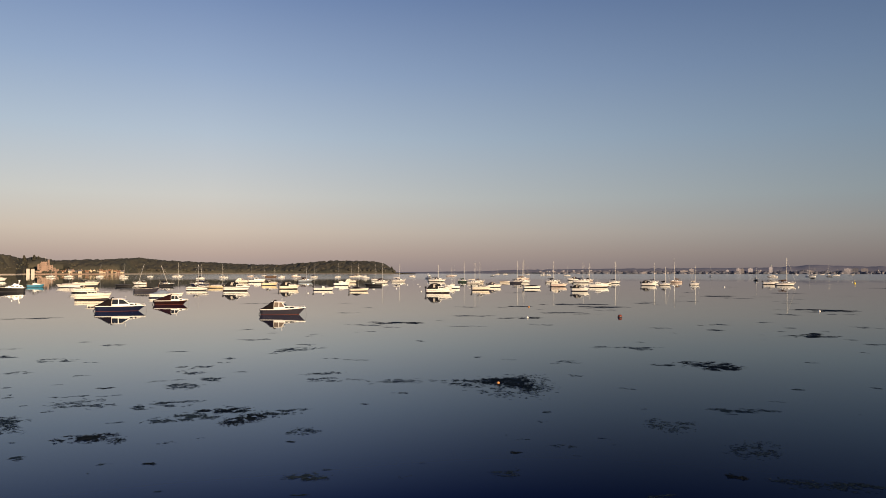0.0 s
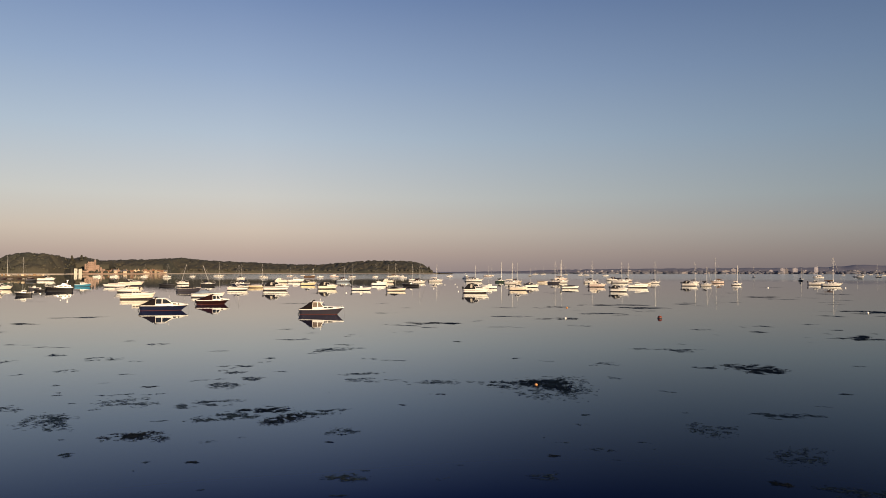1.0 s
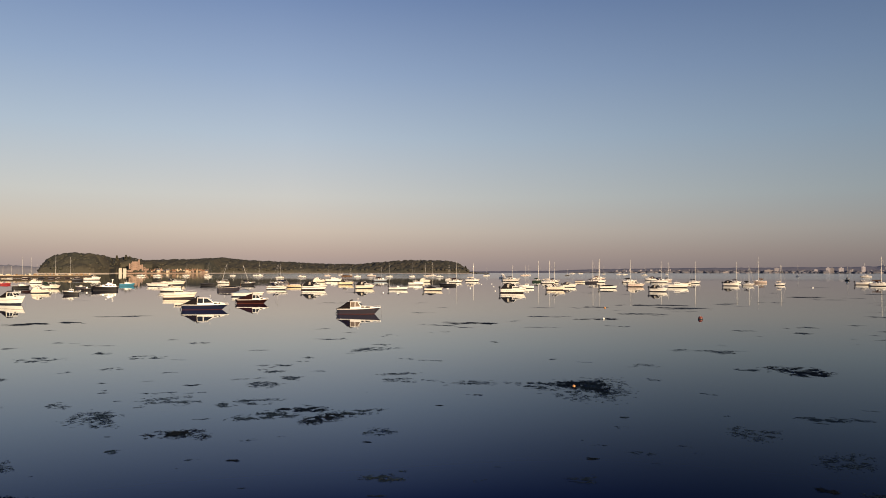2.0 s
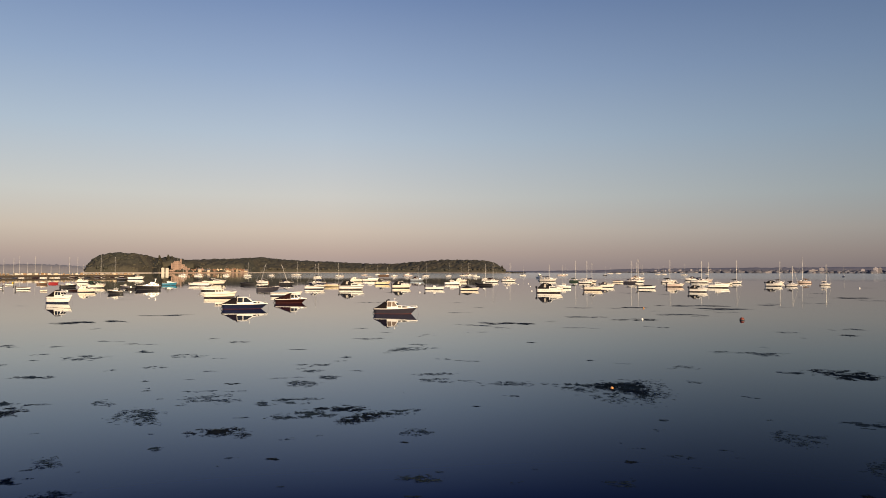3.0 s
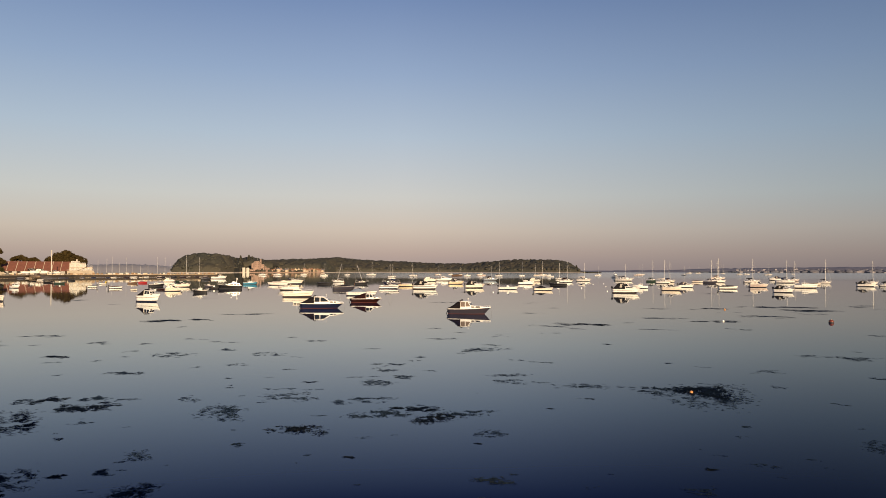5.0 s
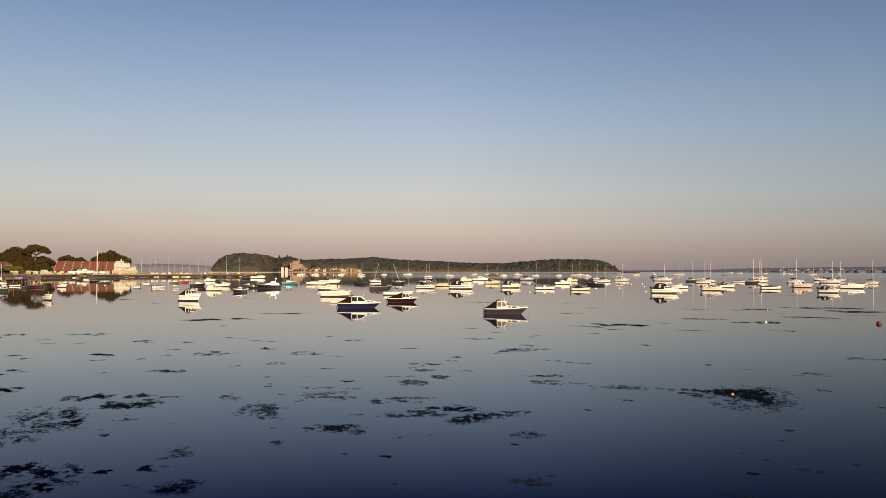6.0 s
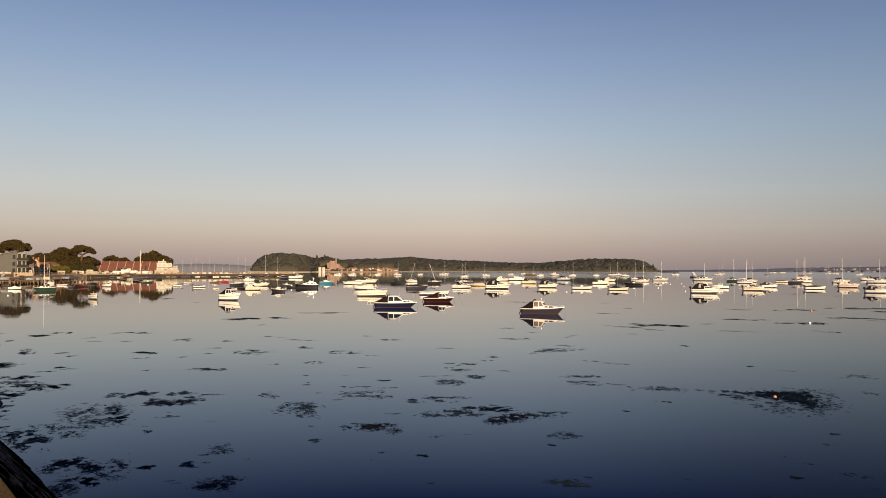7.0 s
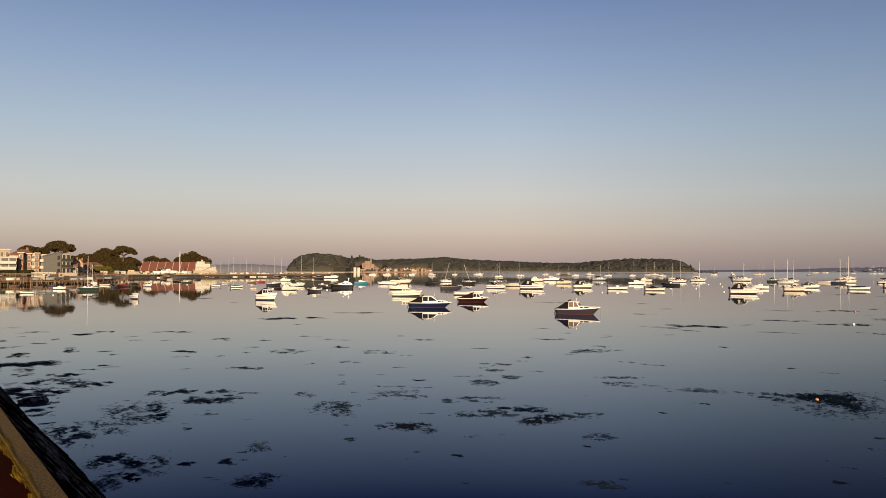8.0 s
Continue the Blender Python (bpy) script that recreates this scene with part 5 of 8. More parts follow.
def cuddy(label, x, y, rz, L, hull="navy", cover="black", bottom=ANTIFOUL, tall=1.0, trim=None, meet=0.33, nose=0.52, free=1.0, long=0.84, sheer=0.62, rake=0.085):
    """Small cabin boat: a glazed wheelhouse, a low cuddy before it, a canvas cover drawn from the roof down to the stern.

    meet and nose are where the canvas meets the wheelhouse and where its windscreen stands, as shares of the length."""
    h = Hull(L, L * 0.38, (0.098 * L + 0.06) * free, sheer=sheer, rake=0.15, transom=0.80, full=2.3)
    ob = boat("cabin_boat", label, x, y, rz, h, hull, bottom, "white", (0.02, 0.45), trim or paint("white"), "cabin boat", line=0.055)
    s = L / 5.0
    X = lambda u: -L / 2 + L * u
    z0, zc, zr = h.top(0.5) - 0.06, h.top(0.5) + 0.36 * s * tall, h.top(0.5) + 0.92 * s * tall
    wb = h.half(0.45) * 0.88
    # low cuddy with two oblong ports a side
    low = [(X(nose - 0.06), z0), (X(long + 0.02), z0 + 0.14), (X(long - 0.01), zc - 0.10), (X(long - 0.09), zc - 0.01), (X(nose + 0.05), zc + 0.03), (X(nose - 0.06), zc + 0.03)]
    part("cuddy", prism(bmesh.new(), low, wb * 0.84, wb * 0.60, 0.04, 0.0, h, 2), paint("white"), ob)
    hc = lambda z: wb * (0.84 + (0.60 - 0.84) * (z - z0) / (zc + 0.03 - z0))
    for side in (1, -1):
        for a, b in ((nose + 0.03, nose + 0.13), (nose + 0.15, long - 0.07)):
            if b - a > 0.03:
                w3 = [(X(a), zc - 0.20 * s), (X(b), zc - 0.19 * s), (X(b - 0.012), zc - 0.06 * s), (X(a + 0.006), zc - 0.05 * s)]
                part("port_light", side_pane(bmesh.new(), w3, hc, side), GLASS, ob)
    # wheelhouse: sides and raked screen leave wide windows
    m0 = meet - 0.04
    house = [(X(m0), z0), (X(nose + 0.05), z0), (X(nose + 0.05), zc), (X(nose + 0.05 - rake), zr - 0.03), (X(nose + 0.025 - rake), zr), (X(m0), zr + 0.01)]
    part("wheelhouse", prism(bmesh.new(), house, wb * 0.95, wb * 0.76, 0.03, seg=2), paint("white"), ob)
    half = lambda z: wb * (0.95 + (0.76 - 0.95) * (z - z0) / (zr + 0.01 - z0))
    mid = (meet + nose) / 2 + 0.052 - rake / 2
    for side in (1, -1):
        w1 = [(X(meet + 0.002), zc - 0.10 * s), (X(mid - 0.009), zc - 0.10 * s), (X(mid - 0.009), zr - 0.06 * s), (X(meet + 0.006), zr - 0.05 * s)]
        w2 = [(X(mid + 0.009), zc - 0.08 * s), (X(nose + 0.036), zc - 0.06 * s), (X(nose + 0.051 - rake), zr - 0.08 * s), (X(mid + 0.009), zr - 0.06 * s)]
        for w in (w1, w2):
            part("window", side_pane(bmesh.new(), w, half, side), PERSPEX if free > 0.9 and hull == "slate" else GLASS, ob)
    roof = [(X(meet - 0.06), zr - 0.005), (X(nose + 0.09 - rake), zr - 0.03), (X(nose + 0.093 - rake), zr + 0.005), (X((meet + nose) / 2), zr + 0.06 * s), (X(meet - 0.055), zr + 0.04 * s)]
    part("roof", prism(bmesh.new(), roof, wb * 0.86, wb * 0.70, 0.015), paint("white"), ob)
    bm = bmesh.new()
    for y0, y1 in ((-0.72, -0.05), (0.05, 0.72)):
        vs = [bm.verts.new(p) for p in ((X(nose + 0.042) + 0.02, y0 * wb, zc + 0.04), (X(nose + 0.042) + 0.02, y1 * wb, zc + 0.04),
                                        (X(nose + 0.057 - rake) + 0.02, y1 * wb * 0.93, zr - 0.10), (X(nose + 0.057 - rake) + 0.02, y0 * wb * 0.93, zr - 0.10))]
        bm.faces.new(vs)
    bmesh.ops.solidify(bm, geom=bm.faces[:], thickness=0.02)
    part("windscreen", bm, GLASS, ob)
    # canvas from the roof's edge down to the transom, with a seam fold or two
    bm = bmesh.new()
    n = 10
    rows = []
    for i in range(n):
        k = i / (n - 1)
        u = 0.0 + meet * k
        xx = X(u) - (0.06 if i == 0 else 0.0)
        ridge = h.top(0) + 0.10 + (zr + 0.20 - h.top(0) - 0.10) * k - 0.02 * math.sin(k * math.pi * 2.0) * s
        hw = h.half(u) * 1.01 + 0.012
        edge = h.top(u) + 0.03
        top_w = 0.50 + 0.12 * k
        sag = 0.02 * math.sin(k * 17)
        rows.append([bm.verts.new((xx, yy, zz)) for yy, zz in
                     ((-hw, edge), (-hw * 0.97, edge + (ridge - edge) * 0.35 + sag), (-hw * 0.84, edge + (ridge - edge) * 0.75), (-hw * top_w, ridge - 0.03 - sag), (0, ridge + 0.02),
                      (hw * top_w, ridge - 0.03 - sag), (hw * 0.84, edge + (ridge - edge) * 0.75), (hw * 0.97, edge + (ridge - edge) * 0.35 + sag), (hw, edge))])
    for a, b in zip(rows, rows[1:]):
        for j in range(8):
            bm.faces.new((a[j], a[j + 1], b[j + 1], b[j]))
    bm.faces.new(rows[0])
    part("canvas_cover", bm, cloth(cover), ob, cover + " canvas cover over the cockpit")
    bm = bmesh.new()
    tube(bm, (X(nose - 0.05), 0, zr + 0.03), (X(nose - 0.05), 0, zr + 0.26), 0.02)
    tube(bm, (X(nose - 0.05), 0, zr + 0.26), (X(nose - 0.05), 0, zr + 0.34), 0.05)
    part("mast_light", bm, ALLOY, ob)
    bow_rail(ob, h, 0.74, 0.98, 0.20, 3)
    bm = bmesh.new()
    tube(bm, (h.x(1.0) - 0.02, 0, h.top(1.0)), (h.x(1.0) + 0.12, 0, 0.0), 0.015, n=5)
    part("mooring_rope", bm, cloth("grey"), ob)
    outboard(ob, h, 0.0, 0.62, paint("grey") if hull == "slate" else None, lift=0.25, low=0.34)
    return ob


def cruiser(label, x, y, rz, L, hull="white", canopy="black", bottom=None, tall=1.0, motor=True, stripe=None):
    """Sports cruiser: raised foredeck, raked windscreen and a folding canopy over the cockpit."""
    h = Hull(L, L * 0.36, 0.115 * L + 0.20, sheer=0.30, rake=0.13, transom=0.88, full=2.6)
    ob = boat("motor_cruiser", label, x, y, rz, h, hull, bottom, "white", (0.02, 0.48), mat("grey_fender", (0.3, 0.3, 0.31)), "motor boat")
    X = lambda u: -L / 2 + L * u
    s = L / 6.0
    tall *= 1.15
    z0 = h.top(0.5) - 0.05
    wb = h.half(0.55) * 0.80
    low = [(X(0.47), z0), (X(0.90), z0 + 0.16 * s), (X(0.80), z0 + 0.32 * s * tall), (X(0.62), z0 + 0.48 * s * tall), (X(0.47), z0 + 0.50 * s * tall)]
    part("cabin", prism(bmesh.new(), low, wb, wb * 0.72, 0.04, 0.0, h), paint("white"), ob)
    zc = z0 + 0.50 * s * tall
    hc = lambda z: wb + (wb * 0.72 - wb) * (z - z0) / (zc - z0)
    for side in (1, -1):
        w = [(X(0.50), z0 + 0.20 * s * tall), (X(0.78), z0 + 0.22 * s * tall), (X(0.68), z0 + 0.38 * s * tall), (X(0.50), z0 + 0.41 * s * tall)]
        part("port_light", side_pane(bmesh.new(), w, hc, side), GLASS, ob)
    zt = zc + 0.42 * s * tall
    bm = bmesh.new()
    for a, b in (((X(0.60), -wb * 0.5, zc - 0.03), (X(0.60), wb * 0.5, zc - 0.03)), ((X(0.60), wb * 0.5, zc - 0.03), (X(0.44), wb * 0.92, zc - 0.03)),
                 ((X(0.44), -wb * 0.92, zc - 0.03), (X(0.60), -wb * 0.5, zc - 0.03))):
        top = [(p[0] - 0.07 * L, p[1] * 0.94, zt) for p in (a, b)]
        bm.faces.new([bm.verts.new(p) for p in (a, b, top[1], top[0])])
    bmesh.ops.solidify(bm, geom=bm.faces[:], thickness=0.02)
    part("windscreen", bm, GLASS, ob)
    bm = bmesh.new()
    for p in ((X(0.60), -wb * 0.5), (X(0.60), wb * 0.5), (X(0.44), wb * 0.92), (X(0.44), -wb * 0.92)):
        tube(bm, (p[0], p[1], zc - 0.03), (p[0] - 0.07 * L, p[1] * 0.94, zt + 0.02), 0.03, n=5)
    q = [(X(0.53), -wb * 0.47, zt), (X(0.53), wb * 0.47, zt), (X(0.37), wb * 0.87, zt), (X(0.37), -wb * 0.87, zt)]
    for a, b in ((q[0], q[1]), (q[1], q[2]), (q[3], q[0])):
        tube(bm, a, b, 0.03, n=5)
    part("windscreen_frame", bm, paint("white"), ob)
    if canopy:
        zz = h.top(0.1)
        prof = [(X(0.03), zz - 0.02), (X(0.44), zz), (X(0.46), zt - 0.02), (X(0.41), zt + 0.13 * s), (X(0.34), zt + 0.19 * s), (X(0.26), zt + 0.16 * s), (X(0.17), zt - 0.06 * s), (X(0.09), zz + 0.42 * s), (X(0.03), zz + 0.16 * s)]
        part("folding_canopy", prism(bmesh.new(), prof, h.half(0.2) * 0.95, wb * 0.8, 0.10, seg=3), cloth(canopy), ob, canopy + " canvas canopy")
        hw = lambda z: h.half(0.2) * 0.95 + (wb * 0.8 - h.half(0.2) * 0.95) * (z - zz + 0.02) / (zt + 0.20 * s - zz + 0.02)
        for side in (1, -1):
            w = [(X(0.27), zz + 0.36 * s), (X(0.36), zz + 0.34 * s), (X(0.355), zt - 0.02), (X(0.29), zt - 0.05)]
            # pale even tone stands in for the bright reflection in the vinyl
            part("canopy_window", side_pane(bmesh.new(), w, hw, side), mat("clear_vinyl", (0.42, 0.38, 0.32), rough=0.15), ob)
    else:
        bm = bmesh.new()
        box(bm, X(0.08), X(0.20), -wb * 0.8, wb * 0.8, 0.15, h.top(0.1) + 0.12, 0.05)
        part("stern_seat", bm, paint("cream"), ob)
        bm = bmesh.new()
        sweep(bm, [(X(0.40), -wb * 0.95, zc - 0.05), (X(0.33), -wb * 0.9, zc + 0.22 * s), (X(0.31), 0, zc + 0.30 * s), (X(0.33), wb * 0.9, zc + 0.22 * s), (X(0.40), wb * 0.95, zc - 0.05)], 0.11 * s, 8)
        part("folded_canopy", bm, cloth(("charcoal", "navy", "maroon", "brown")[len(scene.collection.objects) % 4]), ob, "dark canvas canopy folded behind the windscreen")
    if stripe:
        bm = bmesh.new()
        h.stripe(bm, 0.62, 0.80)
        part("hull_stripe", bm, paint(stripe), ob)
    bow_rail(ob, h, 0.55, 0.98, 0.38 * s, 3)
    if motor:
        outboard(ob, h, 0.0, 1.0)
    return ob


def open_boat(label, x, y, rz, L, hull="white", cover=None, motor=True, console=False, tent=False, bottom=None, trim=None):
    """Low open boat, with a flat or peaked cover, a steering console or bare thwarts."""
    h = Hull(L, L * 0.37, 0.095 * L + 0.14, sheer=0.34, rake=0.10, transom=0.86, full=2.3)
    ob = boat("open_boat", label, x, y, rz, h, hull, bottom, "white" if hull != "cream" else "cream", (0.02, 0.66), trim or paint("grey"), "open boat")
    X = lambda u: -L / 2 + L * u
    if cover:
        bm = bmesh.new()
        n = 9
        rows = []
        for i in range(n):
            k = i / (n - 1)
            u = 0.02 + 0.74 * k
            hw, e = h.half(u) + 0.03, h.top(u) - 0.03
            peak = (0.62 * max(0.0, 1 - abs(k - 0.45) / 0.45) if tent else 0.20 + 0.14 * math.sin(k * 3.0)) * L / 5
            rows.append([bm.verts.new((X(u), f * hw, e + peak * g)) for f, g in ((-1, -0.1), (-0.8, 0.35), (-0.35, 0.85), (0, 1), (0.35, 0.85), (0.8, 0.35), (1, -0.1))])
        for a, b in zip(rows, rows[1:]):
            for j in range(6):
                bm.faces.new((a[j], a[j + 1], b[j + 1], b[j]))
        bm.faces.new(rows[0])
        bm.faces.new(rows[-1])
        part("canvas_cover", bm, cloth(cover), ob, cover + " canvas cover")
    else:
        for u in (0.2, 0.42, 0.6):
            bm = bmesh.new()
            box(bm, X(u), X(u) + 0.25, -h.half(u) * 0.92, h.half(u) * 0.92, h.top(u) - 0.2, h.top(u) - 0.15, 0.01)
            part("thwart", bm, VARNISH, ob)
    if console:
        bm = bmesh.new()
        prism(bm, [(X(0.40), 0.12), (X(0.55), 0.12), (X(0.53), h.top(0.5) + 0.35), (X(0.42), h.top(0.5) + 0.45)], 0.4, 0.33, 0.03)
        con = part("steering_console", bm, paint("white"), ob)
        bm = bmesh.new()
        prism(bm, [(X(0.50), h.top(0.5) + 0.40), (X(0.515), h.top(0.5) + 0.40), (X(0.49), h.top(0.5) + 0.75), (X(0.475), h.top(0.5) + 0.75)], 0.33, 0.28)
        part("windscreen", bm, GLASS, con)
    if motor:
        outboard(ob, h, 0.0, 0.9)
    return ob


def workboat(label, x, y, rz, L, hull="black", house="white", top=1.0, fly=False, bottom=None, aft=False, saloon=False):
    """Displacement launch with an upright wheelhouse; fly adds an upper steering position and a radar arch."""
    h = Hull(L, L * 0.34, 0.10 * L + 0.22, sheer=0.45, rake=0.09, transom=0.84, full=2.4)
    ob = boat("motor_launch", label, x, y, rz, h, hull, bottom, "white", (0.02, 0.36), paint("white"), "motor boat")
    X = (lambda u: -L / 2 + L * (u - 0.14)) if aft else (lambda u: -L / 2 + L * u)
    s = L / 7.0
    z0 = h.top(0.5) - 0.08
    zr = z0 + 1.15 * s * top
    wb = h.half(0.5) * 0.80
    low = [(X(0.58), z0), (X(0.84), z0 + 0.15), (X(0.80), z0 + 0.40 * s), (X(0.58), z0 + 0.52 * s)]
    part("forward_cabin", prism(bmesh.new(), low, wb * 0.85, wb * 0.66, 0.03, 0.0, h), paint(house), ob)
    cab = [(X(0.34), z0), (X(0.62), z0), (X(0.63), z0 + 0.5 * s * top), (X(0.585), zr), (X(0.34), zr)]
    if saloon:
        hall = [(X(0.20), z0), (X(0.78), z0 + 0.05), (X(0.70), z0 + 0.60 * s), (X(0.24), z0 + 0.68 * s)]
        part("saloon", prism(bmesh.new(), hall, wb * 0.99, wb * 0.90, 0.04, 0.0, h, 2), paint(house), ob)
        for side in (1, -1):
            for a, b in ((0.26, 0.36), (0.375, 0.50), (0.515, 0.68)):
                w = [(X(a), z0 + 0.25 * s), (X(b), z0 + 0.25 * s), (X(b - 0.03), z0 + 0.52 * s), (X(a), z0 + 0.55 * s)]
                part("saloon_window", side_pane(bmesh.new(), w, lambda z: wb * (0.99 - 0.09 * (z - z0) / (0.68 * s)), side, 0.03), GLASS, ob)
    part("wheelhouse", prism(bmesh.new(), cab, wb * 0.95, wb * 0.82, 0.03), paint(house), ob)
    part("roof", prism(bmesh.new(), [(X(0.30), zr), (X(0.61), zr), (X(0.60), zr + 0.06), (X(0.31), zr + 0.07)], wb * 0.92, wb * 0.88, 0.02), paint(house), ob)
    half = lambda z: wb * (0.95 - 0.13 * (z - z0) / (zr - z0))
    for side in (1, -1):
        for a, b in ((0.36, 0.44), (0.455, 0.53), (0.545, 0.60)):
            w = [(X(a), z0 + 0.55 * s * top), (X(b), z0 + 0.55 * s * top), (X(b if b < 0.58 else 0.585), zr - 0.13 * s), (X(a), zr - 0.13 * s)]
            part("window", side_pane(bmesh.new(), w, half, side), GLASS, ob)
    bm = bmesh.new()
    bm.faces.new([bm.verts.new(p) for p in ((X(0.628) + 0.03, -wb * 0.78, z0 + 0.55 * s * top), (X(0.628) + 0.03, wb * 0.78, z0 + 0.55 * s * top),
                                            (X(0.592) + 0.03, wb * 0.74, zr - 0.12 * s), (X(0.592) + 0.03, -wb * 0.74, zr - 0.12 * s))])
    bmesh.ops.solidify(bm, geom=bm.faces[:], thickness=0.02)
    part("windscreen", bm, GLASS, ob)
    if fly:
        for side in (1, -1):
            w = [(X(0.61), z0 + 0.22 * s), (X(0.78), z0 + 0.24 * s), (X(0.76), z0 + 0.36 * s), (X(0.61), z0 + 0.42 * s)]
            part("port_light", side_pane(bmesh.new(), w, lambda z: wb * (0.85 - 0.19 * (z - z0) / (0.52 * s)), side), GLASS, ob)
        part("upper_helm", prism(bmesh.new(), [(X(0.36), zr + 0.07), (X(0.56), zr + 0.07), (X(0.53), zr + 0.45 * s), (X(0.50), zr + 0.5 * s), (X(0.38), zr + 0.3 * s)], wb * 0.75, wb * 0.7, 0.03), paint(house), ob)
        bm = bmesh.new()
        for side in (1, -1):
            tube(bm, (X(0.37), side * wb * 0.7, zr + 0.05), (X(0.34), side * wb * 0.6, zr + 1.2 * s), 0.05)
        box(bm, X(0.31), X(0.37), -wb * 0.65, wb * 0.65, zr + 1.15 * s, zr + 1.24 * s, 0.02)
        tube(bm, (X(0.34), 0, zr + 1.24 * s), (X(0.34), 0, zr + 1.4 * s), 0.25, 0.22, 12)
        part("radar_arch", bm, paint("white"), ob)
    else:
        bm = bmesh.new()
        tube(bm, (X(0.45), 0, zr), (X(0.45), 0, zr + 0.9 * s), 0.03, 0.02)
        part("aerial_mast", bm, ALLOY, ob)
    bow_rail(ob, h, 0.62, 0.98, 0.45 * s)
    return ob


def yacht(label, x, y, rz, L, mast, hull="white", cover="grey", canopy=None, lean=0.0, cabin=True, bottom=None, stays=True, at=0.56, thick=1.0):
    """Sailing boat at its mooring: bare mast with rigging, the mainsail stowed along the boom under its cover."""
    h = Hull(L, L * 0.31, 0.085 * L + 0.34, sheer=0.25, rake=0.16, transom=0.62, full=2.0)
    ob = boat("sailing_yacht", label, x, y, rz, h, hull, bottom, "white", (0.04, 0.32), paint("white"), "sailing boat")
    X = lambda u: -L / 2 + L * u
    z0 = h.top(0.5) - 0.06
    wb = h.half(0.5) * 0.66
    zc = z0 + 0.50 * (L / 8) + 0.16
    if cabin:
        roof = [(X(0.31), z0), (X(0.76), z0 + 0.05), (X(0.70), zc - 0.12), (X(0.52), zc - 0.02), (X(0.31), zc)]
        part("coachroof", prism(bmesh.new(), roof, wb, wb * 0.78, 0.04, 0.0, h), paint("white"), ob)
        hc = lambda z: wb * (1 - 0.22 * (z - z0) / (zc - z0))
        for side in (1, -1):
            for a, b in ((0.34, 0.46), (0.48, 0.60)):
                w = [(X(a), z0 + 0.15), (X(b), z0 + 0.15), (X(b) - 0.05, zc - 0.10), (X(a), zc - 0.09)]
                part("port_light", side_pane(bmesh.new(), w, hc, side), GLASS, ob)
    if hull in ("white", "cream", "pink"):
        bm = bmesh.new()
        h.stripe(bm, 0.80, 0.90, 0.006)
        part("cove_stripe", bm, paint(("navy", "maroon", "brown", "slate", "grey")[len(scene.collection.objects) % 5]), ob)
    bm = bmesh.new()
    prism(bm, [(h.x(0) - 0.32, -0.5), (h.x(0) + 0.02, -0.5), (h.x(0) + 0.02, h.top(0) * 0.9), (h.x(0) - 0.12, h.top(0) * 0.9)], 0.025, 0.025)
    part("rudder", bm, VARNISH, ob)
    for side in (1, -1):
        bm = bmesh.new()
        us = (0.02, 0.12, 0.24)
        pts = [(h.x(u), side * h.half(u) * 0.94, h.top(u)) for u in us]
        sweep(bm, [pts[0], (pts[0][0], pts[0][1], pts[0][2] + 0.55), (pts[1][0], pts[1][1], pts[1][2] + 0.55), (pts[2][0], pts[2][1], pts[2][2] + 0.5), pts[2]], 0.018)
        part("stern_rail", bm, ALLOY, ob)
    foot = Vector((X(at), 0, zc - 0.05 if cabin else z0))
    top = foot + Vector((-lean, 0, mast - foot.z))
    bm = bmesh.new()
    tube(bm, foot, top, 0.058 * thick, 0.036 * thick)
    spar = part("mast", bm, ALLOY, ob)
    if mast > 5:
        bm = bmesh.new()
        mid = foot.lerp(top, 0.55)
        tube(bm, mid + Vector((0, -0.09 * L, 0)), mid + Vector((0, 0.09 * L, 0)), 0.025, n=5)
        part("spreader", bm, ALLOY, spar)
    zb = zc + 0.35
    bm = bmesh.new()
    tube(bm, (X(at) - 0.05, 0, zb), (X(0.10), 0, zb + 0.05), 0.05)
    part("boom", bm, ALLOY, ob)
    if cover:
        bm = bmesh.new()
        a, b = Vector((X(at) - 0.10, 0, zb + 0.16)), Vector((X(0.13), 0, zb + 0.10))
        tube(bm, a, b, 0.25, 0.12, 10)
        for v in bm.verts:
            v.co.y *= 0.6
            v.co.z += 0.02 * math.sin(v.co.x * 4)
        part("sail_cover", bm, cloth(cover), ob, cover + " cover over the stowed mainsail")
    if canopy:
        part("spray_hood", prism(bmesh.new(), [(X(0.27), zc - 0.1), (X(0.42), zc - 0.05), (X(0.38), zc + 0.42), (X(0.28), zc + 0.48)], wb * 0.95, wb * 0.75, 0.09, seg=3), cloth(canopy), ob, canopy + " canvas spray hood")
    if stays:
        ends = [("forestay", (h.x(0.985), 0, h.top(1))), ("backstay", (h.x(0.01), 0, h.top(0))),
                ("shroud", (X(at - 0.02), h.half(0.5) * 0.97, h.top(0.5))), ("shroud", (X(at - 0.02), -h.half(0.5) * 0.97, h.top(0.5)))]
        for nm, p in ends:
            bm = bmesh.new()
            tube(bm, p, top + Vector((0, 0, -0.15)), 0.016 if nm != "forestay" else 0.03, n=4)
            part(nm, bm, WIRE, ob)
    bow_rail(ob, h, 0.80, 0.985, 0.5)
    return ob


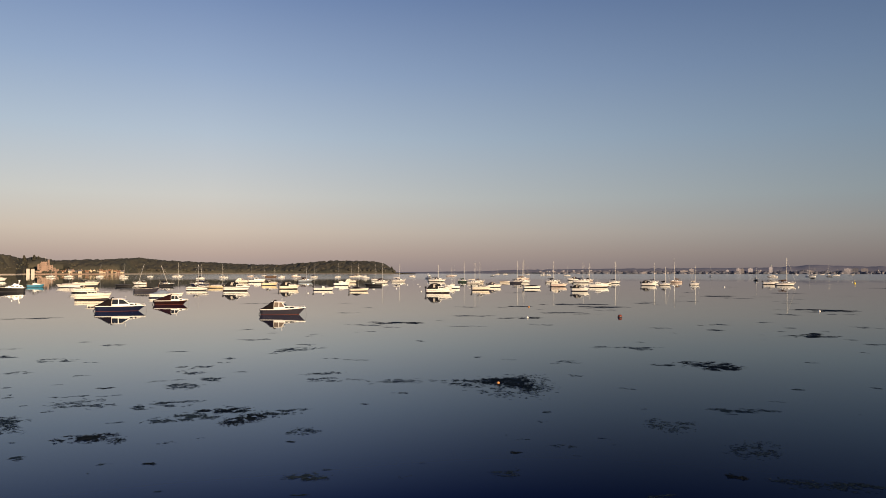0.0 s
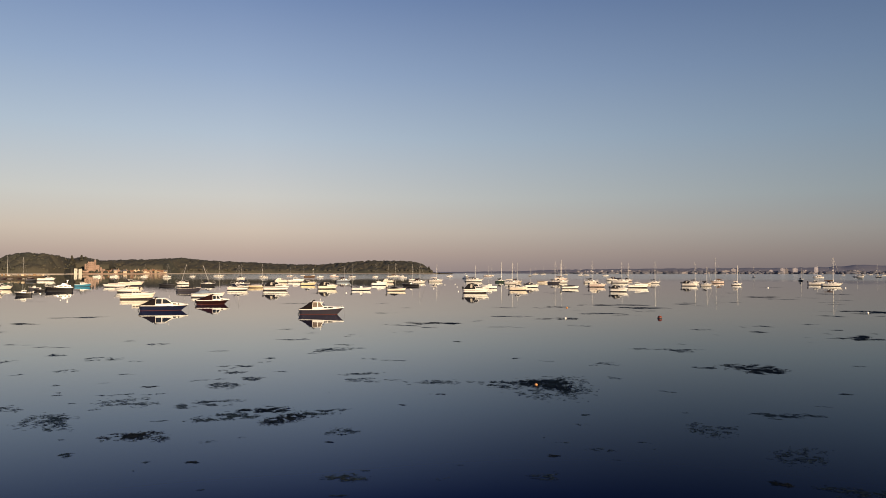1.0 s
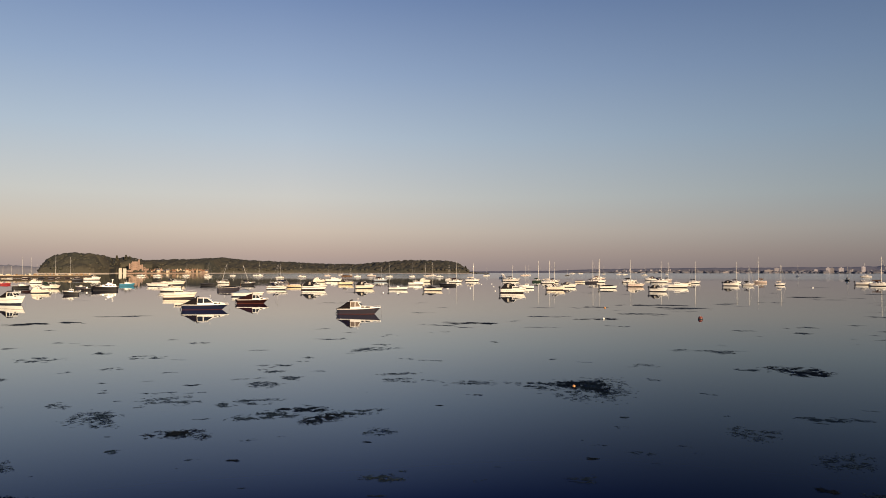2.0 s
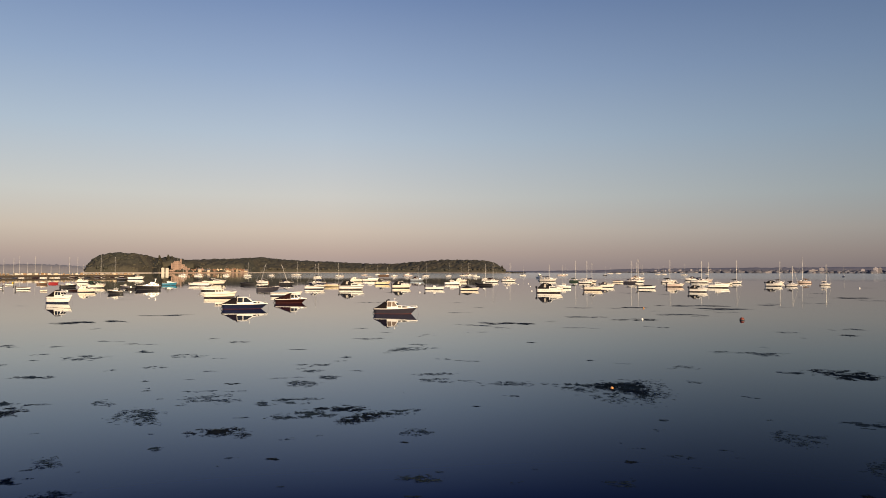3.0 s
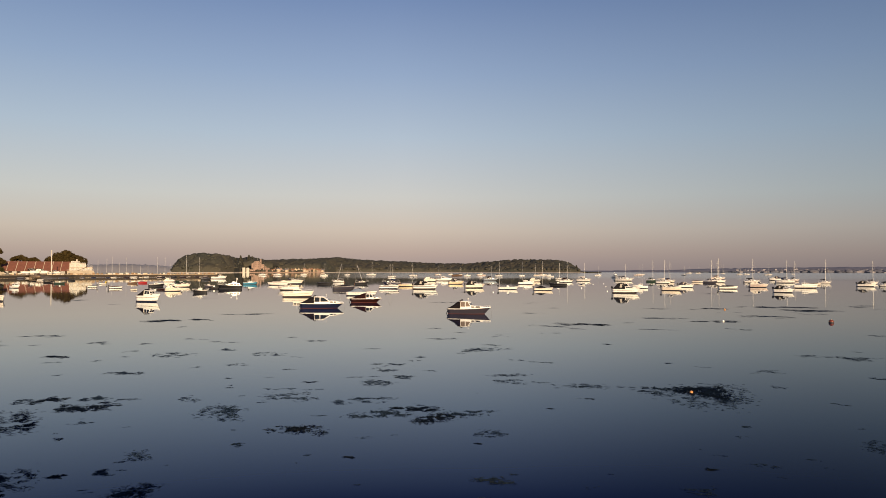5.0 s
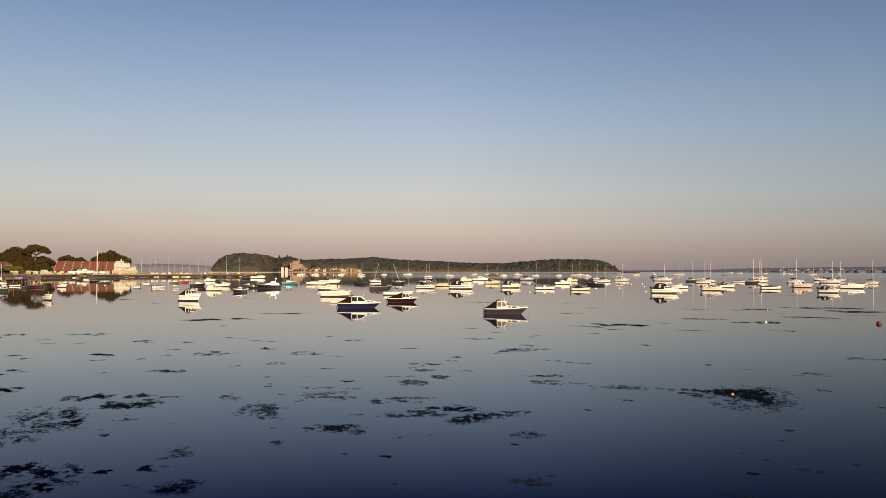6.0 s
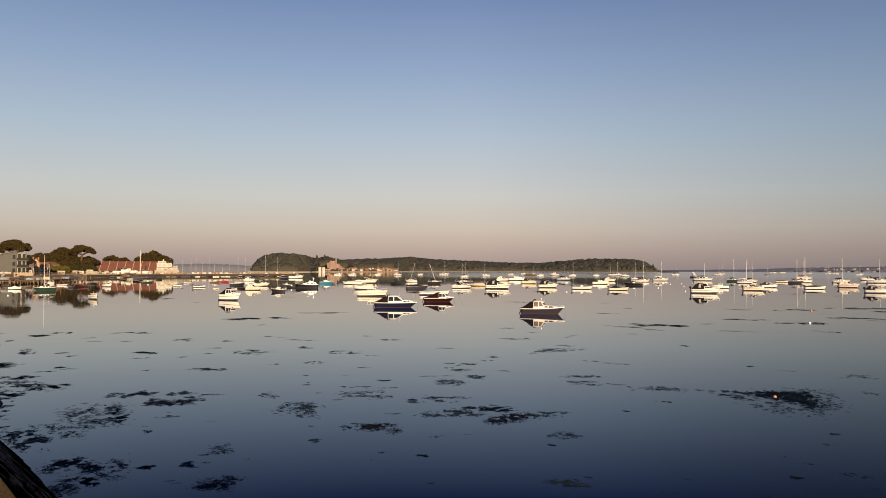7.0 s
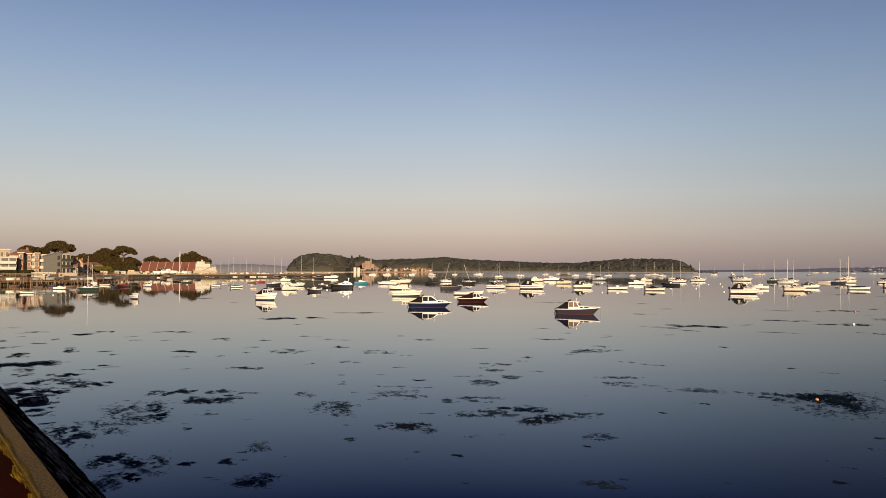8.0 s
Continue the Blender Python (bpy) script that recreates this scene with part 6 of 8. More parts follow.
def inflatable(label, x, y, rz, L, tube_color="black"):
    """Inflatable tender: a U of fat air tubes round a flat floor."""
    ob = thing("inflatable_boat", label, "inflatable boat", x, y, 0, rz, "moored boats")
    r = 0.075 * L
    pts = [(-L / 2, 0.2 * L), (0.1 * L, 0.2 * L), (0.3 * L, 0.16 * L), (0.43 * L, 0.07 * L), (0.47 * L, 0), (0.43 * L, -0.07 * L), (0.3 * L, -0.16 * L), (0.1 * L, -0.2 * L), (-L / 2, -0.2 * L)]
    bm = bmesh.new()
    for (a, b), (c, d) in zip(pts, pts[1:]):
        tube(bm, (a, b, r * 0.9 + max(0, a) * 0.12), (c, d, r * 0.9 + max(0, c) * 0.12), r, n=8)
    part("air_tube", bm, cloth(tube_color), ob)
    bm = bmesh.new()
    box(bm, -L * 0.46, L * 0.35, -0.15 * L, 0.15 * L, 0.02, 0.1, 0.02)
    part("floor_board", bm, paint("grey"), ob)
    bm = bmesh.new()
    box(bm, -L * 0.54, -L * 0.47, -0.1, 0.1, 0.3, 0.75, 0.05)
    part("outboard_motor", bm, RUBBER, ob)
    return ob


def buoy(label, x, y, r, material, band=None, tall=False):
    ob = thing("mooring_buoy", label, "buoy", x, y, 0, 0, "mooring buoys")
    bm = bmesh.new()
    bmesh.ops.create_uvsphere(bm, u_segments=20, v_segments=12, radius=r)
    for v in bm.verts:
        v.co.z = v.co.z * 0.95 + r * 0.35
    part("float", bm, material, ob, smooth=True)
    bm = bmesh.new()
    tube(bm, (0, 0, r * 1.15), (0, 0, r * 1.36), r * 0.16, r * 0.12, 10)
    bmesh.ops.create_cone(bm, cap_ends=True, segments=12, radius1=r * 0.11, radius2=r * 0.11, depth=0.02, matrix=pose(0, 0, r * 1.4, 90, 0, 0))
    part("mooring_eye", bm, WIRE, ob)
    if band:
        bm = bmesh.new()
        tube(bm, (0, 0, r * 0.02), (0, 0, r * 0.30), r * 1.005, r * 1.005, 24)
        part("band", bm, band, ob)
    if tall:
        bm = bmesh.new()
        tube(bm, (0, 0, r), (0, 0, r * 3.2), r * 0.12, r * 0.1)
        part("top_post", bm, material, ob)
        bm = bmesh.new()
        box(bm, -r * 0.5, r * 0.5, -r * 0.08, r * 0.08, r * 3.1, r * 3.6)
        box(bm, -r * 0.08, r * 0.08, -r * 0.5, r * 0.5, r * 3.1, r * 3.6)
        part("top_mark", bm, material, ob)
    return ob


# ---- boats on the moorings ----
cuddy("slate-blue cabin boat with white wheelhouse and red bottom, moored", -18.3, 84.4, 1, 5.0, hull="slate", cover="charcoal", meet=0.31, nose=0.51, tall=0.92, sheer=0.46)
cuddy("navy-blue cabin boat with black canvas cover, at its mooring", -40.2, 91.8, 16, 5.7, hull="navy", cover="charcoal", meet=0.33, nose=0.64, tall=0.86, long=0.90, sheer=0.14, free=0.97, rake=0.15)
cuddy("dark red cabin boat with maroon cover and white wheelhouse", -40.8, 110.4, 15, 4.75, hull="maroon", cover="maroon", meet=0.50, nose=0.70, tall=0.88, long=0.90, sheer=0.24, free=1.05)
cuddy("white cabin boat with wide windows and a charcoal cover", -75.0, 102.7, -7, 4.3, hull="white", cover="charcoal", bottom=ANTIFOUL_DARK, tall=1.06, free=1.85, meet=0.40, nose=0.62, sheer=0.34)
workboat("small cream launch seen bow-on by the shore", -98.8, 97.3, -30, 3.6, hull="cream", house="cream", top=0.6)
open_boat("white open boat under a grey-blue peaked cover", -52.8, 140.4, 11, 6.2, hull="white", cover="bluegrey", tent=True, motor=False)
workboat("long cream fishing boat with a low square cabin", -61.5, 129.1, 22, 5.8, hull="cream", house="cream", top=0.72)
cruiser("low white motor cruiser with open cockpit", -85.4, 173.4, -159, 5.5, hull="white", canopy=None, tall=0.8)
open_boat("low white boat with pale cover", -119.6, 234.3, -144, 7.0, hull="white", cover="cream", motor=False)
cruiser("long low cream motor cruiser with open cockpit", -125.1, 257.3, 26, 8.7, hull="cream", canopy=None, tall=0.62)
cruiser("white sports cruiser with black folding canopy", -54.7, 195.0, 7, 6.9, hull="white", canopy="black", stripe="grey")
workboat("black-hulled motor yacht with white upper deck and radar arch", -108.0, 183.2, -144, 6.4, hull="black", fly=True, aft=True, saloon=True, top=0.66)
open_boat("small black tender with a white console lying astern", -112.9, 183.0, -150, 3.0, hull="black", console=True)
workboat("black fishing launch with white wheelhouse", -93.9, 146.5, -151, 3.2, hull="black")
workboat("dark launch with a white cabin", -124.9, 199.5, -138, 2.6, hull="slate")
workboat("turquoise launch with low white cabin", -132.9, 239.3, 30, 5.0, hull="turquoise", top=0.7)
cruiser("cream motor cruiser with pale canopy", -107.4, 156.5, 26, 3.9, hull="cream", canopy="cream", motor=False)
cruiser("long cream speedboat with bare cockpit", -132.0, 196.4, 40, 5.2, hull="cream", canopy=None, motor=False)
open_boat("dark red open boat under its cover", -116.7, 164.6, 55, 2.2, hull="maroon", cover="maroon", motor=False)
workboat("black launch with low white cabin", -143.5, 200.1, 47, 4.7, hull="black", top=0.6)
open_boat("bright red open boat with red cover", -188.5, 254.2, 39, 3.5, hull="red", cover="red", motor=False)
open_boat("small cream rowing dinghy", -122.3, 161.4, 30, 1.6, hull="cream", motor=False)
open_boat("white open boat with brown cover", -138.8, 175.5, 45, 3.5, hull="white", cover="brown")
open_boat("white open boat under a black cover", -154.5, 184.8, -142, 2.5, hull="white", cover="black")
open_boat("green and white open boat with console", -205.6, 229.3, 31, 3.6, hull="green", console=True)
inflatable("black inflatable tender lying off the slipway", -229.4, 249.6, 46, 3.6)
inflatable("small black inflatable tender", -259.7, 273.5, -142, 2.3)
workboat("white launch with square cabin by the jetty", -168.2, 170.7, -15, 3.8, hull="white")
workboat("small white launch with a cabin", -218.6, 223.2, -16, 2.3, hull="white")
open_boat("red and black boat with red cover", -173.8, 166.5, -144, 3.8, hull="maroon", cover="red")
open_boat("dark navy boat under a navy cover", -168.0, 157.4, 130, 3.4, hull="navy", cover="navy", motor=False)
open_boat("white boat with bright red cover", -191.4, 175.9, 42, 3.1, hull="white", cover="red", motor=False)
yacht("dark green sailing dayboat with a white mast and slate hood", -148.3, 131.1, -122, 4.7, hull="green", mast=8.5, cover=None, thick=1.0, stays=False, at=0.5, canopy="slate")
workboat("white launch with a low cabin by the timber piles", -165.2, 137.4, 42, 3.0, hull="white", top=0.6)
open_boat("low white boat with pale green cover", -142.0, 109.9, -137, 2.8, hull="white", cover="bluegrey", motor=False)
open_boat("grey rowing dinghy near the piles", -146.3, 116.9, -149, 1.9, hull="grey", motor=False)
open_boat("dark green dinghy under its cover", -153.9, 112.9, 50, 1.6, hull="green", cover="green", motor=False)
yacht("small white sailing boat near the piles and a black hood", -218.4, 195.3, -122, 2.9, hull="white", mast=7.1, cover="grey", canopy="black")
workboat("brown wooden launch with cream cabin", -183.2, 241.0, 38, 3.7, hull="brown", house="cream", top=0.7)
cruiser("white cruiser lying near the jetty", -198.2, 285.7, 27, 4.6, hull="white", canopy="cream", motor=False)
open_boat("green boat with brown cover", -194.2, 288.0, -140, 4.6, hull="green", cover="brown", motor=False)
cruiser("white motor boat at the jetty head", -243.8, 401.0, 28, 9.2, hull="white", canopy=None, motor=False)
open_boat("black workboat hull by the jetty head", -233.5, 370.6, 43, 5.6, hull="black", cover="grey", motor=False)
open_boat("black open boat with black cover", -109.6, 251.4, -154, 5.1, hull="black", cover="black", motor=False)
yacht("white sailing boat with raked mast and a maroon hood", -120.0, 290.1, -165, 5.1, hull="white", mast=8.2, cover="grey", lean=2.0, canopy="maroon")
open_boat("slate-hulled half-decked boat under a charcoal cover", -74.8, 185.2, 29, 6.1, hull="slate", cover="charcoal", motor=False, trim=paint("white"))
yacht("black sailing boat with raked mast, dark cover and navy hood", -97.0, 257.6, 19, 5.1, hull="black", mast=7.4, cover="black", lean=2.2, canopy="navy")
yacht("white sloop far out with bare mast", -288.0, 796.3, 9, 11.7, hull="white", mast=16.3)
cruiser("white boat with a maroon band and low cabin", -65.7, 196.4, 21, 5.8, hull="white", canopy=None, tall=0.7, motor=False, stripe="maroon")
yacht("navy sailing boat with navy hood", -83.7, 252.2, -168, 6.5, hull="navy", mast=7.5, cover="navy", canopy="navy")
open_boat("yellow open boat with pale cover", -70.3, 227.1, -155, 5.4, hull="yellow", cover="cream", motor=False)
yacht("white sloop with bare mast and a charcoal hood", -176.0, 532.7, 17, 6.4, hull="white", mast=10.8, canopy="charcoal", cover="black")
yacht("white sloop with pale sail cover and a grey hood", -195.9, 653.8, -173, 8.3, hull="white", mast=12.5, cover="grey", canopy="grey")
cruiser("cream cruiser with pale canopy", -93.7, 342.1, 19, 6.2, hull="cream", canopy="cream", motor=False)
workboat("white motor launch with square wheelhouse", -92.6, 365.2, 9, 8.2, hull="white", top=0.8)
cruiser("pale yellow speedboat with dark screen", -64.8, 274.3, 22, 6.1, hull="yellow", canopy=None, tall=0.8, motor=False)
open_boat("brown barge with low cover", -159.1, 678.6, 13, 10.9, hull="brown", cover="brown", motor=False)
workboat("small white launch far out", -150.3, 683.5, 3, 6.3, hull="white")
cruiser("cream cabin cruiser with black canopy", -44.8, 214.1, 17, 5.8, hull="cream", canopy="black", tall=1.1)
workboat("small pale launch far out", -155.3, 773.3, -173, 9.9, hull="pink", house="white")
yacht("blue-grey sailing boat with maroon covers", -70.6, 377.0, 21, 7.6, hull="bluegrey", mast=7.8, cover="maroon", canopy="maroon")
yacht("white sloop with tall bare mast and a brown hood", -123.0, 701.4, 11, 7.3, hull="white", mast=13.9, canopy="brown", cover="navy")
open_boat("low white open boat with console and motor", -32.3, 199.0, 1, 5.4, hull="white", console=True)
workboat("white fishing launch with low cabin", -38.0, 275.3, 14, 6.0, hull="white", top=0.7)
cruiser("cream motor boat with canopy", -43.7, 348.5, 4, 5.3, hull="cream", canopy="cream", motor=False)
yacht("white sloop moored far out", -102.4, 714.8, 19, 6.2, hull="white", mast=14.5)
yacht("cream sloop with raked mast and a slate hood", -100.9, 809.9, -171, 6.4, hull="cream", mast=14.5, canopy="slate", cover="charcoal")
yacht("white ketch-rigged yacht with brown cover and a black hood", -94.8, 814.8, -0, 11.7, hull="white", mast=15.8, cover="brown", canopy="black")
open_boat("cream open boat with a black tent cover", -21.9, 191.9, 13, 5.1, hull="cream", cover="black", tent=True)
open_boat("black-hulled open workboat at its mooring", -24.7, 259.8, -177, 6.2, hull="black", console=True, motor=False)
workboat("white launch with small cabin", -70.1, 660.1, 175, 7.5, hull="white")
yacht("white sloop with maroon sail cover and a maroon hood", -28.2, 338.4, 8, 6.4, hull="white", mast=9.7, cover="maroon", canopy="maroon")
yacht("white sloop with cream sail cover and a navy hood", -22.9, 380.1, -3, 7.6, hull="white", mast=9.4, cover="cream", canopy="navy")
yacht("small white yacht with black hood", -35.4, 855.0, 10, 8.1, hull="white", mast=11.1, cover="black", canopy="black")
workboat("white motor yacht lying bow-on", -10.9, 577.1, -59, 8.3, hull="white", fly=True)
yacht("white yacht with grey hood", -3.0, 393.8, -10, 9.7, hull="white", mast=8.8, canopy="grey", cover="slate")
yacht("pale pink-hulled yacht far out", 9.8, 911.7, 3, 11.2, hull="pink", mast=13.3)
cruiser("white cabin cruiser with black canopy and clear panels", -0.9, 174.6, -5, 6.1, hull="white", canopy="black", tall=1.15)
workboat("white fishing launch with small wheelhouse", 2.7, 224.3, -172, 4.6, hull="white", top=0.8)
yacht("dark green yacht with green cover and a charcoal hood", 10.4, 370.7, -2, 5.4, hull="green", mast=10.5, cover="green", canopy="charcoal")
yacht("white yacht with cream sail cover and a grey hood", 13.4, 315.0, -11, 6.3, hull="white", mast=9.7, cover="cream", canopy="grey")
yacht("cream yacht with bare boom and a brown hood", 17.3, 350.3, 2, 5.4, hull="cream", mast=9.7, canopy="brown", cover="navy")
cruiser("cream speedboat with black motor", 10.6, 202.9, -7, 5.1, hull="cream", canopy=None, tall=0.9)
cruiser("white cruiser with dark blue canopy", 17.0, 242.1, 6, 4.8, hull="white", canopy="slate")
open_boat("cream boat with brown cover", 29.6, 351.0, -4, 5.1, hull="cream", cover="brown", motor=False)
yacht("dark blue yacht with grey cover and a slate hood", 33.4, 332.6, -14, 5.8, hull="slate", mast=10.0, cover="grey", canopy="slate")
yacht("white yacht with tall mast and a black hood", 38.3, 351.6, -0, 7.2, hull="white", mast=11.1, cover="cream", canopy="black")
yacht("pale yacht further out and a maroon hood", 62.5, 579.6, -9, 6.2, hull="pink", mast=12.5, canopy="maroon", cover="brown")
open_boat("white open boat with black cover and motor", 27.4, 225.3, 4, 5.5, hull="white", cover="black")
yacht("white yacht with black hood and cover", 52.8, 352.2, -7, 6.7, hull="white", mast=10.6, canopy="black", cover="black")
cruiser("pale cruiser with cream canopy", 40.0, 252.8, -16, 5.6, hull="pink", canopy="cream")
cruiser("white cruiser with dark blue canopy", 80.3, 455.6, 177, 6.9, hull="white", canopy="slate", motor=False)
yacht("white yacht with pale deck gear and a navy hood", 66.9, 353.1, -13, 8.5, hull="white", mast=10.0, canopy="navy", cover="slate")
cruiser("white motor boat with black canopy and black motor", 35.8, 191.1, -22, 4.6, hull="white", canopy="black", tall=1.1)
workboat("long white launch with low wheelhouse", 51.7, 243.5, -9, 6.8, hull="white", top=0.6)
yacht("pale yacht with bare mast and a charcoal hood", 84.7, 424.9, -17, 5.1, hull="pink", mast=10.5, canopy="charcoal", cover="black")
open_boat("cream boat with black cover", 67.3, 302.1, -5, 4.3, hull="cream", cover="black", motor=False)
yacht("white yacht with grey hood", 78.3, 334.5, -14, 5.0, hull="white", mast=10.0, canopy="grey", cover="black")
cruiser("white speedboat with a black canopy and large black motor", 77.6, 276.2, -26, 5.8, hull="white", canopy="black", tall=0.95)
yacht("white yacht with maroon sail cover and a grey hood", 96.3, 335.3, -12, 4.5, hull="white", mast=9.5, cover="maroon", canopy="grey")
yacht("small white yacht with black hood", 83.6, 276.2, -22, 4.1, hull="white", mast=7.2, cover="black", canopy="black")
yacht("pale yacht with brown upper works and a brown hood", 112.4, 355.1, 171, 6.2, hull="pink", mast=12.0, cover="brown", canopy="brown")
yacht("small white yacht with A-shaped rigging and a slate hood", 99.3, 289.4, -19, 3.6, hull="white", mast=7.8, cover="cream", canopy="slate")
yacht("small white yacht far out", 303.0, 830.0, -80, 6.2, hull="white", mast=13.4)
yacht("small black yacht lying end-on and a black hood", 198.2, 464.2, -83, 4.7, hull="black", mast=8.9, cover="black", canopy="black")
cruiser("white speedboat with white motor", 136.4, 305.2, -28, 6.2, hull="white", canopy=None, tall=0.8)
yacht("white yacht with pale covers", 331.2, 737.6, 166, 10.3, hull="white", mast=14.2, cover="cream", canopy="cream")
yacht("white yacht with red-brown sail cover and hood", 130.0, 278.3, -24, 7.0, hull="white", mast=10.7, cover="brown", canopy="maroon")
yacht("white yacht with brown cover far out", 421.4, 841.7, 145, 11.6, hull="white", mast=14.2, cover="brown")
open_boat("small black boat with black cover", 301.8, 598.8, -21, 3.7, hull="black", cover="black", motor=False)
yacht("black yacht on the far moorings", 444.5, 843.8, 149, 6.9, hull="black", mast=14.9)
yacht("white yacht with pale hull far out", 686.3, 1278.5, -17, 12.1, hull="white", mast=12.3)
yacht("small white yacht on the far moorings", 765.8, 1588.3, -24, 8.8, hull="white", mast=11.6)
yacht("small white yacht on the far moorings", 809.5, 1597.3, -34, 11.0, hull="white", mast=16.6)
yacht("small white yacht on the far moorings", 950.2, 1837.2, -20, 11.3, hull="white", mast=12.7)
yacht("small white yacht on the far moorings", 967.7, 1840.9, -30, 8.8, hull="white", mast=17.0)
yacht("small white yacht on the far moorings", 901.0, 1615.9, -40, 10.9, hull="white", mast=19.3)
yacht("small dark yacht on the far moorings", 67.2, 990.7, -1, 6.1, hull="black", mast=11.8)
yacht("small white yacht on the far moorings", 141.2, 1899.2, -10, 16.0, hull="white", mast=18.3)
yacht("small white yacht on the far moorings", 162.8, 1904.7, 3, 14.6, hull="white", mast=21.3)
yacht("small white yacht on the far moorings", 192.2, 1663.5, -8, 10.2, hull="white", mast=21.8)
yacht("small white yacht on the far moorings", 295.5, 1492.7, -21, 6.8, hull="white", mast=15.5)
yacht("white boat off the castle quay", -387.1, 724.3, 32, 8.8, hull="white", mast=8.2)
yacht("white boat off the castle quay", -374.2, 733.6, 22, 8.8, hull="white", mast=7.6)
yacht("white sloop off the castle quay", -350.7, 750.5, 34, 7.6, hull="white", mast=13.4)
yacht("white sloop off the island shore", -294.6, 677.5, 24, 8.0, hull="white", mast=13.6, cover="cream")
yacht("small white boat off the island", -310.7, 779.2, 13, 6.5, hull="white", mast=5.8)
yacht("small white yacht off the island", -240.1, 984.1, 19, 6.8, hull="white", mast=13.9)
yacht("small white yacht off the island", -228.2, 993.2, 9, 5.3, hull="white", mast=11.6)
yacht("pale yacht off the island", -221.2, 844.1, 25, 7.9, hull="pink", mast=11.3)
yacht("white yacht with grey sail cover and a maroon hood", -41.6, 446.7, 6, 4.1, hull="white", mast=9.9, cover="grey", canopy="maroon")
yacht("white yacht berthed beyond the jetty", -483.5, 597.5, 31, 6.5, hull="white", mast=16.2, thick=2.1)
yacht("white yacht berthed beyond the jetty", -479.1, 600.8, -135, 7.7, hull="white", mast=18.5, thick=2.1)
yacht("white yacht berthed beyond the jetty", -503.1, 640.1, 35, 7.0, hull="white", mast=12.7, thick=2.1)
yacht("white yacht berthed beyond the jetty", -469.7, 607.4, 49, 7.7, hull="white", mast=18.0, thick=2.1)
yacht("white yacht berthed beyond the jetty", -492.7, 647.7, -141, 7.0, hull="white", mast=11.5, thick=2.1)
yacht("white yacht berthed beyond the jetty", -486.9, 651.8, 30, 7.1, hull="white", mast=9.7, thick=2.1)
yacht("white yacht berthed beyond the jetty", -481.2, 656.0, 43, 7.1, hull="white", mast=10.3, thick=2.1)
yacht("white yacht berthed beyond the jetty", -446.9, 623.4, 34, 7.8, hull="white", mast=18.1, thick=2.1)
yacht("white yacht berthed beyond the jetty", -440.5, 628.0, -156, 7.9, hull="white", mast=17.6, thick=2.1)
yacht("white yacht berthed beyond the jetty", -464.1, 668.5, 38, 7.8, hull="white", mast=12.2, thick=2.1)
yacht("white yacht berthed beyond the jetty", -402.0, 604.0, 28, 8.6, hull="white", mast=19.2, thick=2.1)
yacht("white yacht berthed beyond the jetty", -392.4, 610.5, 41, 8.1, hull="white", mast=17.6, thick=2.1)
yacht("white yacht berthed beyond the jetty", -494.7, 589.8, 39, 7.6, hull="white", mast=12.2, thick=2.1)
yacht("white yacht berthed beyond the jetty", -489.8, 593.1, 30, 6.5, hull="white", mast=15.6, thick=2.1)
yacht("pale ketch with brown covers and a tall mast", 53.5, 489.2, -2, 9.0, hull="pink", mast=13.5, cover="brown", canopy="brown")
yacht("small white yacht on the far moorings", 178.7, 1317.9, -13, 10.0, hull="white", mast=15.2)
yacht("small white yacht on the far moorings", 189.1, 1319.8, -179, 10.1, hull="white", mast=14.2)
yacht("small white yacht with grey sail cover", 185.3, 1093.6, -10, 10.0, hull="white", mast=16.0, cover="grey")
yacht("small white yacht on the far moorings", 16.5, 1068.0, -10, 8.2, hull="white", mast=15.6)
open_boat("brown clinker dinghy under a brown cover", -183.6, 145.6, -123, 2.5, hull="brown", cover="brown", motor=False)
open_boat("brown dinghy with a grey cover near the piles", -181.1, 154.5, 46, 2.5, hull="brown", cover="grey", motor=False)
open_boat("brown wooden rowing boat by the walkway", -202.1, 152.3, 63, 2.5, hull="brown", motor=False)
open_boat("slate dinghy under a black cover", -199.1, 162.5, -128, 2.0, hull="slate", cover="black", motor=False)
open_boat("brown dinghy under a tan cover near the walkway", -174.1, 143.0, 43, 2.2, hull="brown", cover="brown", motor=False)
open_boat("black dinghy with a brown cover", -205.8, 201.8, 52, 3.0, hull="black", cover="brown", motor=False)
open_boat("black dinghy lying off the boathouse", -259.9, 297.4, 38, 3.3, hull="black", cover="black", motor=False)
open_boat("white boat with a slate cover", -184.3, 225.8, -130, 2.5, hull="white", cover="slate")
open_boat("small white dinghy off the boathouse", -288.3, 308.3, 45, 2.9, hull="white", motor=False)

buoy("orange pick-up buoy among floating weed", 2.4, 31.9, 0.07, ORANGE)
buoy("orange mooring buoy with a dark band", 19.1, 79.3, 0.24, BUOY_RED, ANTIFOUL_DARK)
buoy("round white mooring buoy", 9.0, 78.2, 0.12, BUOY_WHITE)
buoy("small orange mooring buoy", 12.0, 102.6, 0.12, ORANGE)
buoy("yellow marker buoy with a top mark", 190.4, 339.2, 0.39, BUOY_YELLOW, None, True)
buoy("small white mooring buoy lying awash", 93.6, 244.1, 0.24, BUOY_WHITE)
buoy("small white mooring buoy lying awash", 118.6, 244.9, 0.25, BUOY_WHITE)
buoy("white mooring buoy in a raft of weed", 46.7, 91.1, 0.14, BUOY_WHITE)
buoy("small white mooring buoy lying awash", -14.0, 220.7, 0.21, BUOY_WHITE)
buoy("small white mooring buoy lying awash", -13.8, 286.7, 0.19, BUOY_WHITE)
buoy("small white mooring buoy lying awash", -10.3, 301.2, 0.20, BUOY_WHITE)
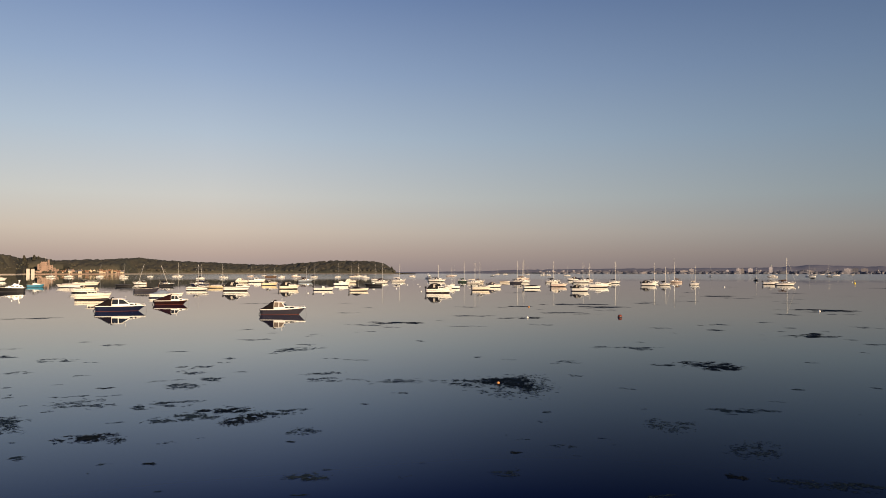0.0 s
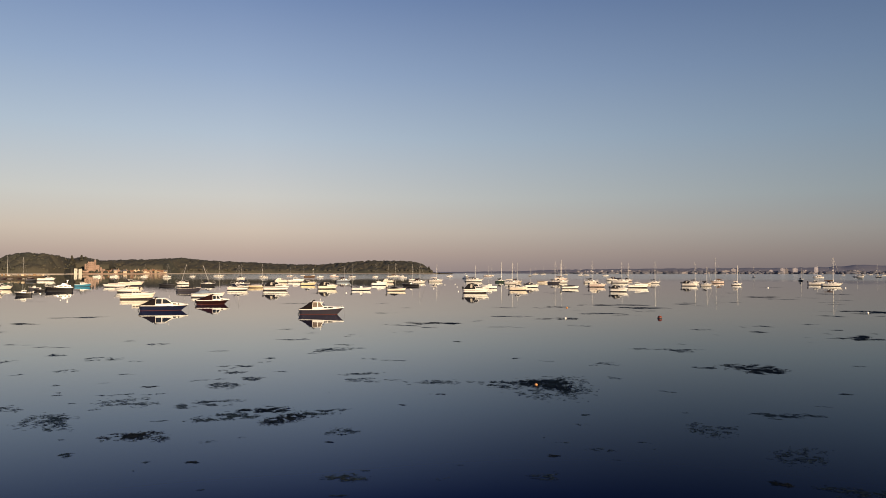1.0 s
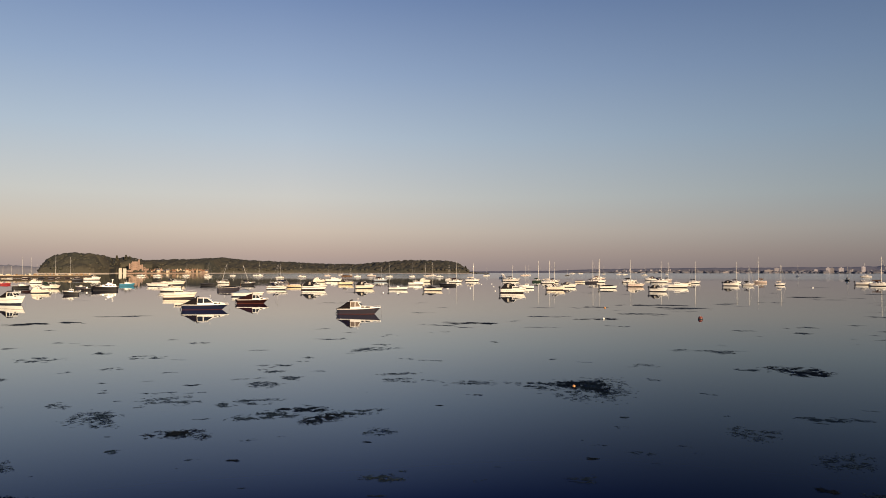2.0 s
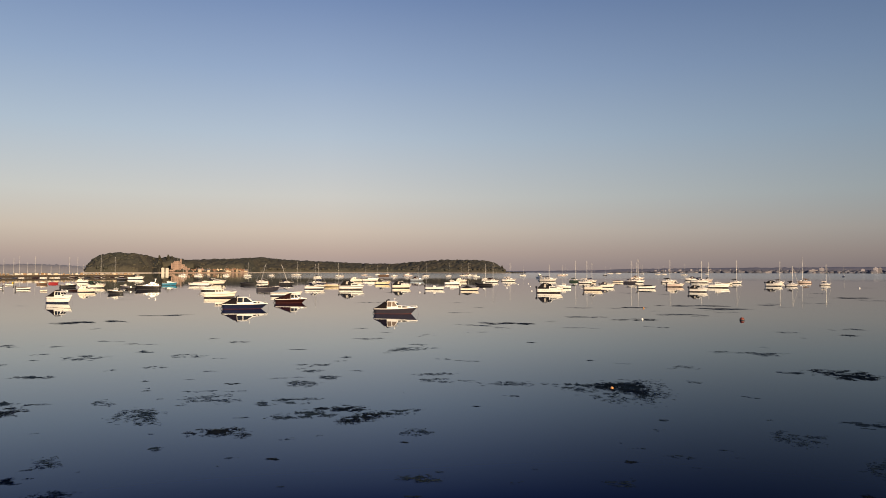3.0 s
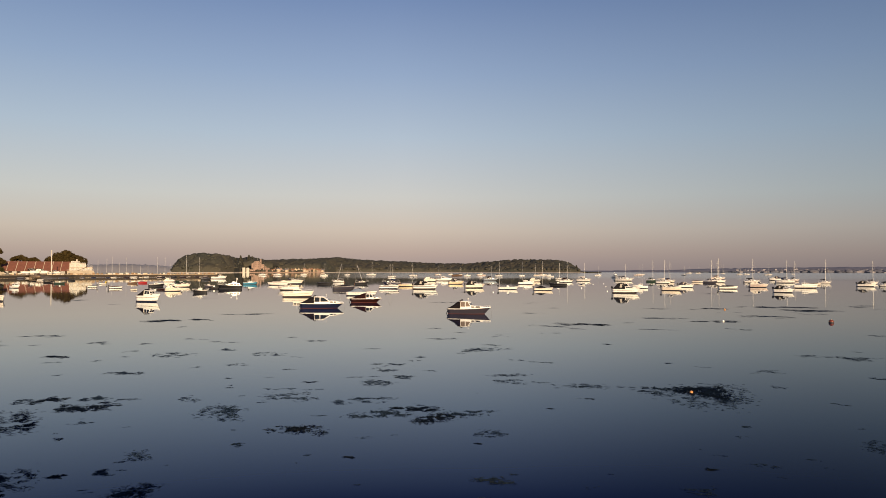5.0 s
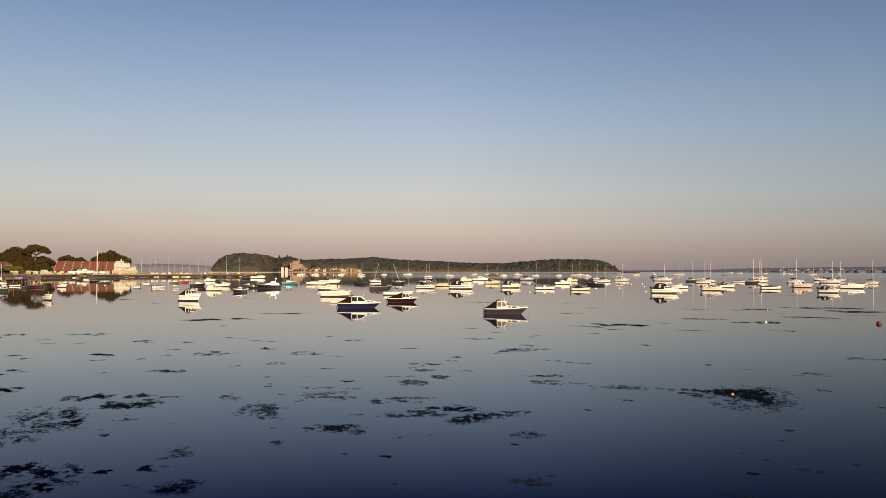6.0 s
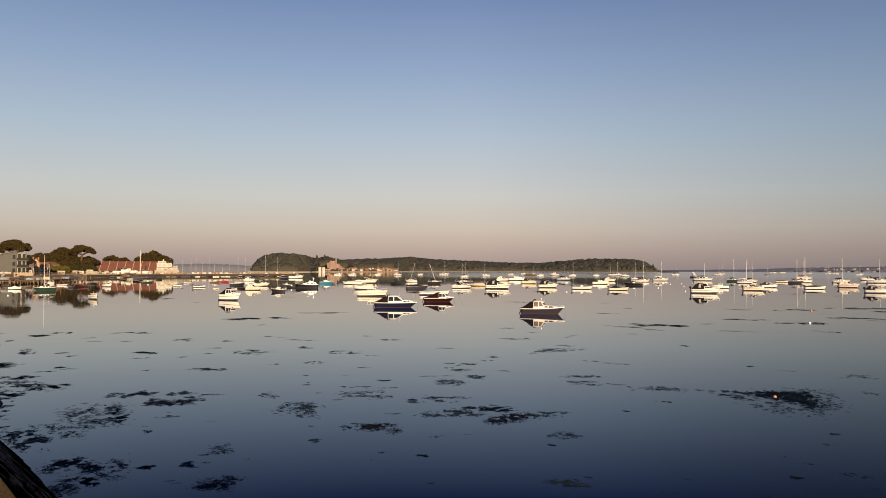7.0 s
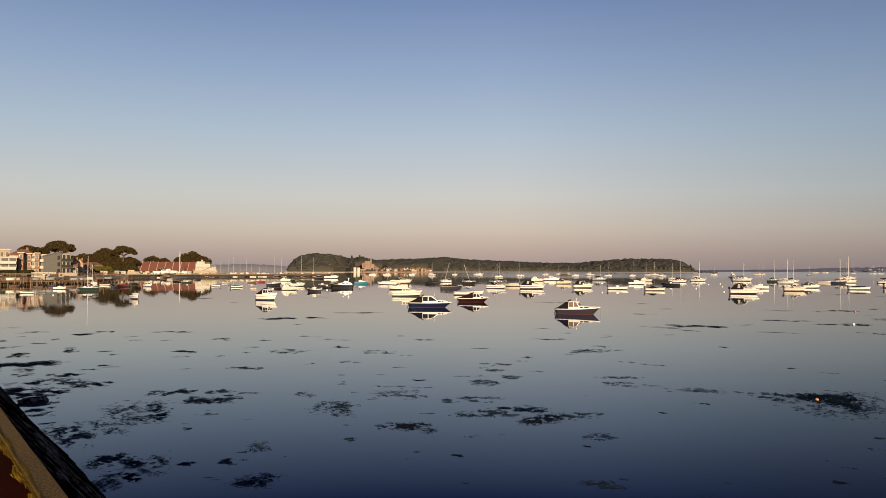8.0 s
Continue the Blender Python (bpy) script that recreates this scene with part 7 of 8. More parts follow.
buoy("small white mooring buoy lying awash", -5.6, 188.0, 0.18, BUOY_WHITE)
buoy("small white mooring buoy lying awash", -7.8, 248.0, 0.16, BUOY_WHITE)
buoy("small white mooring buoy lying awash", -72.3, 123.1, 0.10, BUOY_WHITE)
buoy("small white mooring buoy lying awash", -31.4, 170.8, 0.17, BUOY_WHITE)
buoy("small white mooring buoy lying awash near the piles", -127.5, 104.5, 0.15, BUOY_WHITE)
buoy("yellow mooring buoy by the jetty", -210.0, 259.5, 0.43, BUOY_YELLOW)


# ---- boats laid up ashore ----
def laid_up(az, d, L, rz, hull, label, cover=None):
    ob = open_boat(label, *far_spot(az, d), rz, L, hull=hull, cover=cover, motor=False)
    ob.location.z = SHORE_Z + 0.25
    ob["group"] = "boats laid up ashore"


for i in range(26):
    az = 49.0 - 0.24 * i
    laid_up(az, float(np.interp(-az, (-49.5, -48.7, -46.4, -44.0, -43.1), (308, 312, 368, 446, 512))) + random.uniform(0, 10), random.uniform(3.4, 5.5), random.uniform(0, 360), random.choice(("white", "white", "cream", "bluegrey", "brown")),
            "pale dinghy laid up on the shore", random.choice((None, "grey", "cream")))
for az, d, L, canopy, label in ((43.62, 588, 12.0, None, "large white motor cruiser hauled out before the boathouse"), (43.0, 590, 10.0, "cream", "white motor cruiser with pale canopy hauled out"), (42.2, 592, 8.0, None, "white motor boat hauled out by the clubhouse")):
    hauled = cruiser(label, *spot(az, d), az - 8, L, hull="white", canopy=canopy, motor=False)
    hauled.location.z = SHORE_Z + 0.6
    hauled["group"] = "boats laid up ashore"
    for u in (-0.25, 0.2):
        part("keel_block", box(bmesh.new(), u * L - 0.4, u * L + 0.4, -0.8, 0.8, -0.9, -0.2, 0.03), TIMBER, hauled)
for i in range(9):
    laid_up(44.6 - 0.30 * i, 600 + 2 * i, random.uniform(5, 8), random.uniform(20, 70), "white", "white boat laid up before the boathouse", random.choice((None, "cream", "grey")))


def shore_stones():
    """Loose stones and wrack along the near shore."""
    rng = np.random.default_rng(31)
    centres, sizes = [], []
    for i in range(760):
        az = rng.uniform(43.2, 50.0)
        d = float(np.interp(-az, (-50.4, -48.7, -46.4, -44.0, -43.1), (292, 300, 352, 430, 500))) + rng.uniform(-2, 9)
        x, y = far_spot(az, d)
        r = rng.uniform(0.5, 1.9)
        centres.append((x, y, 0.3 + rng.uniform(0, 1.4)))
        sizes.append((r, r * 0.8, r * 0.5))
    v, f = blob_mesh(rng, centres, sizes, 0.15)
    tagged(raw("shore_stones", v.tolist(), f.tolist(), RUBBLE), "loose brown stones along the foreshore", "stones", kind="stuff")


shore_stones()
rng_boats = random.Random(17)
for i in range(22):
    az = 44.2 - 0.57 * i + rng_boats.uniform(-0.3, 0.3)
    d = float(np.interp(-az, (-45.9, -41.0, -36.0, -31.1), (505, 560, 590, 622))) - rng_boats.uniform(4, 9)
    open_boat(rng_boats.choice(("small open boat lying along the jetty", "covered dinghy tied up along the jetty")), *spot(az, d), az + rng_boats.uniform(-20, 20), rng_boats.uniform(2.8, 4.8),
              hull=rng_boats.choice(("white", "black", "navy", "cream", "maroon", "slate")), cover=rng_boats.choice(("black", "cream", "charcoal", "navy", "grey")), motor=False)
mooring_posts()
rowing_dinghies()


# ---- floating seaweed ----
WISPS = 0


def weed(x, y, wide, deep, cover):
    """A raft of floating wrack: a few wandering lines of clumps, each a tangle of narrow, bent fronds that stand a little proud of the water."""
    global WISPS
    WISPS += 1
    rng = np.random.default_rng(900 + WISPS)
    d = math.hypot(x, y)
    p = d / 1300
    away = Vector((x, y, 0)) / d
    side = Vector((away.y, -away.x, 0))
    tall = deep * 4.9 / (d * p)
    count = int(min(5200, max(6, cover ** 1.7 * (1.15 if d > 26 else 1.75) * (wide / p) * (tall + 1))))
    clumps = []
    for r in range(1 + int(tall > 5) + int(tall > 11) + int(tall > 20)):
        qy, drift = rng.uniform(-0.30, 0.30), rng.normal() * 0.10
        a, b = sorted((rng.uniform(-0.5, -0.1), rng.uniform(0.1, 0.5))) if r else (-0.48, 0.48)
        n = max(3, int((b - a) * wide / p / 7))
        for i in range(n):
            clumps.append((a + (b - a) * (i + rng.uniform(0, 0.9)) / n, qy, rng.uniform(0.25, 1.0)))
            qy = float(np.clip(qy + drift + rng.normal() * 0.16, -0.40, 0.40))
            drift = drift * 0.7 + rng.normal() * 0.05
    pick = np.cumsum([c[2] for c in clumps])
    verts, faces = [], []
    for i in range(count):
        c = clumps[int(np.searchsorted(pick, rng.random() * pick[-1]))]
        u = (c[0] + rng.normal() * min(0.09, 8.0 * p / wide)) * wide
        v = (c[1] + rng.normal() * 0.13) * deep
        if noise.noise((u / p * 0.10, v / deep * tall * 0.22, WISPS * 3.7)) < -0.10:
            continue
        ang = rng.normal() * 0.20 + (math.pi if rng.random() < 0.5 else 0.0)
        far = min(1.0, 34 / d) ** 0.5
        fine = 0.72 if d < 26 else 1.0
        seg, w, h = p * rng.uniform(1.1, 3.0) * fine / far, p * rng.uniform(0.16, 0.40) * fine * far, p * rng.uniform(0.04, 0.34) * far * (2.4 if c[2] > 0.5 and cover > 0.6 and rng.random() < 0.4 else 1.0)
        steps = int(rng.integers(2, 4))
        k0 = len(verts)
        for s in range(steps + 1):
            taper = 1 - 0.8 * (s / steps) ** 2
            nu, nv = -math.sin(ang) * w * taper, math.cos(ang) * w * taper * (1 + d / 40)
            lift = h * taper * (0.6 + 0.4 * math.sin(s * 2.1 + i))
            for uu, vv, z in ((u - nu, v - nv, 0.004), (u, v, 0.006 + lift), (u + nu, v + nv, 0.004)):
                verts.append((x + side.x * uu + away.x * vv, y + side.y * uu + away.y * vv, z))
            u, v = u + math.cos(ang) * seg, v + math.sin(ang) * seg
            ang += rng.normal() * 0.26
        for s in range(steps):
            a = k0 + 3 * s
            faces += [(a, a + 1, a + 4, a + 3), (a + 1, a + 2, a + 5, a + 4)]
    ob = raw("seaweed_raft", verts, faces, WEED if cover > 0.68 else WEED_AWASH)
    tagged(ob, "ragged raft of dark seaweed floating on the water" if cover > 0.45 else "thin scatter of dark weed fronds on the water", "seaweed", "floating weed", "stuff")


weed(-20.33, 35.22, 1.13, 1.37, 0.50)
weed(-21.09, 40.20, 1.84, 1.75, 0.50)
weed(-18.66, 39.32, 0.90, 0.82, 0.50)
weed(-22.04, 48.83, 1.05, 2.09, 0.50)
weed(-12.42, 37.14, 1.85, 1.39, 0.40)
weed(-11.96, 35.07, 1.13, 1.66, 0.50)
weed(-10.33, 33.31, 0.97, 1.30, 0.60)
weed(-11.03, 31.39, 1.44, 2.00, 0.50)
weed(-12.55, 32.35, 0.62, 0.72, 0.30)
weed(-13.99, 30.75, 0.47, 0.66, 0.70)
weed(-14.44, 28.51, 1.20, 0.58, 0.35)
weed(-12.78, 28.59, 0.66, 0.43, 0.30)
weed(-13.19, 26.94, 1.89, 1.80, 0.50)
weed(-10.67, 26.38, 0.60, 1.19, 0.50)
weed(-9.80, 26.83, 1.70, 1.22, 0.50)
weed(-7.73, 26.50, 0.51, 0.46, 0.40)
weed(-7.69, 25.69, 1.67, 0.99, 0.90)
weed(-8.59, 24.34, 2.14, 1.00, 0.65)
weed(-8.30, 25.02, 1.15, 0.63, 0.40)
weed(-6.30, 23.99, 1.65, 1.70, 0.75)
weed(-5.49, 25.33, 1.74, 0.83, 0.60)
weed(-4.23, 22.25, 1.02, 0.88, 0.55)
weed(-13.38, 22.84, 0.78, 2.11, 0.50)
weed(-10.03, 21.09, 1.64, 1.41, 0.75)
weed(-4.31, 20.92, 0.19, 0.21, 0.90)
weed(-10.90, 19.07, 0.29, 0.46, 0.50)
weed(-7.34, 18.52, 0.25, 0.29, 0.90)
weed(-8.35, 17.69, 0.19, 0.16, 0.60)
weed(-3.19, 17.46, 0.96, 0.64, 0.65)
weed(-2.81, 18.03, 0.19, 0.21, 0.50)
weed(-6.26, 16.24, 0.19, 0.13, 0.50)
weed(-3.10, 15.92, 0.30, 0.20, 0.60)
weed(-8.81, 45.72, 2.98, 2.38, 0.50)
weed(-9.17, 49.50, 0.95, 1.59, 0.30)
weed(-13.13, 52.82, 1.21, 1.84, 0.60)
weed(-9.83, 55.93, 1.29, 2.54, 0.40)
weed(-5.53, 35.00, 1.74, 0.99, 0.60)
weed(-5.27, 32.98, 1.52, 1.23, 0.50)
weed(-2.23, 32.82, 4.78, 1.20, 0.28)
weed(-1.70, 32.32, 1.24, 1.17, 0.40)
weed(-1.65, 29.37, 0.45, 0.55, 0.70)
weed(-2.86, 26.97, 0.21, 0.23, 0.80)
weed(-6.16, 40.94, 0.78, 0.81, 0.40)
weed(-4.56, 40.68, 1.72, 0.80, 0.30)
weed(-11.81, 40.91, 0.47, 1.39, 0.50)
weed(-4.43, 70.90, 4.08, 3.22, 0.90)
weed(-5.90, 67.43, 2.07, 2.19, 0.40)
weed(-8.18, 68.14, 2.35, 2.25, 0.30)
weed(-6.42, 60.26, 1.39, 1.75, 0.30)
weed(-4.56, 64.98, 1.25, 1.35, 0.60)
weed(-16.10, 44.52, 0.85, 0.67, 0.60)
weed(-1.74, 52.02, 0.40, 0.87, 0.80)
weed(-24.52, 41.50, 0.89, 0.64, 0.50)
weed(-27.20, 46.08, 1.06, 0.79, 0.30)
weed(-16.83, 34.36, 0.53, 0.63, 0.40)
weed(-16.63, 31.51, 0.24, 0.36, 0.60)
weed(-16.69, 28.31, 0.26, 0.44, 0.60)
weed(-10.47, 23.56, 0.45, 0.29, 0.40)
weed(-9.58, 35.57, 0.68, 0.63, 0.30)
weed(-7.74, 20.74, 0.48, 0.44, 0.20)
weed(-6.86, 21.45, 0.49, 0.31, 0.25)
weed(-8.46, 18.60, 0.35, 0.24, 0.20)
weed(-43.18, 77.05, 4.71, 3.27, 0.60)
weed(-13.74, 52.81, 2.02, 0.92, 0.40)
weed(-0.90, 17.39, 0.27, 0.38, 0.35)
weed(3.05, 31.46, 3.37, 4.91, 0.50)
weed(2.27, 32.34, 1.49, 1.84, 1.00)
weed(3.47, 31.98, 0.98, 3.60, 0.90)
weed(2.84, 31.78, 1.95, 1.94, 0.80)
weed(0.90, 32.01, 1.47, 1.79, 0.62)
weed(8.41, 78.38, 4.19, 3.46, 0.75)
weed(11.02, 104.04, 2.69, 4.58, 0.70)
weed(3.39, 81.34, 3.97, 2.85, 0.55)
weed(14.45, 88.37, 4.65, 3.26, 0.50)
weed(19.82, 110.40, 7.51, 5.08, 0.70)
weed(21.06, 102.33, 3.84, 4.34, 0.70)
weed(2.74, 103.10, 4.54, 3.06, 0.30)
weed(8.95, 68.23, 1.93, 1.96, 0.40)
weed(11.76, 38.41, 1.33, 1.48, 0.60)
weed(13.92, 38.67, 2.82, 2.54, 0.75)
weed(14.01, 36.96, 1.85, 2.10, 0.90)
weed(11.39, 46.87, 3.60, 1.81, 0.40)
weed(12.55, 46.53, 1.07, 1.79, 0.60)
weed(28.00, 55.74, 2.79, 2.78, 0.70)
weed(28.80, 57.28, 0.88, 4.11, 1.00)
weed(6.46, 39.35, 1.66, 1.50, 0.35)
weed(6.17, 34.39, 0.66, 0.77, 0.40)
weed(8.84, 34.78, 0.80, 0.80, 0.50)
weed(10.55, 25.55, 1.86, 1.01, 0.55)
weed(9.78, 25.09, 0.67, 0.43, 0.40)
weed(7.12, 23.16, 1.42, 1.60, 0.45)
weed(3.59, 25.26, 0.27, 0.41, 0.60)
weed(3.34, 23.83, 0.42, 0.55, 0.45)
weed(3.32, 20.50, 0.63, 0.54, 0.50)
weed(1.96, 19.70, 0.26, 0.31, 0.80)
weed(2.31, 21.26, 0.33, 0.29, 0.40)
weed(1.86, 21.81, 0.33, 0.38, 0.30)
weed(4.86, 20.54, 0.24, 0.21, 0.50)
weed(4.68, 21.34, 0.33, 0.30, 0.30)
weed(1.50, 17.69, 0.65, 0.69, 0.50)
weed(8.43, 19.89, 1.14, 1.77, 0.50)
weed(6.93, 17.49, 0.47, 0.47, 0.90)
weed(8.21, 17.02, 1.17, 0.76, 0.45)
weed(9.04, 16.58, 1.46, 0.74, 0.60)
weed(4.68, 15.86, 0.48, 0.37, 0.60)
weed(23.18, 62.03, 1.43, 2.63, 0.70)
weed(26.01, 69.24, 0.80, 2.46, 0.60)
weed(15.49, 62.26, 0.72, 1.92, 0.50)
weed(24.14, 67.72, 0.78, 2.34, 0.40)
weed(14.61, 30.43, 0.47, 0.65, 0.50)
weed(18.85, 58.24, 0.90, 1.71, 0.40)
weed(13.78, 51.08, 0.79, 1.30, 0.50)
weed(30.15, 63.66, 0.98, 2.15, 0.50)
weed(27.64, 60.56, 0.70, 1.94, 0.40)
weed(37.38, 65.39, 1.77, 3.15, 0.40)
weed(29.26, 49.39, 1.14, 1.81, 0.50)
weed(29.25, 53.15, 0.41, 2.06, 0.50)
weed(1.96, 41.67, 0.32, 0.55, 0.60)
weed(3.56, 40.73, 1.09, 0.80, 0.30)
weed(7.66, 30.62, 0.47, 0.46, 0.40)
weed(21.54, 49.53, 0.38, 1.28, 0.40)
weed(24.96, 61.13, 0.47, 1.94, 0.50)
weed(19.77, 39.54, 0.61, 0.84, 0.30)
weed(1.58, 65.72, 1.52, 1.38, 0.40)
weed(18.03, 30.60, 0.35, 0.69, 0.40)
weed(21.21, 110.84, 5.56, 6.02, 0.60)
weed(22.63, 101.04, 4.68, 6.71, 0.60)
weed(30.87, 115.08, 2.22, 6.60, 0.40)
weed(40.62, 123.13, 2.38, 5.12, 0.40)
weed(14.21, 87.48, 4.04, 3.73, 0.40)
weed(60.81, 180.11, 2.10, 10.99, 0.40)
weed(54.53, 146.50, 3.97, 14.70, 0.70)
weed(55.57, 139.88, 4.34, 6.76, 0.50)
weed(47.06, 91.15, 6.35, 8.99, 0.95)
weed(81.60, 175.62, 4.79, 10.92, 0.50)
weed(137.24, 232.20, 6.01, 30.18, 0.60)
weed(97.47, 253.88, 2.97, 22.18, 0.30)
weed(40.09, 85.42, 2.11, 3.87, 0.50)
weed(54.80, 116.52, 1.81, 4.81, 0.30)
weed(-32.05, 35.82, 1.28, 1.55, 0.80)
weed(-23.69, 30.86, 2.03, 1.27, 0.60)
weed(-26.68, 38.74, 2.17, 2.53, 0.60)
weed(-30.46, 33.55, 0.75, 0.83, 0.40)
weed(-22.45, 23.37, 0.74, 1.38, 0.60)
weed(-21.40, 23.38, 1.26, 1.88, 0.70)
weed(-19.77, 22.73, 1.12, 1.72, 0.85)
weed(-20.05, 24.19, 0.96, 1.62, 0.60)
weed(-18.98, 23.20, 1.13, 1.60, 0.70)
weed(-19.06, 24.67, 0.76, 0.54, 0.40)
weed(-16.73, 25.30, 0.87, 1.45, 0.35)
weed(-13.95, 22.96, 1.60, 2.73, 0.45)
weed(-19.35, 20.09, 0.73, 2.76, 0.70)
weed(-16.44, 18.25, 0.25, 0.73, 0.60)
weed(-17.63, 20.52, 0.46, 1.19, 0.40)
weed(-12.85, 17.27, 0.60, 1.30, 0.30)
weed(-13.46, 14.99, 0.40, 0.43, 0.70)
weed(-12.66, 15.58, 0.37, 0.55, 0.60)
weed(-10.95, 14.53, 1.01, 0.92, 0.60)
weed(-11.01, 19.13, 0.32, 0.43, 0.60)
weed(-24.97, 42.06, 0.82, 1.40, 0.50)
weed(-32.72, 43.88, 1.15, 1.69, 0.40)
weed(-35.55, 43.38, 0.96, 1.30, 0.40)
weed(-30.66, 47.35, 1.21, 1.84, 0.40)
weed(-44.61, 65.44, 5.06, 4.50, 0.90)
weed(-43.21, 46.34, 2.50, 1.60, 0.50)
weed(-29.91, 39.19, 0.51, 1.36, 0.40)
weed(-28.31, 34.45, 0.30, 1.09, 0.50)
weed(-20.51, 31.23, 0.54, 0.80, 0.50)
weed(-17.97, 30.26, 0.21, 0.91, 0.50)
weed(-16.82, 28.69, 0.19, 0.49, 0.50)
weed(-28.36, 46.18, 0.39, 0.86, 0.50)
weed(-21.85, 33.63, 0.43, 0.93, 0.40)
weed(-26.48, 29.50, 0.21, 0.63, 0.50)
weed(-8.48, 18.38, 0.15, 0.43, 0.30)
weed(-12.80, 16.59, 0.51, 0.30, 0.30)
weed(-39.51, 30.05, 1.15, 2.62, 0.70)
weed(-36.72, 28.09, 3.22, 3.98, 0.85)
weed(-34.62, 26.33, 2.45, 3.26, 0.55)
weed(-31.98, 24.46, 0.94, 1.29, 0.50)
weed(-30.24, 25.42, 1.34, 1.70, 0.70)
weed(-29.24, 23.62, 2.66, 2.10, 0.65)
weed(-27.03, 24.03, 1.50, 2.35, 0.75)
weed(-27.69, 21.83, 2.24, 3.33, 0.95)
weed(-20.15, 19.78, 2.09, 3.49, 0.50)
weed(-19.12, 16.42, 1.47, 3.22, 0.65)
weed(-18.64, 17.51, 1.02, 1.83, 0.40)
weed(-15.31, 14.22, 1.17, 1.64, 0.65)
weed(-14.47, 14.58, 0.95, 1.98, 0.60)
weed(-14.30, 13.20, 0.68, 1.84, 0.50)
weed(-13.91, 13.58, 0.32, 0.96, 1.00)
weed(-22.80, 18.27, 0.75, 1.03, 0.60)
weed(-21.34, 17.28, 0.37, 0.41, 0.70)
weed(-10.93, 14.43, 0.94, 1.07, 0.45)
weed(-13.48, 14.92, 0.36, 0.41, 0.60)
weed(-12.74, 15.63, 0.30, 0.48, 0.60)
weed(-12.92, 17.25, 0.56, 1.24, 0.30)
weed(-52.88, 41.69, 1.57, 2.43, 0.40)
weed(-48.09, 42.07, 1.32, 2.25, 0.90)
weed(-48.86, 44.94, 1.24, 1.84, 0.70)
weed(-39.28, 33.47, 0.99, 2.91, 0.70)
weed(-36.55, 33.42, 0.69, 1.02, 0.50)
weed(-34.86, 32.51, 0.50, 0.95, 0.50)
weed(-31.42, 28.78, 0.50, 1.01, 0.80)
weed(-30.61, 28.51, 0.67, 0.73, 0.40)
weed(-30.72, 27.28, 0.62, 0.70, 0.60)
weed(-40.56, 39.79, 0.68, 0.91, 0.40)
weed(-35.20, 43.06, 1.02, 1.82, 0.50)
weed(-42.59, 46.18, 1.49, 1.14, 0.40)
weed(-45.04, 35.84, 0.77, 1.34, 0.50)
weed(-48.57, 35.85, 0.59, 1.92, 0.60)
weed(-44.01, 32.87, 1.27, 1.59, 0.40)
weed(-46.16, 38.05, 0.32, 1.46, 0.60)


def loose_weed():
    """Small wisps strewn over the whole bay."""
    rng = np.random.default_rng(77)
    for i in range(110):
        az, k = rng.uniform(-34, 57), rng.random()
        d = 16 + 60 * rng.random() ** 1.3 if i < 60 else 60 + 150 * rng.random() ** 1.4
        x, y = spot(az, d)
        if Vector((x, y, 0)).dot(OUT) < TOE + 2:
            continue
        weed(x, y, d * (0.003 + 0.010 * k if i < 60 else 0.006 + 0.03 * k * k), d * d * rng.uniform(0.00018, 0.0005), rng.uniform(0.15, 0.42))


loose_weed()


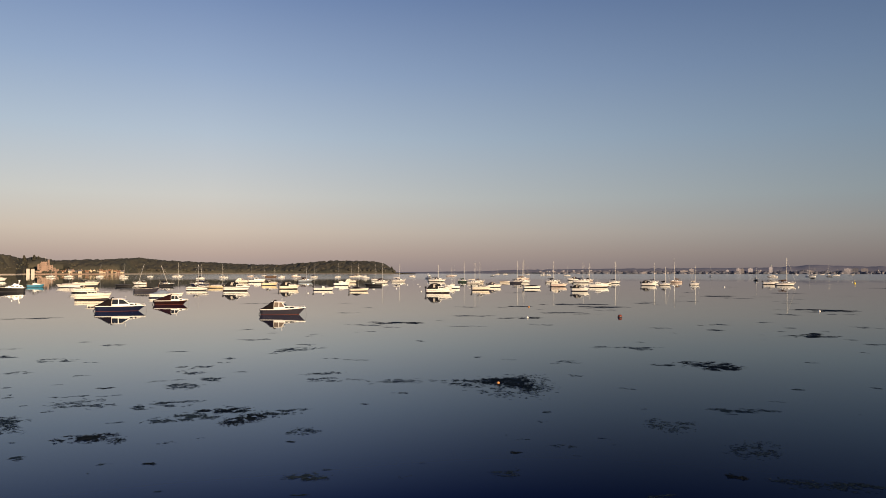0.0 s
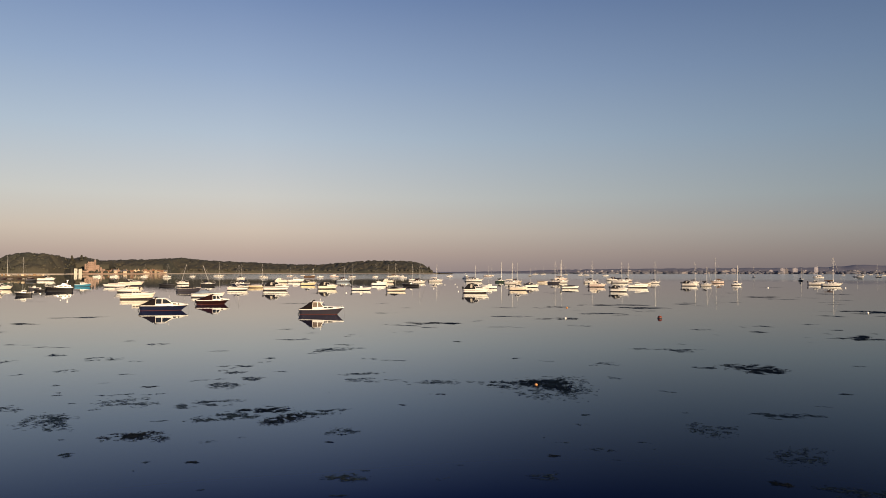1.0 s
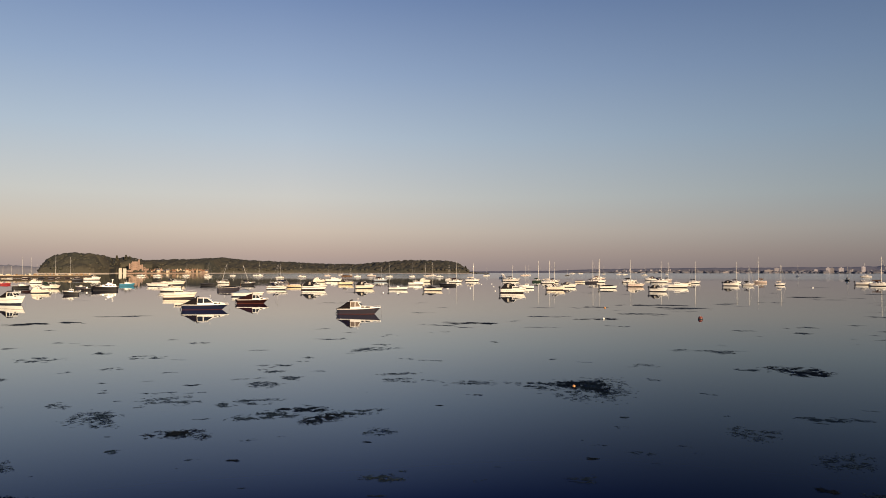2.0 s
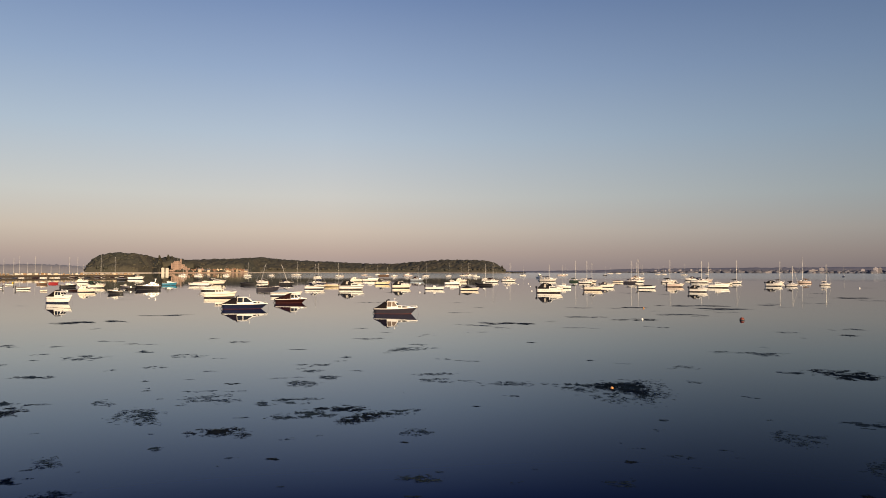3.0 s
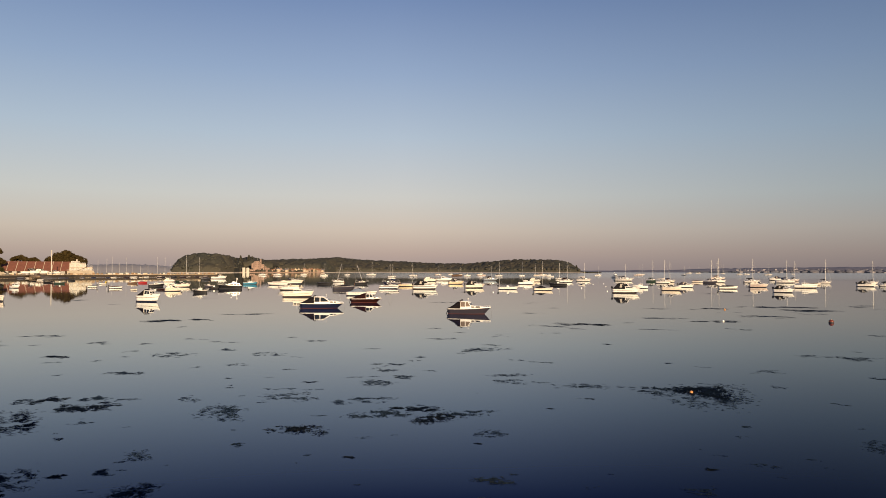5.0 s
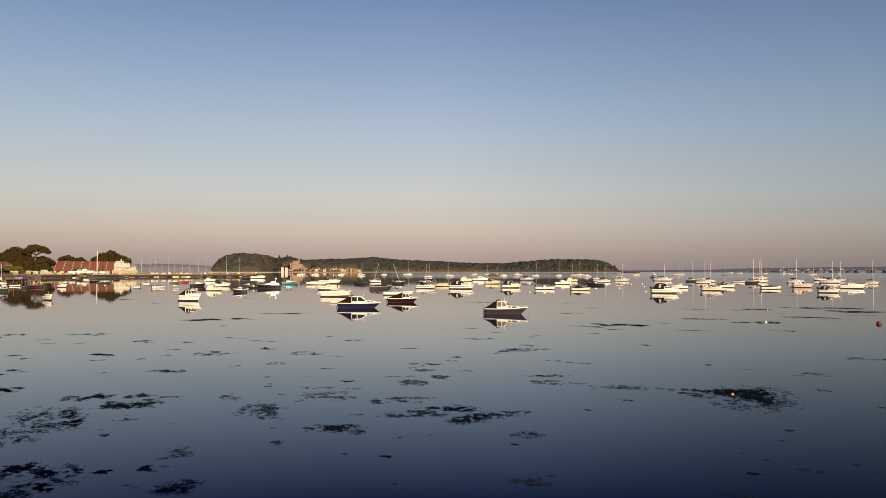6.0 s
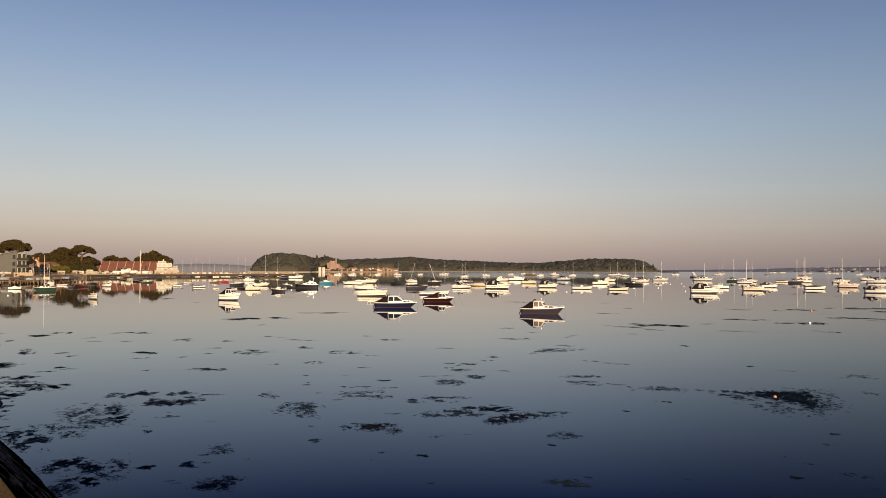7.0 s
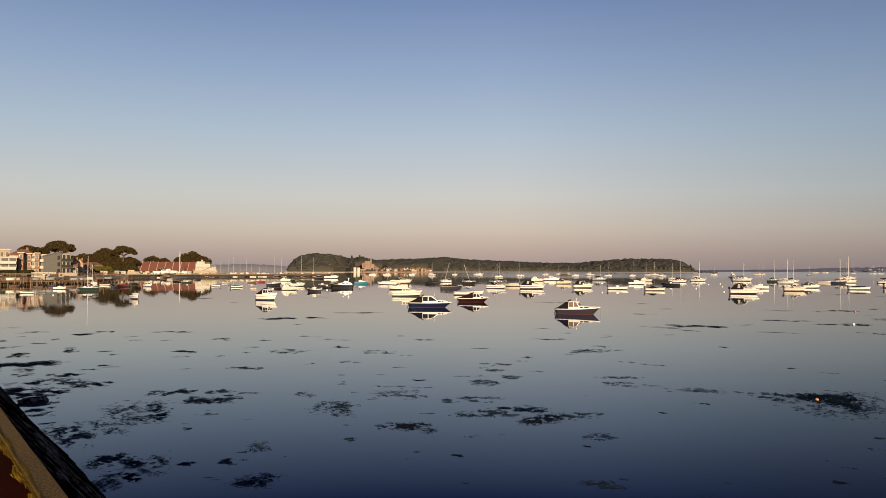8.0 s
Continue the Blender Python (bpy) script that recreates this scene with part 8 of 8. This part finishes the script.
# ---- sea wall and path ----
def sea_wall():
    u0, u1 = -12.0, 46.0
    ob = thing("sea_wall", "dark weathered stone sea wall with a lichened concrete coping", "sea wall", 0, 0, 0, 0, kind="structure")
    bm = bmesh.new()
    vs = [[bm.verts.new(wall_xyz(u, n, z)) for n, z in ((COPING_IN - 0.05, COPING_Z - 0.10), (COPING_OUT - 0.06, COPING_Z - 0.14), (TOE - 0.06, -0.06), (TOE + 0.3, -0.5), (COPING_IN - 0.05, -0.5))] for u in (u0, 250)]
    for i in range(5):
        j = (i + 1) % 5
        bm.faces.new((vs[0][i], vs[0][j], vs[1][j], vs[1][i]))
    bm.faces.new(vs[0])
    bm.faces.new(vs[1])
    part("core", bm, WALL_STONE, ob)
    # kerb stones along the top
    rng = random.Random(3)
    u = u0
    while u < u1:
        L = rng.uniform(1.8, 2.6)
        bm = bmesh.new()
        box(bm, 0.0, L - 0.001, -(COPING_OUT - COPING_IN) / 2, (COPING_OUT - COPING_IN) / 2, -0.22, rng.uniform(-0.003, 0.003), 0.008)
        st = part("coping_stone", bm, LICHEN, ob)
        st.matrix_basis = Matrix.Translation(wall_xyz(u, (COPING_IN + COPING_OUT) / 2 + rng.uniform(-0.006, 0.006), COPING_Z)) @ pose(0, 0, 0, 0, 0, 90 + WALL_AZ + rng.uniform(-0.06, 0.06))
        u += L
    # stones of the sloping face, in courses
    shapes = []
    for k in range(8):
        bm = bmesh.new()
        w, hgt = (0.30, 0.38, 0.46, 0.58, 0.34, 0.42, 0.52, 0.26)[k], 0.95
        box(bm, 0.004, w - 0.004, 0.003, hgt + 0.006, 0.0, 0.12, 0.012)
        for v in bm.verts:
            if v.co.z < 0.06:
                v.co.z += noise.noise((v.co.x * 3 + k * 7, v.co.y * 4, k)) * 0.02
        me = bpy.data.meshes.new("stone")
        bm.to_mesh(me)
        bm.free()
        me.materials.append(WALL_STONE)
        shapes.append((w, me))
    slope = Vector((TOE - COPING_OUT, -(COPING_Z - 0.12)))
    span = slope.length
    down = (OUT * slope.x + Vector((0, 0, slope.y))).normalized()
    normal = ALONG.cross(down)
    if normal.z < 0:
        normal = -normal
    rows = int(span / 0.88) + 1
    for r in range(rows):
        u = 2.0 + rng.uniform(0, 0.4)
        while u < 22:
            w, me = rng.choice(shapes)
            st = new("stone", me)
            st.parent = ob
            p = ALONG * u + OUT * COPING_OUT + Vector((0, 0, COPING_Z - 0.12)) + down * (0.88 * r + 0.06 + rng.uniform(-0.10, 0.06)) + normal * rng.uniform(-0.02, 0.02)
            st.matrix_basis = Matrix.Translation(p) @ Matrix((ALONG, down, ALONG.cross(down))).transposed().to_4x4() @ pose(0, 0, 0, rng.uniform(-1.5, 1.5), rng.uniform(-4, 4), rng.uniform(-6, 6))
            u += w
    return ob


def wall_material():
    """Black weedy stone with ragged grey patches of barnacles."""
    m = bpy.data.materials.new("weedy_wall_stone")
    m.use_nodes = True
    nt = m.node_tree
    b = nt.nodes["Principled BSDF"]
    b.inputs["Roughness"].default_value = 0.95
    b.inputs["Specular IOR Level"].default_value = 0.0
    where = nt.nodes.new("ShaderNodeNewGeometry")
    masks = []
    for scale, detail, lo, hi in ((0.8, 4, 0.47, 0.60), (7.0, 6, 0.43, 0.56), (40.0, 3, 0.15, 0.60)):
        n = nt.nodes.new("ShaderNodeTexNoise")
        n.inputs["Scale"].default_value, n.inputs["Detail"].default_value, n.inputs["Roughness"].default_value = scale, detail, 0.65
        nt.links.new(where.outputs["Position"], n.inputs["Vector"])
        r = nt.nodes.new("ShaderNodeMapRange")
        r.inputs["From Min"].default_value, r.inputs["From Max"].default_value = lo, hi
        nt.links.new(n.outputs["Fac"], r.inputs["Value"])
        masks.append(r)
    last = masks[0].outputs[0]
    for r in masks[1:]:
        k = nt.nodes.new("ShaderNodeMath")
        k.operation = "MULTIPLY"
        nt.links.new(last, k.inputs[0])
        nt.links.new(r.outputs[0], k.inputs[1])
        last = k.outputs[0]
    mix = nt.nodes.new("ShaderNodeMix")
    mix.data_type = "RGBA"
    mix.inputs["A"].default_value, mix.inputs["B"].default_value = (0.0022, 0.0018, 0.0017, 1), (0.24, 0.185, 0.16, 1)
    nt.links.new(last, mix.inputs["Factor"])
    nt.links.new(mix.outputs["Result"], b.inputs["Base Color"])
    bp = nt.nodes.new("ShaderNodeBump")
    bp.inputs["Strength"].default_value, bp.inputs["Distance"].default_value = 0.9, 0.03
    nt.links.new(masks[1].outputs[0], bp.inputs["Height"])
    nt.links.new(bp.outputs[0], b.inputs["Normal"])
    return m


WALL_STONE = wall_material()
LICHEN = mat("lichened_coping", (0.235, 0.147, 0.038), rough=0.95, vary=0.75, scale=55, bump=0.8, fine=190, tint=(0.050, 0.031, 0.009), by_object=0.2, spec=0.2)
PATH_RED = mat("red_brown_path", (0.036, 0.0052, 0.0005), rough=0.95, vary=0.4, scale=1.2, bump=0.5, fine=50, tint=(0.018, 0.0026, 0.0003), spec=0.02)
MOSS = mat("yellow_moss", (0.155, 0.098, 0.011), rough=1.0, vary=0.5, scale=4, fine=50, tint=(0.055, 0.040, 0.008), by_island=0.7, spec=0.1)
sea_wall()
sheet("path", [wall_xyz(u, n, COPING_Z - 0.05) for u, n in ((-60, -4.0), (250, -4.0), (250, COPING_IN - 0.003), (-60, COPING_IN - 0.003))], PATH_RED, "red-brown tarmac path behind the sea wall", "path", thick=3.6)


def moss():
    """Ragged moss and dry grass along the coping's inner edge: short thin blades in clumps."""
    rng = np.random.default_rng(21)
    v, f = [], []
    for i in range(17000):
        u = rng.uniform(3.2, 15)
        lump = max(0.0, noise.noise((u * 1.7, 2.0, 0)) * 0.9 + noise.noise((u * 6.0, 5.0, 0)) * 0.5 + 0.25)
        n = COPING_IN + 0.010 + 0.062 * lump - rng.random() * (0.030 + 0.150 * lump)
        h = rng.uniform(0.3, 1.0) * (0.010 + 0.022 * lump)
        lean_u, lean_n = rng.normal() * 0.6 * h, -abs(rng.normal()) * 0.5 * h
        w = rng.uniform(0.002, 0.005)
        z = COPING_Z - (0.05 if n < COPING_IN else 0.004)
        k = len(v)
        v += [wall_xyz(u - w, n, z), wall_xyz(u + w, n, z), wall_xyz(u + lean_u * 0.5 + w * 0.6, n + lean_n * 0.5, min(COPING_Z + 0.008, z + h * 0.75 + 0.02)), wall_xyz(u + lean_u, n + lean_n, min(COPING_Z + 0.012, z + h + 0.02))]
        f.append((k, k + 1, k + 2, k + 3))
    tagged(raw("moss", v, f, MOSS), "yellow-green moss and dry grass along the coping", "moss", kind="stuff")


moss()


def rock(x, y, size):
    ob = thing("rock", "dark weed-covered rock at the foot of the sea wall", "rock", x, y, 0, 50)
    bm = bmesh.new()
    bmesh.ops.create_icosphere(bm, subdivisions=4, radius=1.0)
    for v in bm.verts:
        k = 1 + 0.30 * noise.fractal(v.co * 1.6, 1.0, 2.0, 4)
        v.co = Vector((v.co.x * size * 0.55 * k, v.co.y * size * 0.30 * k, v.co.z * size * 0.16 * k + 0.03))
    part("stone", bm, WALL_STONE, ob, smooth=True)


rock(-25.18, 19.84, 0.95)
weed(-24.9, 19.45, 1.5, 0.9, 0.90)
weed(-23.6, 18.6, 1.2, 1.0, 0.65)
